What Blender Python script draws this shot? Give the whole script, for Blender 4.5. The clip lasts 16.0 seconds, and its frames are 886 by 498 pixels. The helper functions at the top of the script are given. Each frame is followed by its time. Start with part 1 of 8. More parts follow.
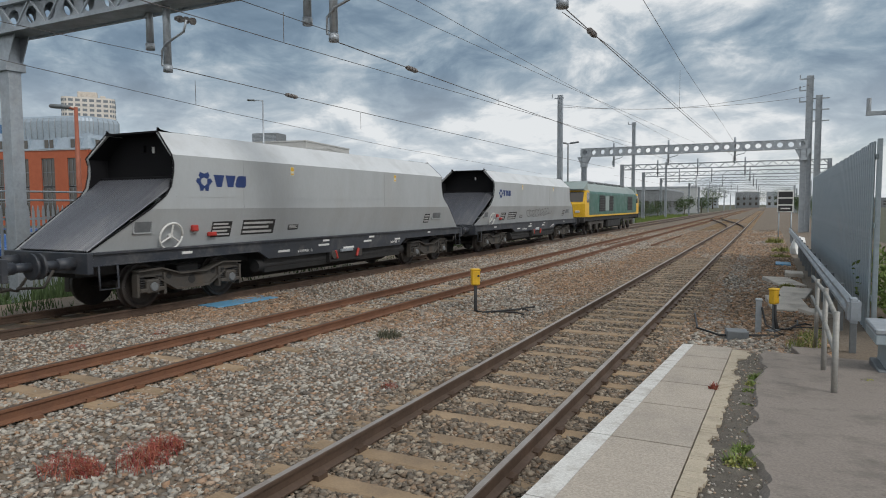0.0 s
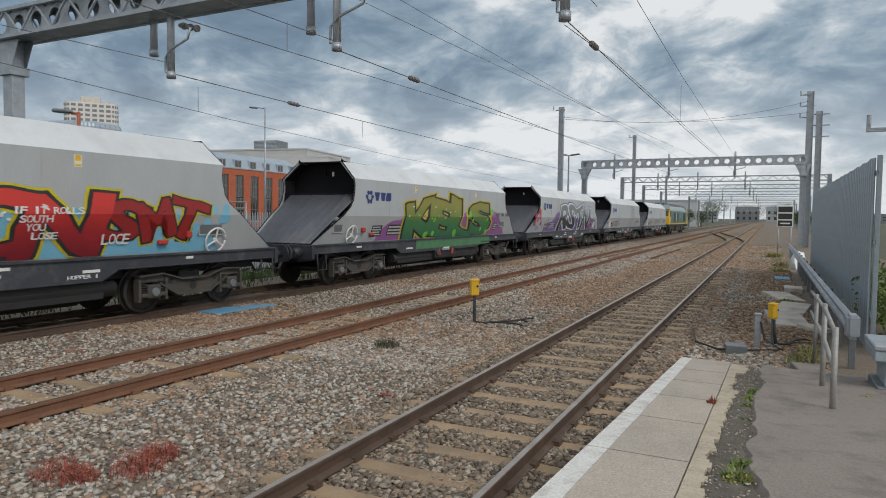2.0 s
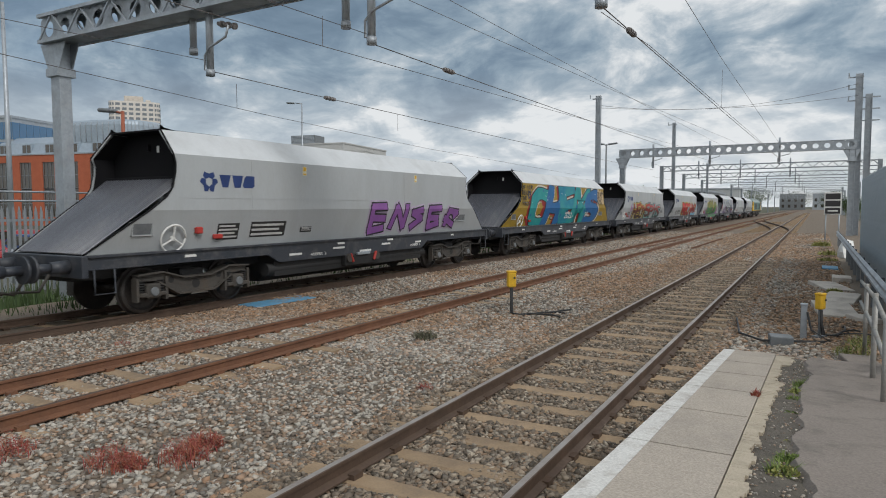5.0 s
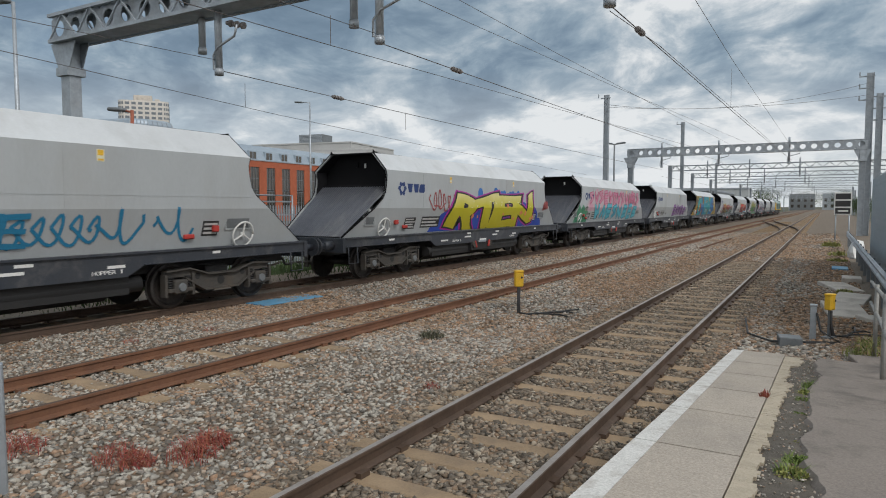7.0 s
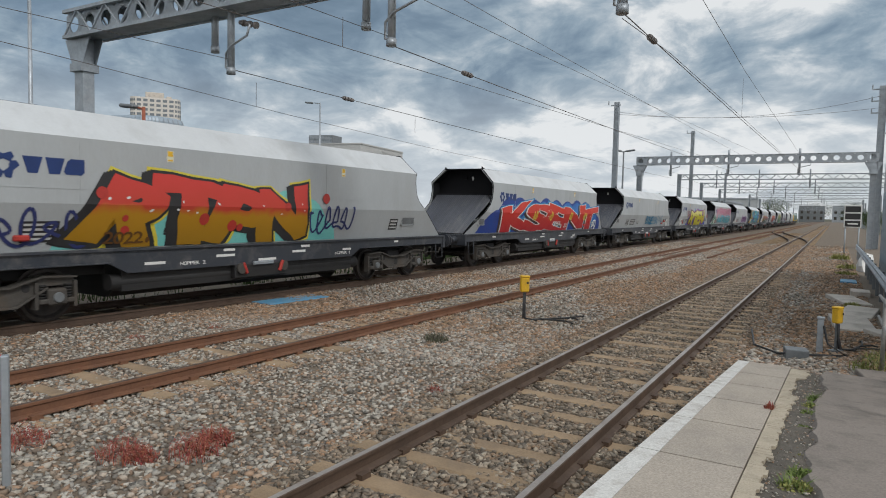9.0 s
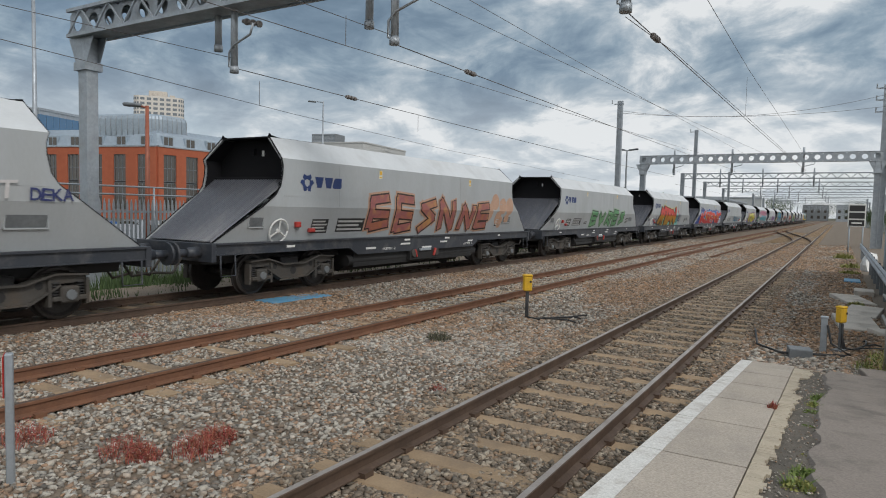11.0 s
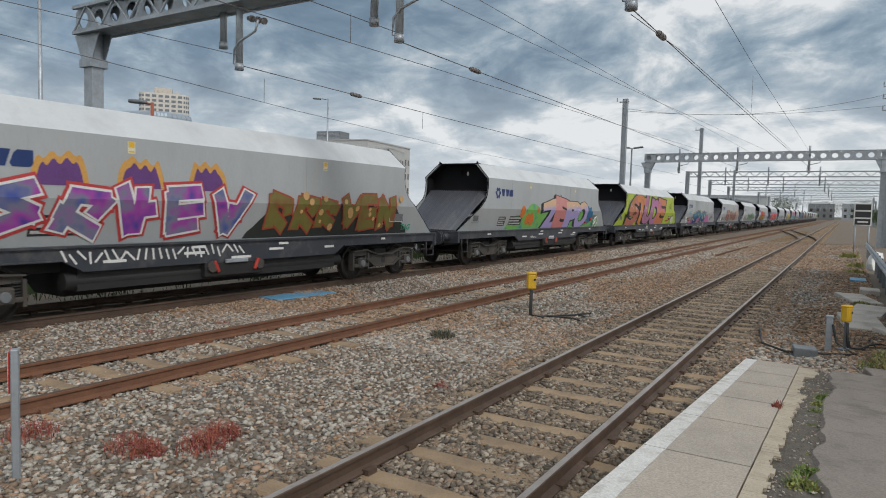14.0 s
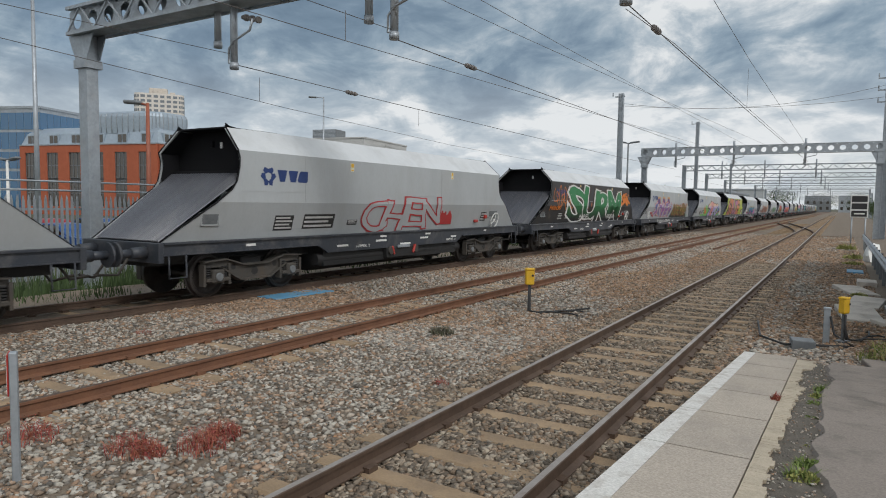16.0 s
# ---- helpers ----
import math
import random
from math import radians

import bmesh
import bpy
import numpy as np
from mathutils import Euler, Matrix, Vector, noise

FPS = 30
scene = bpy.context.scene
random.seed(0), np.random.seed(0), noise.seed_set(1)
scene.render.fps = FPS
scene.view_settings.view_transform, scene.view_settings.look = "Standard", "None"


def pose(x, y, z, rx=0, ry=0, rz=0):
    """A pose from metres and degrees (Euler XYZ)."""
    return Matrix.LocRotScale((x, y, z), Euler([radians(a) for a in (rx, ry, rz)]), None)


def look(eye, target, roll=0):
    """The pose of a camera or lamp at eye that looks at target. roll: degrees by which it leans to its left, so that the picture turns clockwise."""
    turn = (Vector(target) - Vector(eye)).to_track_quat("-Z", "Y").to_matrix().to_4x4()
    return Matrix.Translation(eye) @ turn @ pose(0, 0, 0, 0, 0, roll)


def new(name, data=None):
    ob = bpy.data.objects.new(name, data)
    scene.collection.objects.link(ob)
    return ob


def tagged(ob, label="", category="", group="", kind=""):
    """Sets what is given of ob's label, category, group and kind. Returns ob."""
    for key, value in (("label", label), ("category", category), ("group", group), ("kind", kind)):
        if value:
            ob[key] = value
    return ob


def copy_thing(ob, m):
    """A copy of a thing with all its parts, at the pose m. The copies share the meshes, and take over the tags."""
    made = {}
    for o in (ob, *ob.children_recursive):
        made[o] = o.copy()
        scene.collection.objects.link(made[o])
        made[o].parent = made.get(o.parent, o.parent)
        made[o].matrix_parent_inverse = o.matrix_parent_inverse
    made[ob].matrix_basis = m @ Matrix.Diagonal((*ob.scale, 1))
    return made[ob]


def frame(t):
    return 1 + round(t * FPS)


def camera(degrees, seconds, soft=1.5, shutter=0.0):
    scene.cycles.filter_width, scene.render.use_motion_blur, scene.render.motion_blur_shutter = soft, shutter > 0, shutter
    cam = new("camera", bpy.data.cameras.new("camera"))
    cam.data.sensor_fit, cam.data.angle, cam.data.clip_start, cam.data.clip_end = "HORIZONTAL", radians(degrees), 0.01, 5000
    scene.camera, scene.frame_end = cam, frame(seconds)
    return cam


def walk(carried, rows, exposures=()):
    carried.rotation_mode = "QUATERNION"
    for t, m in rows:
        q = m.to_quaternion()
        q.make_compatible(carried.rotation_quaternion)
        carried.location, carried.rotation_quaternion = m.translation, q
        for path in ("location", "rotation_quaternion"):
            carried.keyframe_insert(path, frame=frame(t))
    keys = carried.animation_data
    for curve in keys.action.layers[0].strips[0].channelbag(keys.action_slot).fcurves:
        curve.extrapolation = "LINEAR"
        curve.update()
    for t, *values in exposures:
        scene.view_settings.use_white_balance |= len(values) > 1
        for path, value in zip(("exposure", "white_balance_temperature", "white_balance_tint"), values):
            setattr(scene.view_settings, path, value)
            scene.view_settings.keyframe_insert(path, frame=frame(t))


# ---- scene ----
# camera: hand-held on a platform ramp, it turns and sways but hardly moves
EYE = (0.0, 0.0, 2.115)
PATH = [  # seconds, turn from the track's line, tilt, roll in degrees
    (0, -26.416, -3.761, -0.261), (0.5, -25.554, -3.672, -0.144), (1, -25.148, -3.425, 0.141),
    (1.5, -25.521, -3.092, 0.415), (2, -26.381, -2.905, 0.590), (2.5, -27.109, -2.850, 0.531),
    (3, -27.428, -2.843, 0.487), (3.5, -27.930, -3.006, 0.224), (4, -28.569, -3.361, -0.024),
    (6.5, -30.181, -3.678, -0.051), (7, -30.206, -3.674, -0.035), (7.5, -30.267, -3.669, 0.018),
    (8, -30.596, -3.690, 0.374), (8.5, -30.928, -3.558, 0.737), (9, -30.785, -3.388, 1.305),
    (11.5, -31.137, -3.537, 1.372), (12, -31.261, -3.593, 1.430), (12.5, -31.251, -3.675, 1.457),
    (13, -31.330, -3.642, 1.536), (13.5, -31.376, -3.695, 1.565), (14, -31.390, -3.715, 1.524),
    (14.5, -31.494, -3.721, 1.535), (15, -31.815, -3.807, 1.346), (15.5, -31.863, -3.985, 1.085),
    (16, -31.189, -3.968, 0.810)]


def aim(turn, tilt, roll):
    a, b = radians(turn), radians(tilt)
    way = Vector((math.sin(a) * math.cos(b), math.cos(a) * math.cos(b), math.sin(b)))
    return look(EYE, Vector(EYE) + way, roll)


cam = camera(68.1, 16.0, soft=1.0, shutter=0.04)
walk(cam, [(t, aim(a, b, c)) for t, a, b, c in PATH], exposures=[(0, 0.0), (16, 0.0)])

# ---- world and light: a cloudy day, the sun behind thin cloud ----
SUN_UP, SUN_TURN = radians(42), radians(114)
world = bpy.data.worlds.new("cloudy_sky")
scene.world = world
world.use_nodes = True
wt = world.node_tree
wt.nodes.clear()


def wnode(kind, **kw):
    n = wt.nodes.new(kind)
    for k, v in kw.items():
        n.inputs[k].default_value = v
    return n


w_out = wnode("ShaderNodeOutputWorld")
w_sky = wt.nodes.new("ShaderNodeTexSky")
w_sky.sky_type, w_sky.sun_disc = "NISHITA", False
w_sky.sun_elevation, w_sky.sun_rotation = SUN_UP, SUN_TURN
w_bg = wnode("ShaderNodeBackground", Strength=0.10)
wt.links.new(w_sky.outputs[0], w_bg.inputs[0])
w_co = wt.nodes.new("ShaderNodeTexCoord")
w_sep = wt.nodes.new("ShaderNodeSeparateXYZ")
wt.links.new(w_co.outputs["Generated"], w_sep.inputs[0])
w_h = wt.nodes.new("ShaderNodeMath")
w_h.operation = "MAXIMUM"
w_h.inputs[1].default_value = 0.0
wt.links.new(w_sep.outputs[2], w_h.inputs[0])
w_a = wt.nodes.new("ShaderNodeMath")
w_a.operation = "ADD"
w_a.inputs[1].default_value = 0.34
wt.links.new(w_h.outputs[0], w_a.inputs[0])
w_cmb = wt.nodes.new("ShaderNodeCombineXYZ")
for n in range(3):
    wt.links.new(w_a.outputs[0], w_cmb.inputs[n])
w_div = wt.nodes.new("ShaderNodeVectorMath")
w_div.operation = "DIVIDE"
wt.links.new(w_co.outputs["Generated"], w_div.inputs[0])
wt.links.new(w_cmb.outputs[0], w_div.inputs[1])
w_off = wt.nodes.new("ShaderNodeVectorMath")
w_off.operation = "ADD"
w_off.inputs[1].default_value = (3.7, 1.3, 0.0)
wt.links.new(w_div.outputs[0], w_off.inputs[0])
w_n1 = wnode("ShaderNodeTexNoise", Scale=1.7, Detail=9.0, Roughness=0.58, Distortion=0.35)
w_n2 = wnode("ShaderNodeTexNoise", Scale=0.62, Detail=4.0, Roughness=0.5)
w_n3 = wnode("ShaderNodeTexNoise", Scale=5.2, Detail=8.0, Roughness=0.6, Distortion=0.5)
for n in (w_n1, w_n2, w_n3):
    wt.links.new(w_off.outputs[0], n.inputs["Vector"])


def w_math(op, x, y):
    n = wt.nodes.new("ShaderNodeMath")
    n.operation = op
    for sock, v in zip(n.inputs, (x, y)):
        if isinstance(v, bpy.types.NodeSocket):
            wt.links.new(v, sock)
        else:
            sock.default_value = v
    return n.outputs[0]


# the cloud is thinner and brighter on the sun's side
w_dot = wt.nodes.new("ShaderNodeVectorMath")
w_dot.operation = "DOT_PRODUCT"
w_dot.inputs[1].default_value = (math.sin(SUN_TURN), math.cos(SUN_TURN), 0.0)
wt.links.new(w_co.outputs["Generated"], w_dot.inputs[0])
w_mass = w_math("ADD", w_math("MULTIPLY", w_n1.outputs[0], 0.66), w_math("MULTIPLY", w_n3.outputs[0], 0.34))
w_thick = w_math("ADD", w_mass, w_math("ADD", w_math("MULTIPLY", w_dot.outputs["Value"], 0.16), 0.135))
w_ramp = wt.nodes.new("ShaderNodeValToRGB")
for pos, c in ((0.38, (0.16, 0.235, 0.32)), (0.45, (0.215, 0.30, 0.395)), (0.50, (0.31, 0.405, 0.495)), (0.545, (0.47, 0.55, 0.62)), (0.60, (0.84, 0.87, 0.89))):
    e = w_ramp.color_ramp.elements.new(pos)
    e.color = (*c, 1)
w_ramp.color_ramp.elements.remove(w_ramp.color_ramp.elements[0])
w_ramp.color_ramp.elements.remove(w_ramp.color_ramp.elements[-1])
wt.links.new(w_thick, w_ramp.inputs[0])
w_cloud = wnode("ShaderNodeBackground", Strength=0.9)
w_low = wt.nodes.new("ShaderNodeMapRange")   # cloud thins to bright haze towards the horizon
for n, v in enumerate((0.0, 0.20, 0.62, 0.0)):
    w_low.inputs[n + 1].default_value = v
wt.links.new(w_h.outputs[0], w_low.inputs[0])
w_haze = wt.nodes.new("ShaderNodeMix")
w_haze.data_type = "RGBA"
w_haze.inputs[7].default_value = (0.90, 0.93, 0.95, 1)
wt.links.new(w_low.outputs[0], w_haze.inputs[0])
wt.links.new(w_ramp.outputs[0], w_haze.inputs[6])
wt.links.new(w_haze.outputs[2], w_cloud.inputs[0])
w_mask = wt.nodes.new("ShaderNodeMapRange")
w_mask.inputs["From Min"].default_value, w_mask.inputs["From Max"].default_value = 0.30, 0.42
w_mask.inputs["To Min"].default_value, w_mask.inputs["To Max"].default_value = 0.55, 1.0
wt.links.new(w_n2.outputs[0], w_mask.inputs[0])
w_mix = wt.nodes.new("ShaderNodeMixShader")
wt.links.new(w_mask.outputs[0], w_mix.inputs[0])
wt.links.new(w_bg.outputs[0], w_mix.inputs[1])
wt.links.new(w_cloud.outputs[0], w_mix.inputs[2])
wt.links.new(w_mix.outputs[0], w_out.inputs[0])

sun_data = bpy.data.lights.new("sun", "SUN")
sun_data.energy, sun_data.angle, sun_data.color = 1.45, radians(16), (1.0, 0.98, 0.95)
sun = new("sun", sun_data)
sun.matrix_world = look((math.sin(SUN_TURN) * math.cos(SUN_UP) * 50, math.cos(SUN_TURN) * math.cos(SUN_UP) * 50, math.sin(SUN_UP) * 50), (0, 0, 0))
scene.view_settings.exposure = 0.0

# ---- materials ----
MATS = {}


def mat(name, c1, c2=None, rough=0.7, metal=0.0, scale=3.0, fine=40.0, bump=0.15, spread=0.0, island=False, dirt=None, dirt_amount=0.5, dirt_scale=0.6, stretch=(1, 1, 1), hue=None, grain=0.22, spec=None):
    """Two tones mixed by noise at two scales, a stain tone, relief, and a spread from object to object."""
    if name in MATS:
        return MATS[name]
    m = bpy.data.materials.new(name)
    m.use_nodes = True
    t = m.node_tree
    b = t.nodes["Principled BSDF"]
    c2 = c2 or tuple(v * 0.75 for v in c1)
    co = t.nodes.new("ShaderNodeTexCoord")
    mp = t.nodes.new("ShaderNodeMapping")
    mp.inputs["Scale"].default_value = stretch
    t.links.new(co.outputs["Object"], mp.inputs[0])

    def noise_tex(s, d, r=0.6):
        n = t.nodes.new("ShaderNodeTexNoise")
        n.inputs["Scale"].default_value, n.inputs["Detail"].default_value, n.inputs["Roughness"].default_value = s, d, r
        t.links.new(mp.outputs[0], n.inputs["Vector"])
        return n

    def mixer(fac, a, bb, mode="MIX"):
        x = t.nodes.new("ShaderNodeMix")
        x.data_type, x.blend_type = "RGBA", mode
        for sock, v in ((x.inputs[0], fac), (x.inputs[6], a), (x.inputs[7], bb)):
            if isinstance(v, bpy.types.NodeSocket):
                t.links.new(v, sock)
            elif isinstance(v, tuple):
                sock.default_value = (*v, 1)
            else:
                sock.default_value = v
        return x.outputs[2]

    def ramp(v, lo, hi, a=0.0, z=1.0):
        r = t.nodes.new("ShaderNodeMapRange")
        for i, k in enumerate((lo, hi, a, z)):
            r.inputs[i + 1].default_value = k
        t.links.new(v, r.inputs[0])
        return r.outputs[0]

    big, small = noise_tex(scale, 5), noise_tex(fine, 3)
    col = mixer(ramp(big.outputs[0], 0.32, 0.68), c1, c2)
    if hue:
        g = t.nodes.new("ShaderNodeValToRGB")
        g.color_ramp.elements[0].position, g.color_ramp.elements[1].position = 0.0, 1.0
        for i, c in enumerate(hue):
            if i < 2:
                g.color_ramp.elements[i].color = (*c, 1)
                g.color_ramp.elements[i].position = i / max(1, len(hue) - 1)
            else:
                g.color_ramp.elements.new(i / (len(hue) - 1)).color = (*c, 1)
        src = None
        if island:
            geo = t.nodes.new("ShaderNodeNewGeometry")
            src = geo.outputs["Random Per Island"]
        else:
            src = ramp(noise_tex(scale, 2).outputs[0], 0.3, 0.7)
        t.links.new(src, g.inputs[0])
        col = g.outputs[0]
    elif island or spread:
        if island:
            src = t.nodes.new("ShaderNodeNewGeometry").outputs["Random Per Island"]
        else:
            src = t.nodes.new("ShaderNodeObjectInfo").outputs["Random"]
        col = mixer(1.0, col, mixer(src, tuple([1 - spread] * 3), tuple([1 + spread] * 3)), "MULTIPLY")
    col = mixer(grain, col, mixer(ramp(small.outputs[0], 0.3, 0.7), tuple(v * 0.55 for v in c1), tuple(min(1, v * 1.4) for v in c1)))
    if dirt:
        d = noise_tex(dirt_scale, 8, 0.7)
        col = mixer(ramp(d.outputs[0], 0.5, 0.72, 0.0, dirt_amount), col, dirt)
    t.links.new(col, b.inputs["Base Color"])
    b.inputs["Metallic"].default_value = metal
    if spec is not None:
        b.inputs["Specular IOR Level"].default_value = spec
    t.links.new(ramp(big.outputs[0], 0.3, 0.7, max(0.02, rough - 0.1), min(1, rough + 0.1)), b.inputs["Roughness"])
    if bump:
        bp = t.nodes.new("ShaderNodeBump")
        bp.inputs["Strength"].default_value, bp.inputs["Distance"].default_value = bump, 0.02
        t.links.new(small.outputs[0], bp.inputs["Height"])
        t.links.new(bp.outputs[0], b.inputs["Normal"])
    MATS[name] = m
    return m


def paint(name, *cols, scale=1.6):
    """Spray paint: one to four tones that drift into one another."""
    if len(cols) == 1:
        return mat(name, cols[0], tuple(v * 0.85 for v in cols[0]), rough=0.5, scale=2.5, fine=30, bump=0.02)
    return mat(name, cols[0], cols[-1], rough=0.5, scale=scale, fine=30, bump=0.02, hue=cols)


def fade(name, *stops, soften=0.22):
    """Spray paint that fades from tone to tone with the height on the sheet: (height, colour) from low to high."""
    m = paint(name, stops[0][1], stops[-1][1])
    t = m.node_tree
    co = t.nodes.new("ShaderNodeTexCoord")
    sep = t.nodes.new("ShaderNodeSeparateXYZ")
    t.links.new(co.outputs["Object"], sep.inputs[0])
    nz = t.nodes.new("ShaderNodeTexNoise")
    nz.inputs["Scale"].default_value, nz.inputs["Detail"].default_value = 1.8, 4.0
    t.links.new(co.outputs["Object"], nz.inputs["Vector"])
    k = t.nodes.new("ShaderNodeMath")
    k.operation, k.inputs[1].default_value = "MULTIPLY_ADD", soften * 2
    t.links.new(nz.outputs[0], k.inputs[0])
    t.links.new(sep.outputs[2], k.inputs[2])
    r = t.nodes.new("ShaderNodeMapRange")
    r.inputs[1].default_value, r.inputs[2].default_value = 1.2 + soften, 3.2 + soften
    t.links.new(k.outputs[0], r.inputs[0])
    g = t.nodes.new("ShaderNodeValToRGB")
    for z, c in stops:
        g.color_ramp.elements.new((z - 1.2) / 2.0).color = (*c, 1)
    g.color_ramp.elements.remove(g.color_ramp.elements[0])
    g.color_ramp.elements.remove(g.color_ramp.elements[-1])
    t.links.new(r.outputs[0], g.inputs[0])
    t.links.new(g.outputs[0], t.nodes["Principled BSDF"].inputs["Base Color"])
    return m


def glass_mat(name, c, rough=0.08):
    m = MATS.get(name) or bpy.data.materials.new(name)
    m.use_nodes = True
    b = m.node_tree.nodes["Principled BSDF"]
    b.inputs["Base Color"].default_value = (*c, 1)
    b.inputs["Roughness"].default_value, b.inputs["Metallic"].default_value = rough, 0.0
    b.inputs["Specular IOR Level"].default_value = 0.9
    MATS[name] = m
    return m


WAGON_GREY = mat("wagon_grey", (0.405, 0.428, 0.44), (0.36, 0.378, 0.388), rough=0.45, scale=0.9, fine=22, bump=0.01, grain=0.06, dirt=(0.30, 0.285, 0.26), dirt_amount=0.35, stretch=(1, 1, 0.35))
# wagon grey lightened: the brighter light on the upward slope is in the colour
ROOF_GREY_LIT = mat("roof_grey_lit", (0.58, 0.60, 0.615), (0.51, 0.53, 0.545), rough=0.5, scale=1.2, fine=25, bump=0.01, grain=0.06, dirt=(0.36, 0.35, 0.33), dirt_amount=0.3)
# near-black: the shade of the hood cavity put into the colour, also the black edges
HOOD_SHADE_BLACK = mat("hood_shade_black", (0.010, 0.010, 0.012), (0.016, 0.016, 0.017), rough=0.9, spec=0.15, scale=2, fine=30, bump=0.05)
CHUTE = mat("chute_steel", (0.10, 0.105, 0.122), (0.06, 0.064, 0.077), rough=0.38, metal=0.35, scale=1.3, fine=30, bump=0.05, dirt=(0.33, 0.32, 0.31), dirt_amount=0.45, stretch=(3, 0.5, 0.5))
SOLE = mat("sole_blue_black", (0.030, 0.036, 0.048), (0.045, 0.048, 0.055), rough=0.5, scale=2, fine=25, bump=0.04, dirt=(0.18, 0.17, 0.16), dirt_amount=0.4, dirt_scale=2.6)
BOGIE = mat("bogie_grime", (0.07, 0.063, 0.055), (0.036, 0.034, 0.032), rough=0.75, scale=4, fine=35, bump=0.2, dirt=(0.15, 0.11, 0.075), dirt_amount=0.45, dirt_scale=2)
UNDER = mat("under_black", (0.014, 0.014, 0.015), (0.024, 0.023, 0.022), rough=0.7, scale=3, fine=30, bump=0.1)
TYRE = mat("wheel_steel", (0.06, 0.053, 0.05), (0.035, 0.032, 0.03), rough=0.55, metal=0.4, scale=5, fine=30, bump=0.08)
WHITE = mat("white_paint", (0.72, 0.72, 0.70), (0.6, 0.6, 0.58), rough=0.6, scale=4, bump=0.03)
RED = mat("red_paint", (0.45, 0.04, 0.03), rough=0.5, scale=5, bump=0.03)
YELLOW = mat("yellow_paint", (0.78, 0.46, 0.03), (0.7, 0.40, 0.02), rough=0.45, scale=6, bump=0.03, dirt=(0.4, 0.28, 0.08), dirt_amount=0.3, dirt_scale=4)
BLACK = mat("black_paint", (0.02, 0.02, 0.022), (0.035, 0.035, 0.035), rough=0.55, scale=4, bump=0.03)
LOGO_BLUE = mat("logo_blue", (0.014, 0.04, 0.16), rough=0.5, bump=0.02)
GALV = mat("galvanised_steel", (0.40, 0.435, 0.47), (0.30, 0.33, 0.36), rough=0.5, metal=0.5, scale=2.5, fine=12, bump=0.04, dirt=(0.30, 0.27, 0.24), dirt_amount=0.35, dirt_scale=1.5)
GALV_DARK = mat("weathered_steel", (0.20, 0.215, 0.225), (0.14, 0.15, 0.16), rough=0.6, metal=0.3, scale=2, fine=14, bump=0.05)
WIRE = mat("copper_wire", (0.17, 0.155, 0.15), rough=0.5, metal=0.5, bump=0)
PORCELAIN = mat("insulator_grey", (0.22, 0.2, 0.19), rough=0.35, bump=0.02)
RAIL_N = mat("rail_used", (0.105, 0.068, 0.048), (0.065, 0.043, 0.031), rough=0.65, metal=0.08, scale=3, fine=30, bump=0.08)
RAIL_TOP = mat("rail_running_band", (0.40, 0.36, 0.33), (0.28, 0.23, 0.20), rough=0.45, metal=0.4, scale=3, bump=0.02)
RUST = mat("rail_rust", (0.185, 0.085, 0.045), (0.12, 0.06, 0.038), rough=0.8, scale=3, fine=40, bump=0.15)
SLEEPER = mat("sleeper_concrete", (0.35, 0.25, 0.155), (0.25, 0.178, 0.11), rough=0.9, scale=4, fine=50, bump=0.3, spread=0.16, dirt=(0.20, 0.15, 0.11), dirt_amount=0.6, dirt_scale=2.5)
BALLAST = mat("ballast_bed", (0.17, 0.138, 0.105), (0.19, 0.14, 0.097), rough=0.95, scale=0.5, fine=28, bump=1.0, dirt=(0.17, 0.115, 0.075), dirt_amount=0.6, dirt_scale=0.35, grain=0.6)
STONE = mat("ballast_stones", (0.3, 0.27, 0.24), rough=0.9, scale=0.5, fine=60, bump=0.3, island=True,
            hue=((0.055, 0.05, 0.043), (0.30, 0.275, 0.235), (0.50, 0.465, 0.40), (0.25, 0.165, 0.10), (0.085, 0.075, 0.064), (0.38, 0.22, 0.12), (0.58, 0.545, 0.48), (0.16, 0.145, 0.125)))
STONE_DARK = mat("ballast_stones_oily", (0.2, 0.18, 0.15), rough=0.9, scale=0.5, fine=60, bump=0.3, island=True,
                 hue=((0.04, 0.031, 0.023), (0.18, 0.137, 0.10), (0.31, 0.245, 0.18), (0.085, 0.066, 0.049), (0.27, 0.17, 0.10), (0.46, 0.395, 0.31), (0.07, 0.055, 0.043)))
STONE_RUST = mat("ballast_stones_rusty", (0.3, 0.22, 0.16), rough=0.95, scale=0.5, fine=60, bump=0.3, island=True,
                 hue=((0.055, 0.043, 0.034), (0.25, 0.165, 0.105), (0.38, 0.25, 0.155), (0.11, 0.085, 0.066), (0.42, 0.23, 0.115), (0.43, 0.375, 0.31), (0.085, 0.068, 0.055)))
EARTH = mat("earth", (0.085, 0.078, 0.055), (0.07, 0.085, 0.04), rough=1, scale=0.2, fine=6, bump=0.5)
TARMAC = mat("tarmac", (0.225, 0.192, 0.167), (0.285, 0.247, 0.217), rough=0.95, scale=1.2, fine=55, bump=0.5, grain=0.45, dirt=(0.12, 0.105, 0.09), dirt_amount=0.9, dirt_scale=2.2)
DIRT = mat("gravelly_dirt", (0.135, 0.117, 0.095), (0.09, 0.079, 0.066), rough=0.98, scale=6, fine=70, bump=0.9, dirt=(0.2, 0.18, 0.15), dirt_amount=0.5, dirt_scale=5)
SLAB = mat("platform_slab", (0.43, 0.375, 0.315), (0.365, 0.32, 0.27), rough=0.92, scale=2.5, fine=60, bump=0.45, grain=0.5, spread=0.06, dirt=(0.25, 0.225, 0.2), dirt_amount=0.5, dirt_scale=1.3)
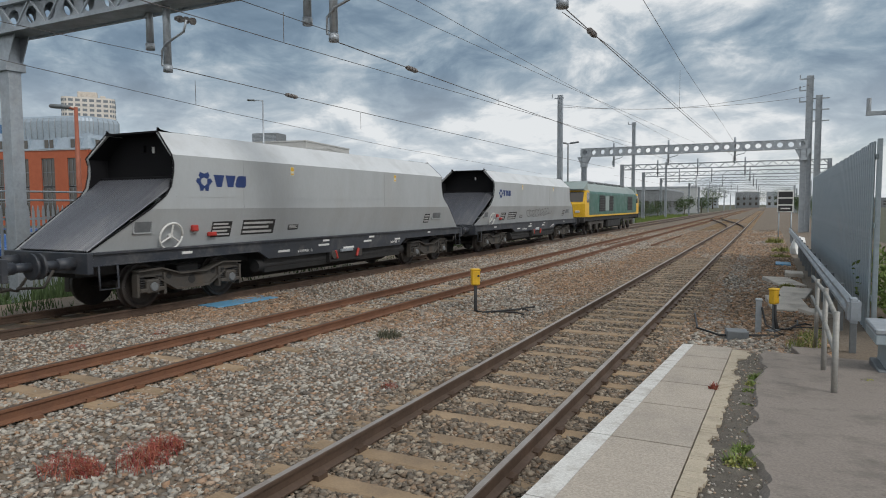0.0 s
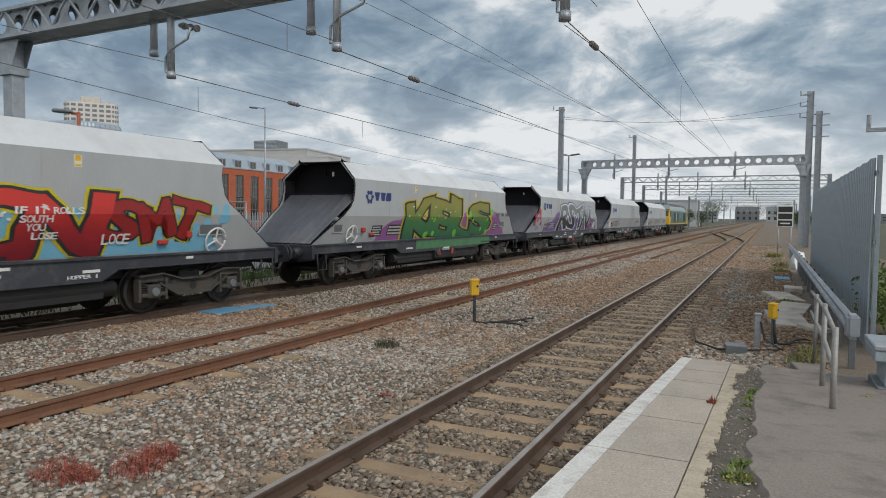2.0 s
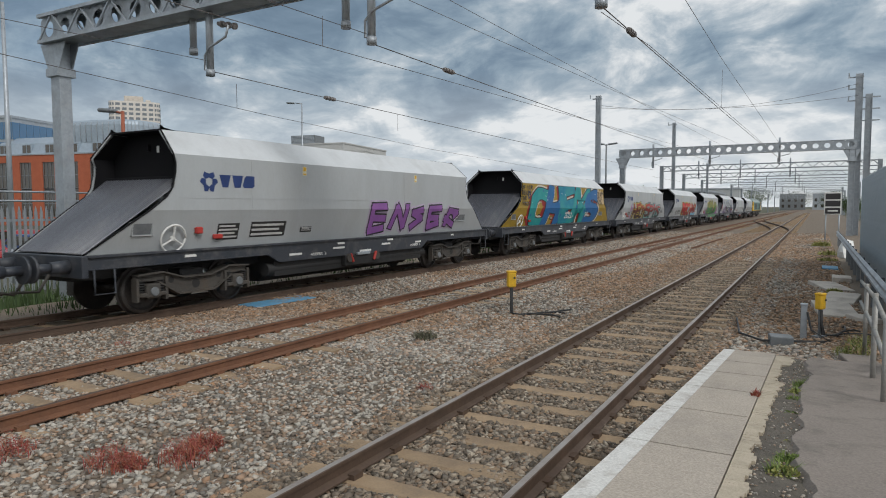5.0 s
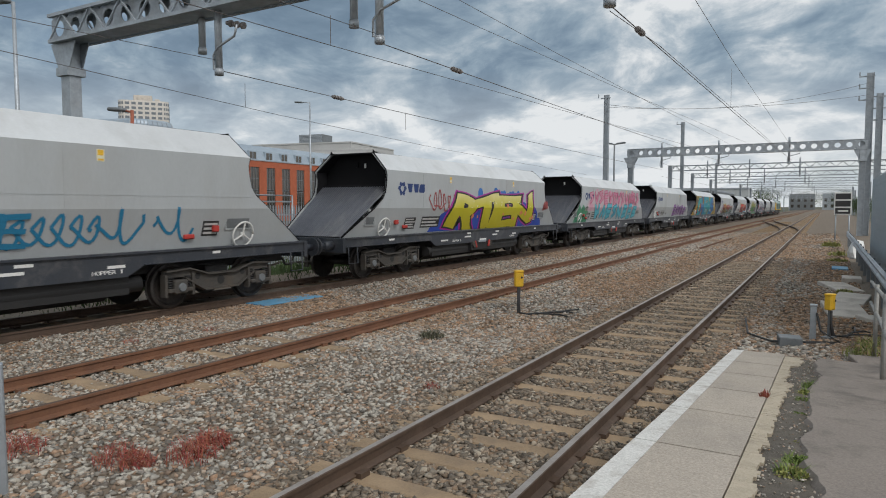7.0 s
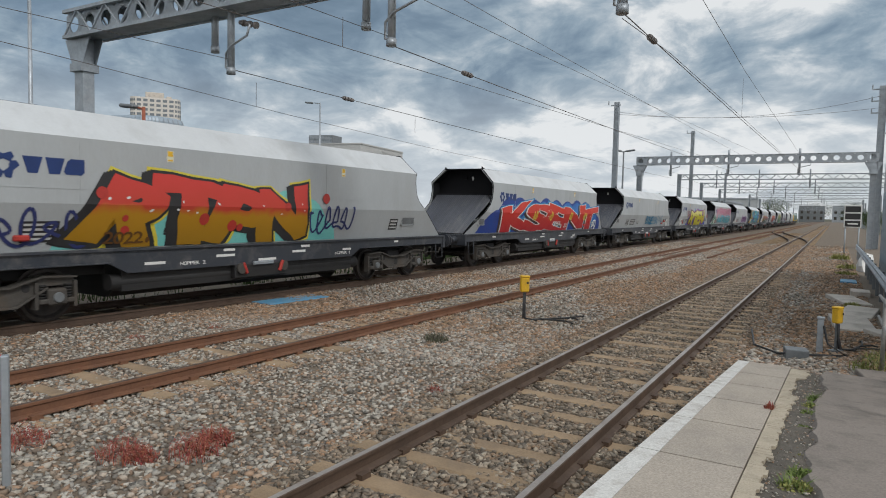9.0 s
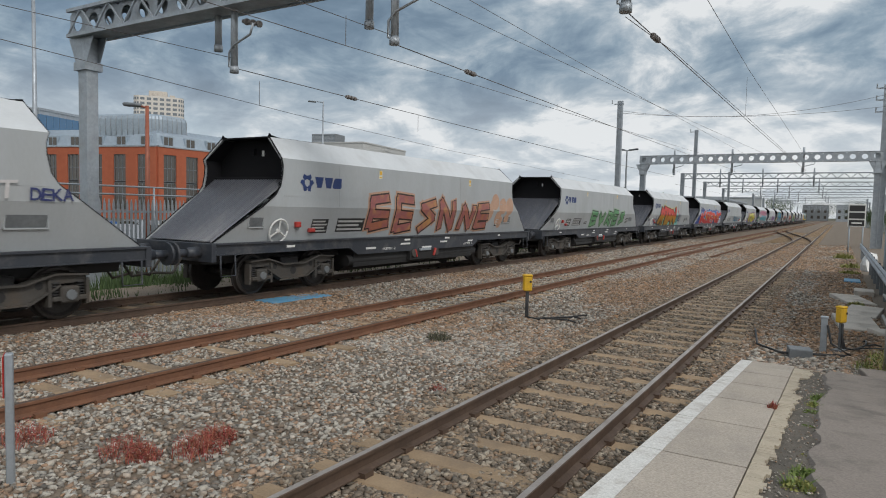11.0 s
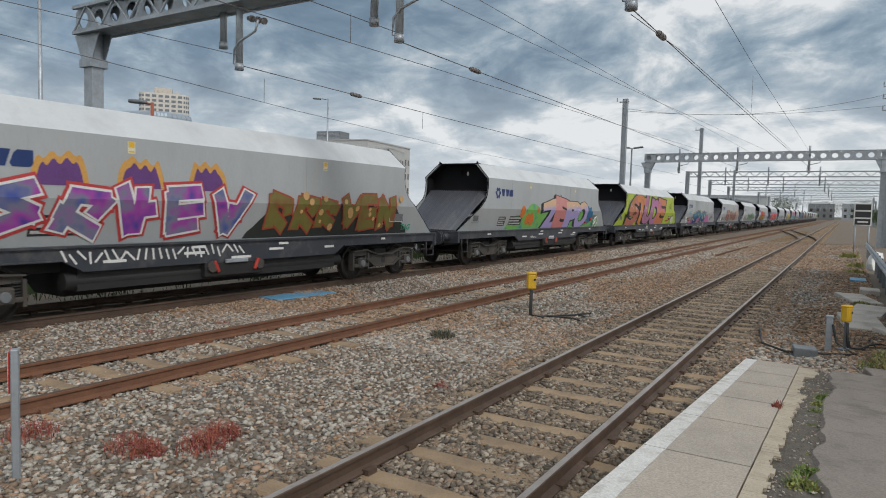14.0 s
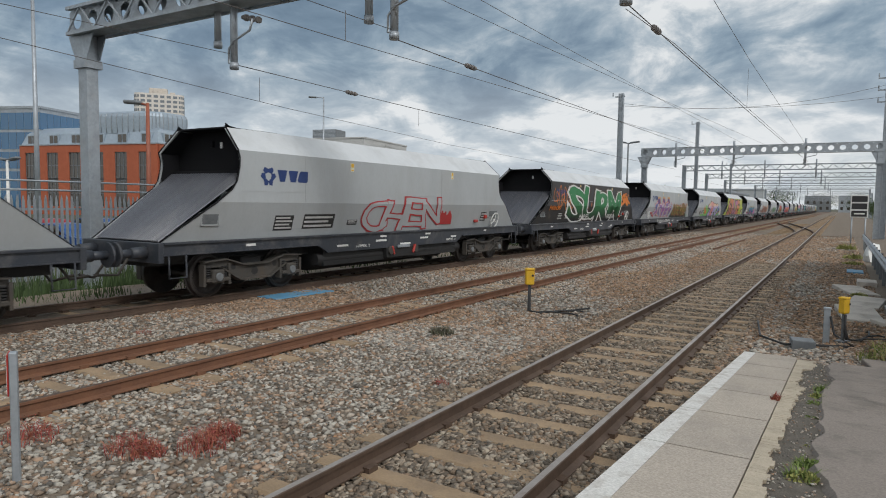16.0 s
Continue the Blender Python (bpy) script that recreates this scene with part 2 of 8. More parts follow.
EDGE_WHITE = mat("worn_white_edge", (0.66, 0.65, 0.62), (0.54, 0.52, 0.49), rough=0.85, scale=5, fine=60, bump=0.3, dirt=(0.34, 0.30, 0.26), dirt_amount=1.0, dirt_scale=6, grain=0.4)
MORTAR = mat("broken_mortar", (0.50, 0.43, 0.33), (0.40, 0.345, 0.265), rough=0.95, scale=5, fine=60, bump=0.6, dirt=(0.24, 0.20, 0.15), dirt_amount=0.6, dirt_scale=3)
CONCRETE = mat("pale_concrete", (0.56, 0.51, 0.45), (0.44, 0.40, 0.355), rough=0.95, scale=2, fine=40, bump=0.4, dirt=(0.22, 0.19, 0.16), dirt_amount=0.7, dirt_scale=1.5)
BRICK = mat("red_brick", (0.42, 0.115, 0.055), (0.35, 0.095, 0.05), rough=0.9, scale=1.2, fine=18, bump=0.15, spread=0.04)
BLUE_PLATE = mat("blue_plate", (0.09, 0.27, 0.44), (0.12, 0.31, 0.47), rough=0.6, scale=3, bump=0.1, dirt=(0.26, 0.25, 0.23), dirt_amount=0.5, dirt_scale=3)
SCREEN = mat("screen_fence_grey", (0.37, 0.43, 0.47), (0.32, 0.38, 0.42), rough=0.5, metal=0.2, scale=0.8, fine=14, bump=0.04, dirt=(0.40, 0.43, 0.44), dirt_amount=0.4)
ROOF_ZINC = mat("zinc_roof", (0.36, 0.42, 0.48), (0.30, 0.36, 0.42), rough=0.45, metal=0.3, scale=0.3, fine=3, bump=0.03)
GLASS = glass_mat("dark_window_glass", (0.045, 0.037, 0.028))
GLASS_PALE = glass_mat("pale_window_glass", (0.16, 0.18, 0.20), 0.2)
GLASS_BLUE = glass_mat("blue_window_glass", (0.03, 0.12, 0.24))
LEAF = mat("leaf_green", (0.075, 0.13, 0.03), (0.05, 0.10, 0.025), rough=0.7, scale=4, bump=0, island=True, hue=((0.09, 0.14, 0.03), (0.16, 0.22, 0.045), (0.22, 0.27, 0.07)))
LEAF_YELLOW = mat("leaf_yellow_green", (0.28, 0.28, 0.08), rough=0.8, scale=4, bump=0, island=True, hue=((0.17, 0.19, 0.05), (0.28, 0.29, 0.08), (0.36, 0.33, 0.13)))
LEAF_DARK = mat("leaf_dark", (0.04, 0.07, 0.02), rough=0.8, scale=4, bump=0, island=True, hue=((0.025, 0.05, 0.015), (0.05, 0.085, 0.025), (0.07, 0.11, 0.035)))
LEAF_RED = mat("leaf_red", (0.25, 0.06, 0.04), rough=0.8, scale=4, bump=0, island=True, hue=((0.22, 0.03, 0.035), (0.36, 0.07, 0.065), (0.34, 0.12, 0.06), (0.24, 0.10, 0.06)))
LEAF_DRY = mat("leaf_dry", (0.1, 0.1, 0.07), rough=0.9, scale=4, bump=0, island=True, hue=((0.07, 0.075, 0.05), (0.13, 0.12, 0.09), (0.10, 0.11, 0.05)))
BARK = mat("bark", (0.10, 0.08, 0.06), rough=0.95, scale=8, bump=0.4)


# ---- mesh helpers ----
def part(name, bm, material, parent=None, label=""):
    me = bpy.data.meshes.new(name)
    bm.normal_update()
    bm.to_mesh(me)
    bm.free()
    for m in material if isinstance(material, (list, tuple)) else [material]:
        me.materials.append(m)
    ob = new(name, me)
    ob.parent = parent
    return tagged(ob, label)


def shared(name, ob, parent, m):
    """A further piece on the mesh of ob."""
    o = new(name, ob.data)
    o.parent, o.matrix_basis = parent, m
    return o


def box(bm, x0, x1, y0, y1, z0, z1, bevel=0.0, m=None):
    v = [bm.verts.new(p) for p in ((x0, y0, z0), (x1, y0, z0), (x1, y1, z0), (x0, y1, z0), (x0, y0, z1), (x1, y0, z1), (x1, y1, z1), (x0, y1, z1))]
    f = [bm.faces.new([v[i] for i in q]) for q in ((3, 2, 1, 0), (4, 5, 6, 7), (0, 1, 5, 4), (1, 2, 6, 5), (2, 3, 7, 6), (3, 0, 4, 7))]
    if bevel:
        es = list({e for a in f for e in a.edges})
        r = bmesh.ops.bevel(bm, geom=es, offset=bevel, segments=1, affect="EDGES")
        v = list({w for a in r["faces"] for w in a.verts} | {w for w in v if w.is_valid})
    if m:
        bmesh.ops.transform(bm, matrix=m, verts=[w for w in v if w.is_valid])
    return v


def tube(bm, a, b, r0, r1=None, n=8, caps=True):
    a, b = Vector(a), Vector(b)
    d = (b - a).normalized()
    u = d.orthogonal().normalized()
    w = d.cross(u)
    r1 = r0 if r1 is None else r1
    rings = [[bm.verts.new(p + (u * math.cos(2 * math.pi * i / n) + w * math.sin(2 * math.pi * i / n)) * r) for i in range(n)] for p, r in ((a, r0), (b, r1))]
    for i in range(n):
        f = bm.faces.new((rings[0][i], rings[0][(i + 1) % n], rings[1][(i + 1) % n], rings[1][i]))
        f.smooth = n > 6
    if caps:
        bm.faces.new(rings[0][::-1])
        bm.faces.new(rings[1])


def path_tube(bm, pts, r, n=6):
    """A bent tube: one skin along all the points."""
    pts = [Vector(p) for p in pts]
    rings, u = [], None
    for i, p in enumerate(pts):
        d = (pts[min(i + 1, len(pts) - 1)] - pts[max(i - 1, 0)]).normalized()
        u = (u - d * u.dot(d)).normalized() if u is not None and (u - d * u.dot(d)).length > 0.05 else d.orthogonal().normalized()
        w = d.cross(u)
        rings.append([bm.verts.new(p + (u * math.cos(2 * math.pi * k / n) + w * math.sin(2 * math.pi * k / n)) * r) for k in range(n)])
    for a, b in zip(rings, rings[1:]):
        for k in range(n):
            bm.faces.new((a[k], a[(k + 1) % n], b[(k + 1) % n], b[k])).smooth = True
    bm.faces.new(rings[0][::-1])
    bm.faces.new(rings[-1])


def extrude(bm, outline, axis, a, b):
    """A solid from a closed outline: (u, v) in the plane across the axis, from a to b along it."""
    def at(u, v, w):
        return {"x": (w, u, v), "y": (u, w, v), "z": (u, v, w)}[axis]
    n = len(outline)
    lo, hi = ([bm.verts.new(at(u, v, w)) for u, v in outline] for w in (a, b))
    for i in range(n):
        bm.faces.new((lo[i], lo[(i + 1) % n], hi[(i + 1) % n], hi[i]))
    f1, f2 = bm.faces.new(lo[::-1]), bm.faces.new(hi)
    bmesh.ops.recalc_face_normals(bm, faces=list({f for v in lo + hi for f in v.link_faces}))
    return f1, f2


def thing(name, label, category, m=None, group="", kind=""):
    o = tagged(new(name), label, category, group, kind)
    if m is not None:
        o.matrix_basis = m
    return o


def from_arrays(name, verts, faces, material, parent=None, kind="", label="", category=""):
    me = bpy.data.meshes.new(name)
    n = faces.shape[1]
    me.vertices.add(len(verts))
    me.vertices.foreach_set("co", verts.astype(np.float32).ravel())
    me.loops.add(faces.size)
    me.loops.foreach_set("vertex_index", faces.astype(np.int32).ravel())
    me.polygons.add(len(faces))
    me.polygons.foreach_set("loop_start", np.arange(0, faces.size, n, dtype=np.int32))
    me.update(calc_edges=True)
    me.validate()
    me.materials.append(material)
    ob = new(name, me)
    ob.parent = parent
    return tagged(ob, label, category, "", kind)

# ---- the ground and the tracks ----
# x across the tracks (to the right), y along them; z = 0 on the rail heads
NEAR_X, MID_X, FAR_X = -2.66, -7.93, -12.61
TRACK_Y0, TRACK_Y1 = -420.0, 620.0


def ballast_height(x, y):
    h = -0.235 + 0.03 * noise.noise((x * 0.35, y * 0.35, 0)) + 0.015 * noise.noise((x * 1.4, y * 1.4, 3))
    if x > -0.9:
        h += 0.08 * min(1, x + 0.9)
    for c, lift in ((NEAR_X, 0.05), (MID_X, 0.04), (FAR_X, 0.05)):
        d = abs(x - c)
        h += lift * max(0.0, 1 - max(0.0, d - 1.45) / 0.6)
    return h


def build_ground():
    bm = bmesh.new()
    box(bm, -4500, 4500, -1500, 4900, -1.5, -0.5)
    tagged(part("ground", bm, EARTH), "flat brown and green earth round the railway", "ground", "", "structure")
    xs = np.concatenate([np.arange(-16.5, 1.2, 0.3), [1.2, 2.5, 4.0, 6.0]])
    ys = np.concatenate([np.arange(-420, -5, 12.0), np.arange(-5, 26, 0.3), np.arange(26, 60, 1.2), np.arange(60, 640, 12.0)])
    v = np.array([(x, y, ballast_height(x, y)) for y in ys for x in xs])
    n = len(xs)
    f = np.array([(j * n + i, j * n + i + 1, (j + 1) * n + i + 1, (j + 1) * n + i) for j in range(len(ys) - 1) for i in range(n - 1)])
    from_arrays("ballast_bed", v, f, BALLAST, None, "structure", "grey and rust-brown stone ballast under the tracks", "ballast")


def stones(name, count, x0, x1, y0, y1, power, size, material, keep, label, level=None):
    """Loose stones, thicker near the platform end."""
    rng = np.random.default_rng(len(name) + count)
    base = np.array([(1, 0, 0), (-1, 0, 0), (0, 1, 0), (0, -1, 0), (0, 0, 1), (0, 0, -0.7)], float)
    tri = np.array([(0, 2, 4), (2, 1, 4), (1, 3, 4), (3, 0, 4), (2, 0, 5), (1, 2, 5), (3, 1, 5), (0, 3, 5)])
    px = rng.uniform(x0, x1, count)
    py = y0 + (y1 - y0) * rng.uniform(0, 1, count) ** power
    ok = np.array([keep(a, b) for a, b in zip(px, py)])
    px, py = px[ok], py[ok]
    k = len(px)
    v = np.repeat(base[None], k, 0) * (1 + rng.uniform(-0.35, 0.35, (k, 6, 3)))
    v *= rng.uniform(0.6, 1.35, (k, 1, 1)) * size * rng.uniform(0.6, 1.15, (k, 1, 3))
    q = rng.normal(size=(k, 3, 3))
    q = np.linalg.qr(q)[0]
    v = np.einsum("kij,knj->kni", q, v) * np.array([1.12, 1.12, 0.72])
    pz = np.array([(level or ballast_height)(a, b) for a, b in zip(px, py)])
    v += np.stack([px, py, pz + size * 0.25 * rng.uniform(0, 1.6, k)], 1)[:, None]
    f = (tri[None] + 6 * np.arange(k)[:, None, None]).reshape(-1, 3)
    from_arrays(name, v.reshape(-1, 3), f, material, None, "stuff", label, "ballast stones")


def on_sleeper(x, y, cx, first, reach):
    """A stone that would lie on a bare sleeper top, but for the patches where stones have spilled over."""
    d = abs((y - first + 0.33) % 0.66 - 0.33)
    return abs(x - cx) < reach and d < 0.115 and noise.noise((x * 2.3, y * 1.7, 11)) < 0.16


def rusty(x, y):
    return noise.noise((x * 0.3 + 5, y * 0.22, 7)) + (0.3 if abs(x + 4.0) < 1.8 and y > 8 else 0) + (0.3 if abs(x - NEAR_X) < 1.5 else 0) + (0.45 if x > -1.9 else 0)


RAIL = [(-0.07, -0.155), (0.07, -0.155), (0.07, -0.142), (0.012, -0.118), (0.012, -0.045), (0.035, -0.034), (0.035, -0.006), (0.028, -0.0015), (-0.028, -0.0015), (-0.035, -0.006), (-0.035, -0.034), (-0.012, -0.045), (-0.012, -0.118), (-0.07, -0.142)]


def rail(parent, x, material, band):
    bm = bmesh.new()
    extrude(bm, [(x + u, v) for u, v in RAIL], "y", TRACK_Y0, TRACK_Y1)
    r = part("rail", bm, material, parent)
    bm = bmesh.new()
    box(bm, x - 0.027, x + 0.027, TRACK_Y0, TRACK_Y1, -0.0015, 0.0)
    part("running_band", bm, band, r, "worn running band on the rail head")


def sleeper_mesh():
    bm = bmesh.new()
    extrude(bm, [(-0.14, -0.36), (0.14, -0.36), (0.14, -0.2), (0.105, -0.165), (-0.105, -0.165), (-0.14, -0.2)], "x", -1.26, 1.26)
    return bm


def clip_mesh(bm, x):
    for s in (-1, 1):
        box(bm, x + s * 0.06 - 0.035, x + s * 0.06 + 0.035, -0.06, 0.06, -0.165, -0.118)


def build_track(name, cx, label, rail_mat, band, first, last, drop):
    track = thing(name, label, "railway track", kind="structure")
    for s in (-0.7525, 0.7525):
        rail(track, cx + s, rail_mat, band)
    one = part("sleeper", sleeper_mesh(), SLEEPER, track)
    bm = bmesh.new()
    for s in (-0.7525, 0.7525):
        clip_mesh(bm, s)
    clips = part("rail_clip", bm, RAIL_N if rail_mat is RAIL_N else RUST, one, "rusty rail fastenings")
    rng = random.Random(name)
    y, k = first, 0
    while y < last:
        m = pose(cx + rng.uniform(-0.03, 0.03), y + rng.uniform(-0.02, 0.02), -drop + rng.uniform(-0.008, 0.008), 0, 0, rng.uniform(-0.7, 0.7))
        if k == 0:
            one.matrix_basis = m
        else:
            o = shared("sleeper", one, track, m)
            shared("rail_clip", clips, o, Matrix())
        y += 0.66
        k += 1
    bm = bmesh.new()
    while y < 260:
        box(bm, cx - 1.25, cx + 1.25, y - 0.12, y + 0.12, -0.3, -0.17 - drop)
        y += 0.66
    tagged(part("far_sleepers", bm, SLEEPER, track), kind="stuff")
    return track


def build_turnout():
    """The crossover that leaves the near track for the middle one."""
    t = thing("crossover_track", "rusty crossover rails joining two tracks on ballast", "railway track", kind="structure")
    for s in (-0.7525, 0.7525):
        bm = bmesh.new()
        prev = None
        for i in range(25):
            u = i / 24
            k = u * u * (3 - 2 * u)
            p = (NEAR_X + s + (MID_X - NEAR_X) * k, 62 + 62 * u, -0.002)
            if prev:
                a, b = Vector(prev), Vector(p)
                box(bm, -0.035, 0.035, 0, (b - a).length, -0.15, 0, 0, Matrix.Translation(a) @ (b - a).to_track_quat("Y", "Z").to_matrix().to_4x4())
            prev = p
        part("rail", bm, RAIL_N, t)
    bm = bmesh.new()
    for i in range(40):
        y = 62 + i * 1.3
        box(bm, NEAR_X - 3.0, NEAR_X - 1.3, y - 0.12, y + 0.12, -0.3, -0.175)
    tagged(part("far_sleepers", bm, SLEEPER, t), kind="stuff")
    for x, y0, y1, turn, lab in ((-8.25, 35.5, 49, 0.3, "two long"), (-7.7, 36, 49, 0.2, "two long"), (-5.85, 38, 51, 0.4, "one short")):
        r = thing("loose_rail", "%s rusty spare rail lying on the ballast" % lab.split()[1], "rail", pose(x, y0, -0.10, 0, 0, -turn), "spare rails")
        bm = bmesh.new()
        extrude(bm, RAIL, "y", 0, y1 - y0)
        part("rail", bm, RUST, r)


# ---- the platform ramp ----
def ramp_z(y):
    return min(0.915, 0.815 - 0.0806 * y)


def ramp_quad(bm, x0, x1, y0, y1, up, depth):
    v = []
    for z in (up, up - depth):
        v.append([bm.verts.new((x, y, ramp_z(y) + z)) for y in (y0, y1) for x in (x0, x1)])
    a, b = v
    for q in ((a[0], a[1], a[3], a[2]), (b[1], b[0], b[2], b[3]), (a[1], a[0], b[0], b[1]), (a[2], a[3], b[3], b[2]), (a[0], a[2], b[2], b[0]), (a[3], a[1], b[1], b[3])):
        bm.faces.new(q)
    bmesh.ops.recalc_face_normals(bm, faces=bm.faces[:])


def build_platform():
    p = thing("platform", "sloping end ramp of a station platform in stone slabs and tarmac", "platform", kind="structure")
    bm = bmesh.new()
    extrude(bm, [(-14, -1.0), (10.7, -1.0), (10.7, ramp_z(10.7) - 0.07), (-1.24, 0.845), (-14, 0.845)], "x", -1.05, -0.02)
    part("platform_wall", bm, CONCRETE, p, "rough concrete platform wall")
    ys = [-13.5, -9.5, -6.0, -2.4, 0.2, 1.75, 3.3, 4.75, 6.05, 7.25, 8.4, 9.45, 10.75]
    for a, b in zip(ys, ys[1:]):
        bm = bmesh.new()
        ramp_quad(bm, -0.995, -0.445, a + 0.012, b - 0.012, 0.0, 0.07)
        part("slab", bm, SLAB, p)
        bm = bmesh.new()
        ramp_quad(bm, -1.15, -0.997, a + 0.008, b - 0.008, 0.002, 0.09)
        part("edge_stone", bm, EDGE_WHITE, p)
    rng = random.Random(4)
    bm = bmesh.new()
    y = -2.0
    while y < 10.6:
        L = 0.07
        w = max(0.03, 0.125 + 0.11 * noise.noise((1, y * 1.1, 5)) + 0.06 * noise.noise((2, y * 4.3, 5)) + 0.03 * noise.noise((3, y * 11, 5))) + (0.1 if y > 9.6 else 0)
        ramp_quad(bm, -0.435, -0.435 + w, y, min(10.7, y + L), -0.006 + 0.01 * noise.noise((4, y * 3, 5)), 0.08)
        y += L
    part("mortar_strip", bm, MORTAR, p, "broken yellowish mortar strip")
    bm = bmesh.new()
    xs = [-0.44, -0.25, -0.10, -0.05, 0.12, 0.3, 0.8, 1.6, 3.0, 6.0]
    ys2 = [-14, -8, -3, -1.24] + [0.1 * i for i in range(-8, 107)]

    def border(y):
        return 0.13 * noise.noise((1.5, y * 0.7, 3)) + 0.06 * noise.noise((4, y * 2.6, 3)) + 0.035 * noise.noise((6, y * 7.5, 3))
    rows = [[bm.verts.new((x + (border(y) if k in (2, 3) else 0), y, ramp_z(y) - (0.055 if k < 3 else 0.0) + 0.014 * noise.noise((x * 2, y * 1.3, 1)) + 0.006 * noise.noise((x * 6, y * 5, 1)))) for k, x in enumerate(xs)] for y in ys2]
    for r0, r1 in zip(rows, rows[1:]):
        for i in range(len(xs) - 1):
            bm.faces.new((r0[i], r0[i + 1], r1[i + 1], r1[i]))
    part("tarmac_surface", bm, TARMAC, p, "worn dark tarmac")
    bm = bmesh.new()
    ys3 = [0.25 * i for i in range(-4, 43)]
    strip = [[bm.verts.new((x + (0.02 if k == 3 else 0.04) * noise.noise((x * 3, y * 1.6, 9)) + (0.06 * noise.noise((7, y * 5, 2)) if k == 3 else 0), y, ramp_z(y) - 0.045 + 0.02 * noise.noise((x * 7, y * 6, 4)) + (0.025 if k in (1, 2) else -0.015))) for k, x in enumerate((-0.43, -0.28, -0.14, 0.06))] for y in ys3]
    for r0, r1 in zip(strip, strip[1:]):
        for i in range(3):
            bm.faces.new((r0[i], r0[i + 1], r1[i + 1], r1[i]))
    part("dirt_strip", bm, DIRT, p, "strip of dark gravelly dirt")
    bm = bmesh.new()
    extrude(bm, [(-14, -1.0), (10.45, -1.0), (10.45, ramp_z(10.5) - 0.09), (-1.24, 0.82), (-14, 0.82)], "x", -0.02, 5.9)
    part("platform_fill", bm, EARTH, p)


# ---- plants ----
def blades(name, cx, cy, z, n, r, h, material, seed, parent=None, lean=0.5, width=0.012):
    """A tuft of narrow leaves."""
    rng = np.random.default_rng(seed)
    a = rng.uniform(0, 2 * math.pi, n)
    d = r * np.sqrt(rng.uniform(0, 1, n))
    x, y = cx + d * np.cos(a), cy + d * np.sin(a)
    hh = h * rng.uniform(0.35, 1.0, n) * (1.15 - 0.6 * d / max(r, 1e-6))
    la = rng.uniform(0, 2 * math.pi, n)
    ln = lean * hh * rng.uniform(0.1, 1, n)
    wx, wy = width * np.cos(la + 1.57), width * np.sin(la + 1.57)
    p0 = np.stack([x - wx, y - wy, np.full(n, z)], 1)
    p1 = np.stack([x + wx, y + wy, np.full(n, z)], 1)
    m = np.stack([x + ln * 0.35 * np.cos(la), y + ln * 0.35 * np.sin(la), z + hh * 0.6], 1)
    m0, m1 = m - np.stack([wx, wy, 0 * wx], 1) * 1.5, m + np.stack([wx, wy, 0 * wx], 1) * 1.5
    tip = np.stack([x + ln * np.cos(la), y + ln * np.sin(la), z + hh], 1)
    v = np.stack([p0, p1, m1, m0, tip], 1).reshape(-1, 3)
    f = np.array([(0, 1, 2), (0, 2, 3), (3, 2, 4)])[None] + 5 * np.arange(n)[:, None, None]
    return from_arrays(name, v, f.reshape(-1, 3), material, parent)


def leaf_cloud(name, centres, radii, n, size, material, parent, seed, flat=1.0):
    """A crown of many small leaves in uneven clumps."""
    rng = np.random.default_rng(seed)
    centres, radii = np.array(centres, float), np.array(radii, float)
    k = rng.integers(0, len(centres), n)
    d = rng.normal(size=(n, 3))
    d /= np.linalg.norm(d, axis=1)[:, None]
    c = centres[k] + d * (radii[k] * rng.uniform(0.55, 1.08, n))[:, None] * np.array([1, 1, flat])
    u = rng.normal(size=(n, 3))
    u /= np.linalg.norm(u, axis=1)[:, None]
    w = np.cross(u, rng.normal(size=(n, 3)))
    w /= np.linalg.norm(w, axis=1)[:, None]
    s = size * rng.uniform(0.5, 1.3, n)[:, None]
    v = np.stack([c - u * s, c + w * s * 0.5, c + u * s, c - w * s * 0.5], 1).reshape(-1, 3)
    f = np.arange(4 * n).reshape(n, 4)
    return from_arrays(name, v, f, material, parent)


def tree(x, y, z, h, r, seed, label, category="tree", leaf=None, n=2600):
    rng = random.Random(seed)
    t = thing("tree", label, category, pose(x, y, z), "far trees")
    bm = bmesh.new()
    tube(bm, (0, 0, 0), (0.1, 0, h * 0.55), h * 0.03, h * 0.018, 7)
    cs, rs = [], []
    for i in range(9):
        a, q = rng.uniform(0, 6.28), rng.uniform(0.25, 0.75) * r
        p = (q * math.cos(a), q * math.sin(a), h * rng.uniform(0.42, 0.86))
        tube(bm, (0.06, 0, h * rng.uniform(0.25, 0.5)), p, h * 0.011, h * 0.004, 5)
        cs.append(p)
        rs.append(r * rng.uniform(0.3, 0.5))
    part("trunk", bm, BARK, t)
    leaf_cloud("crown", cs, rs, n * (3 if h > 9 else 1), h * (0.015 if h > 9 else 0.028), leaf or LEAF_DARK, t, seed)


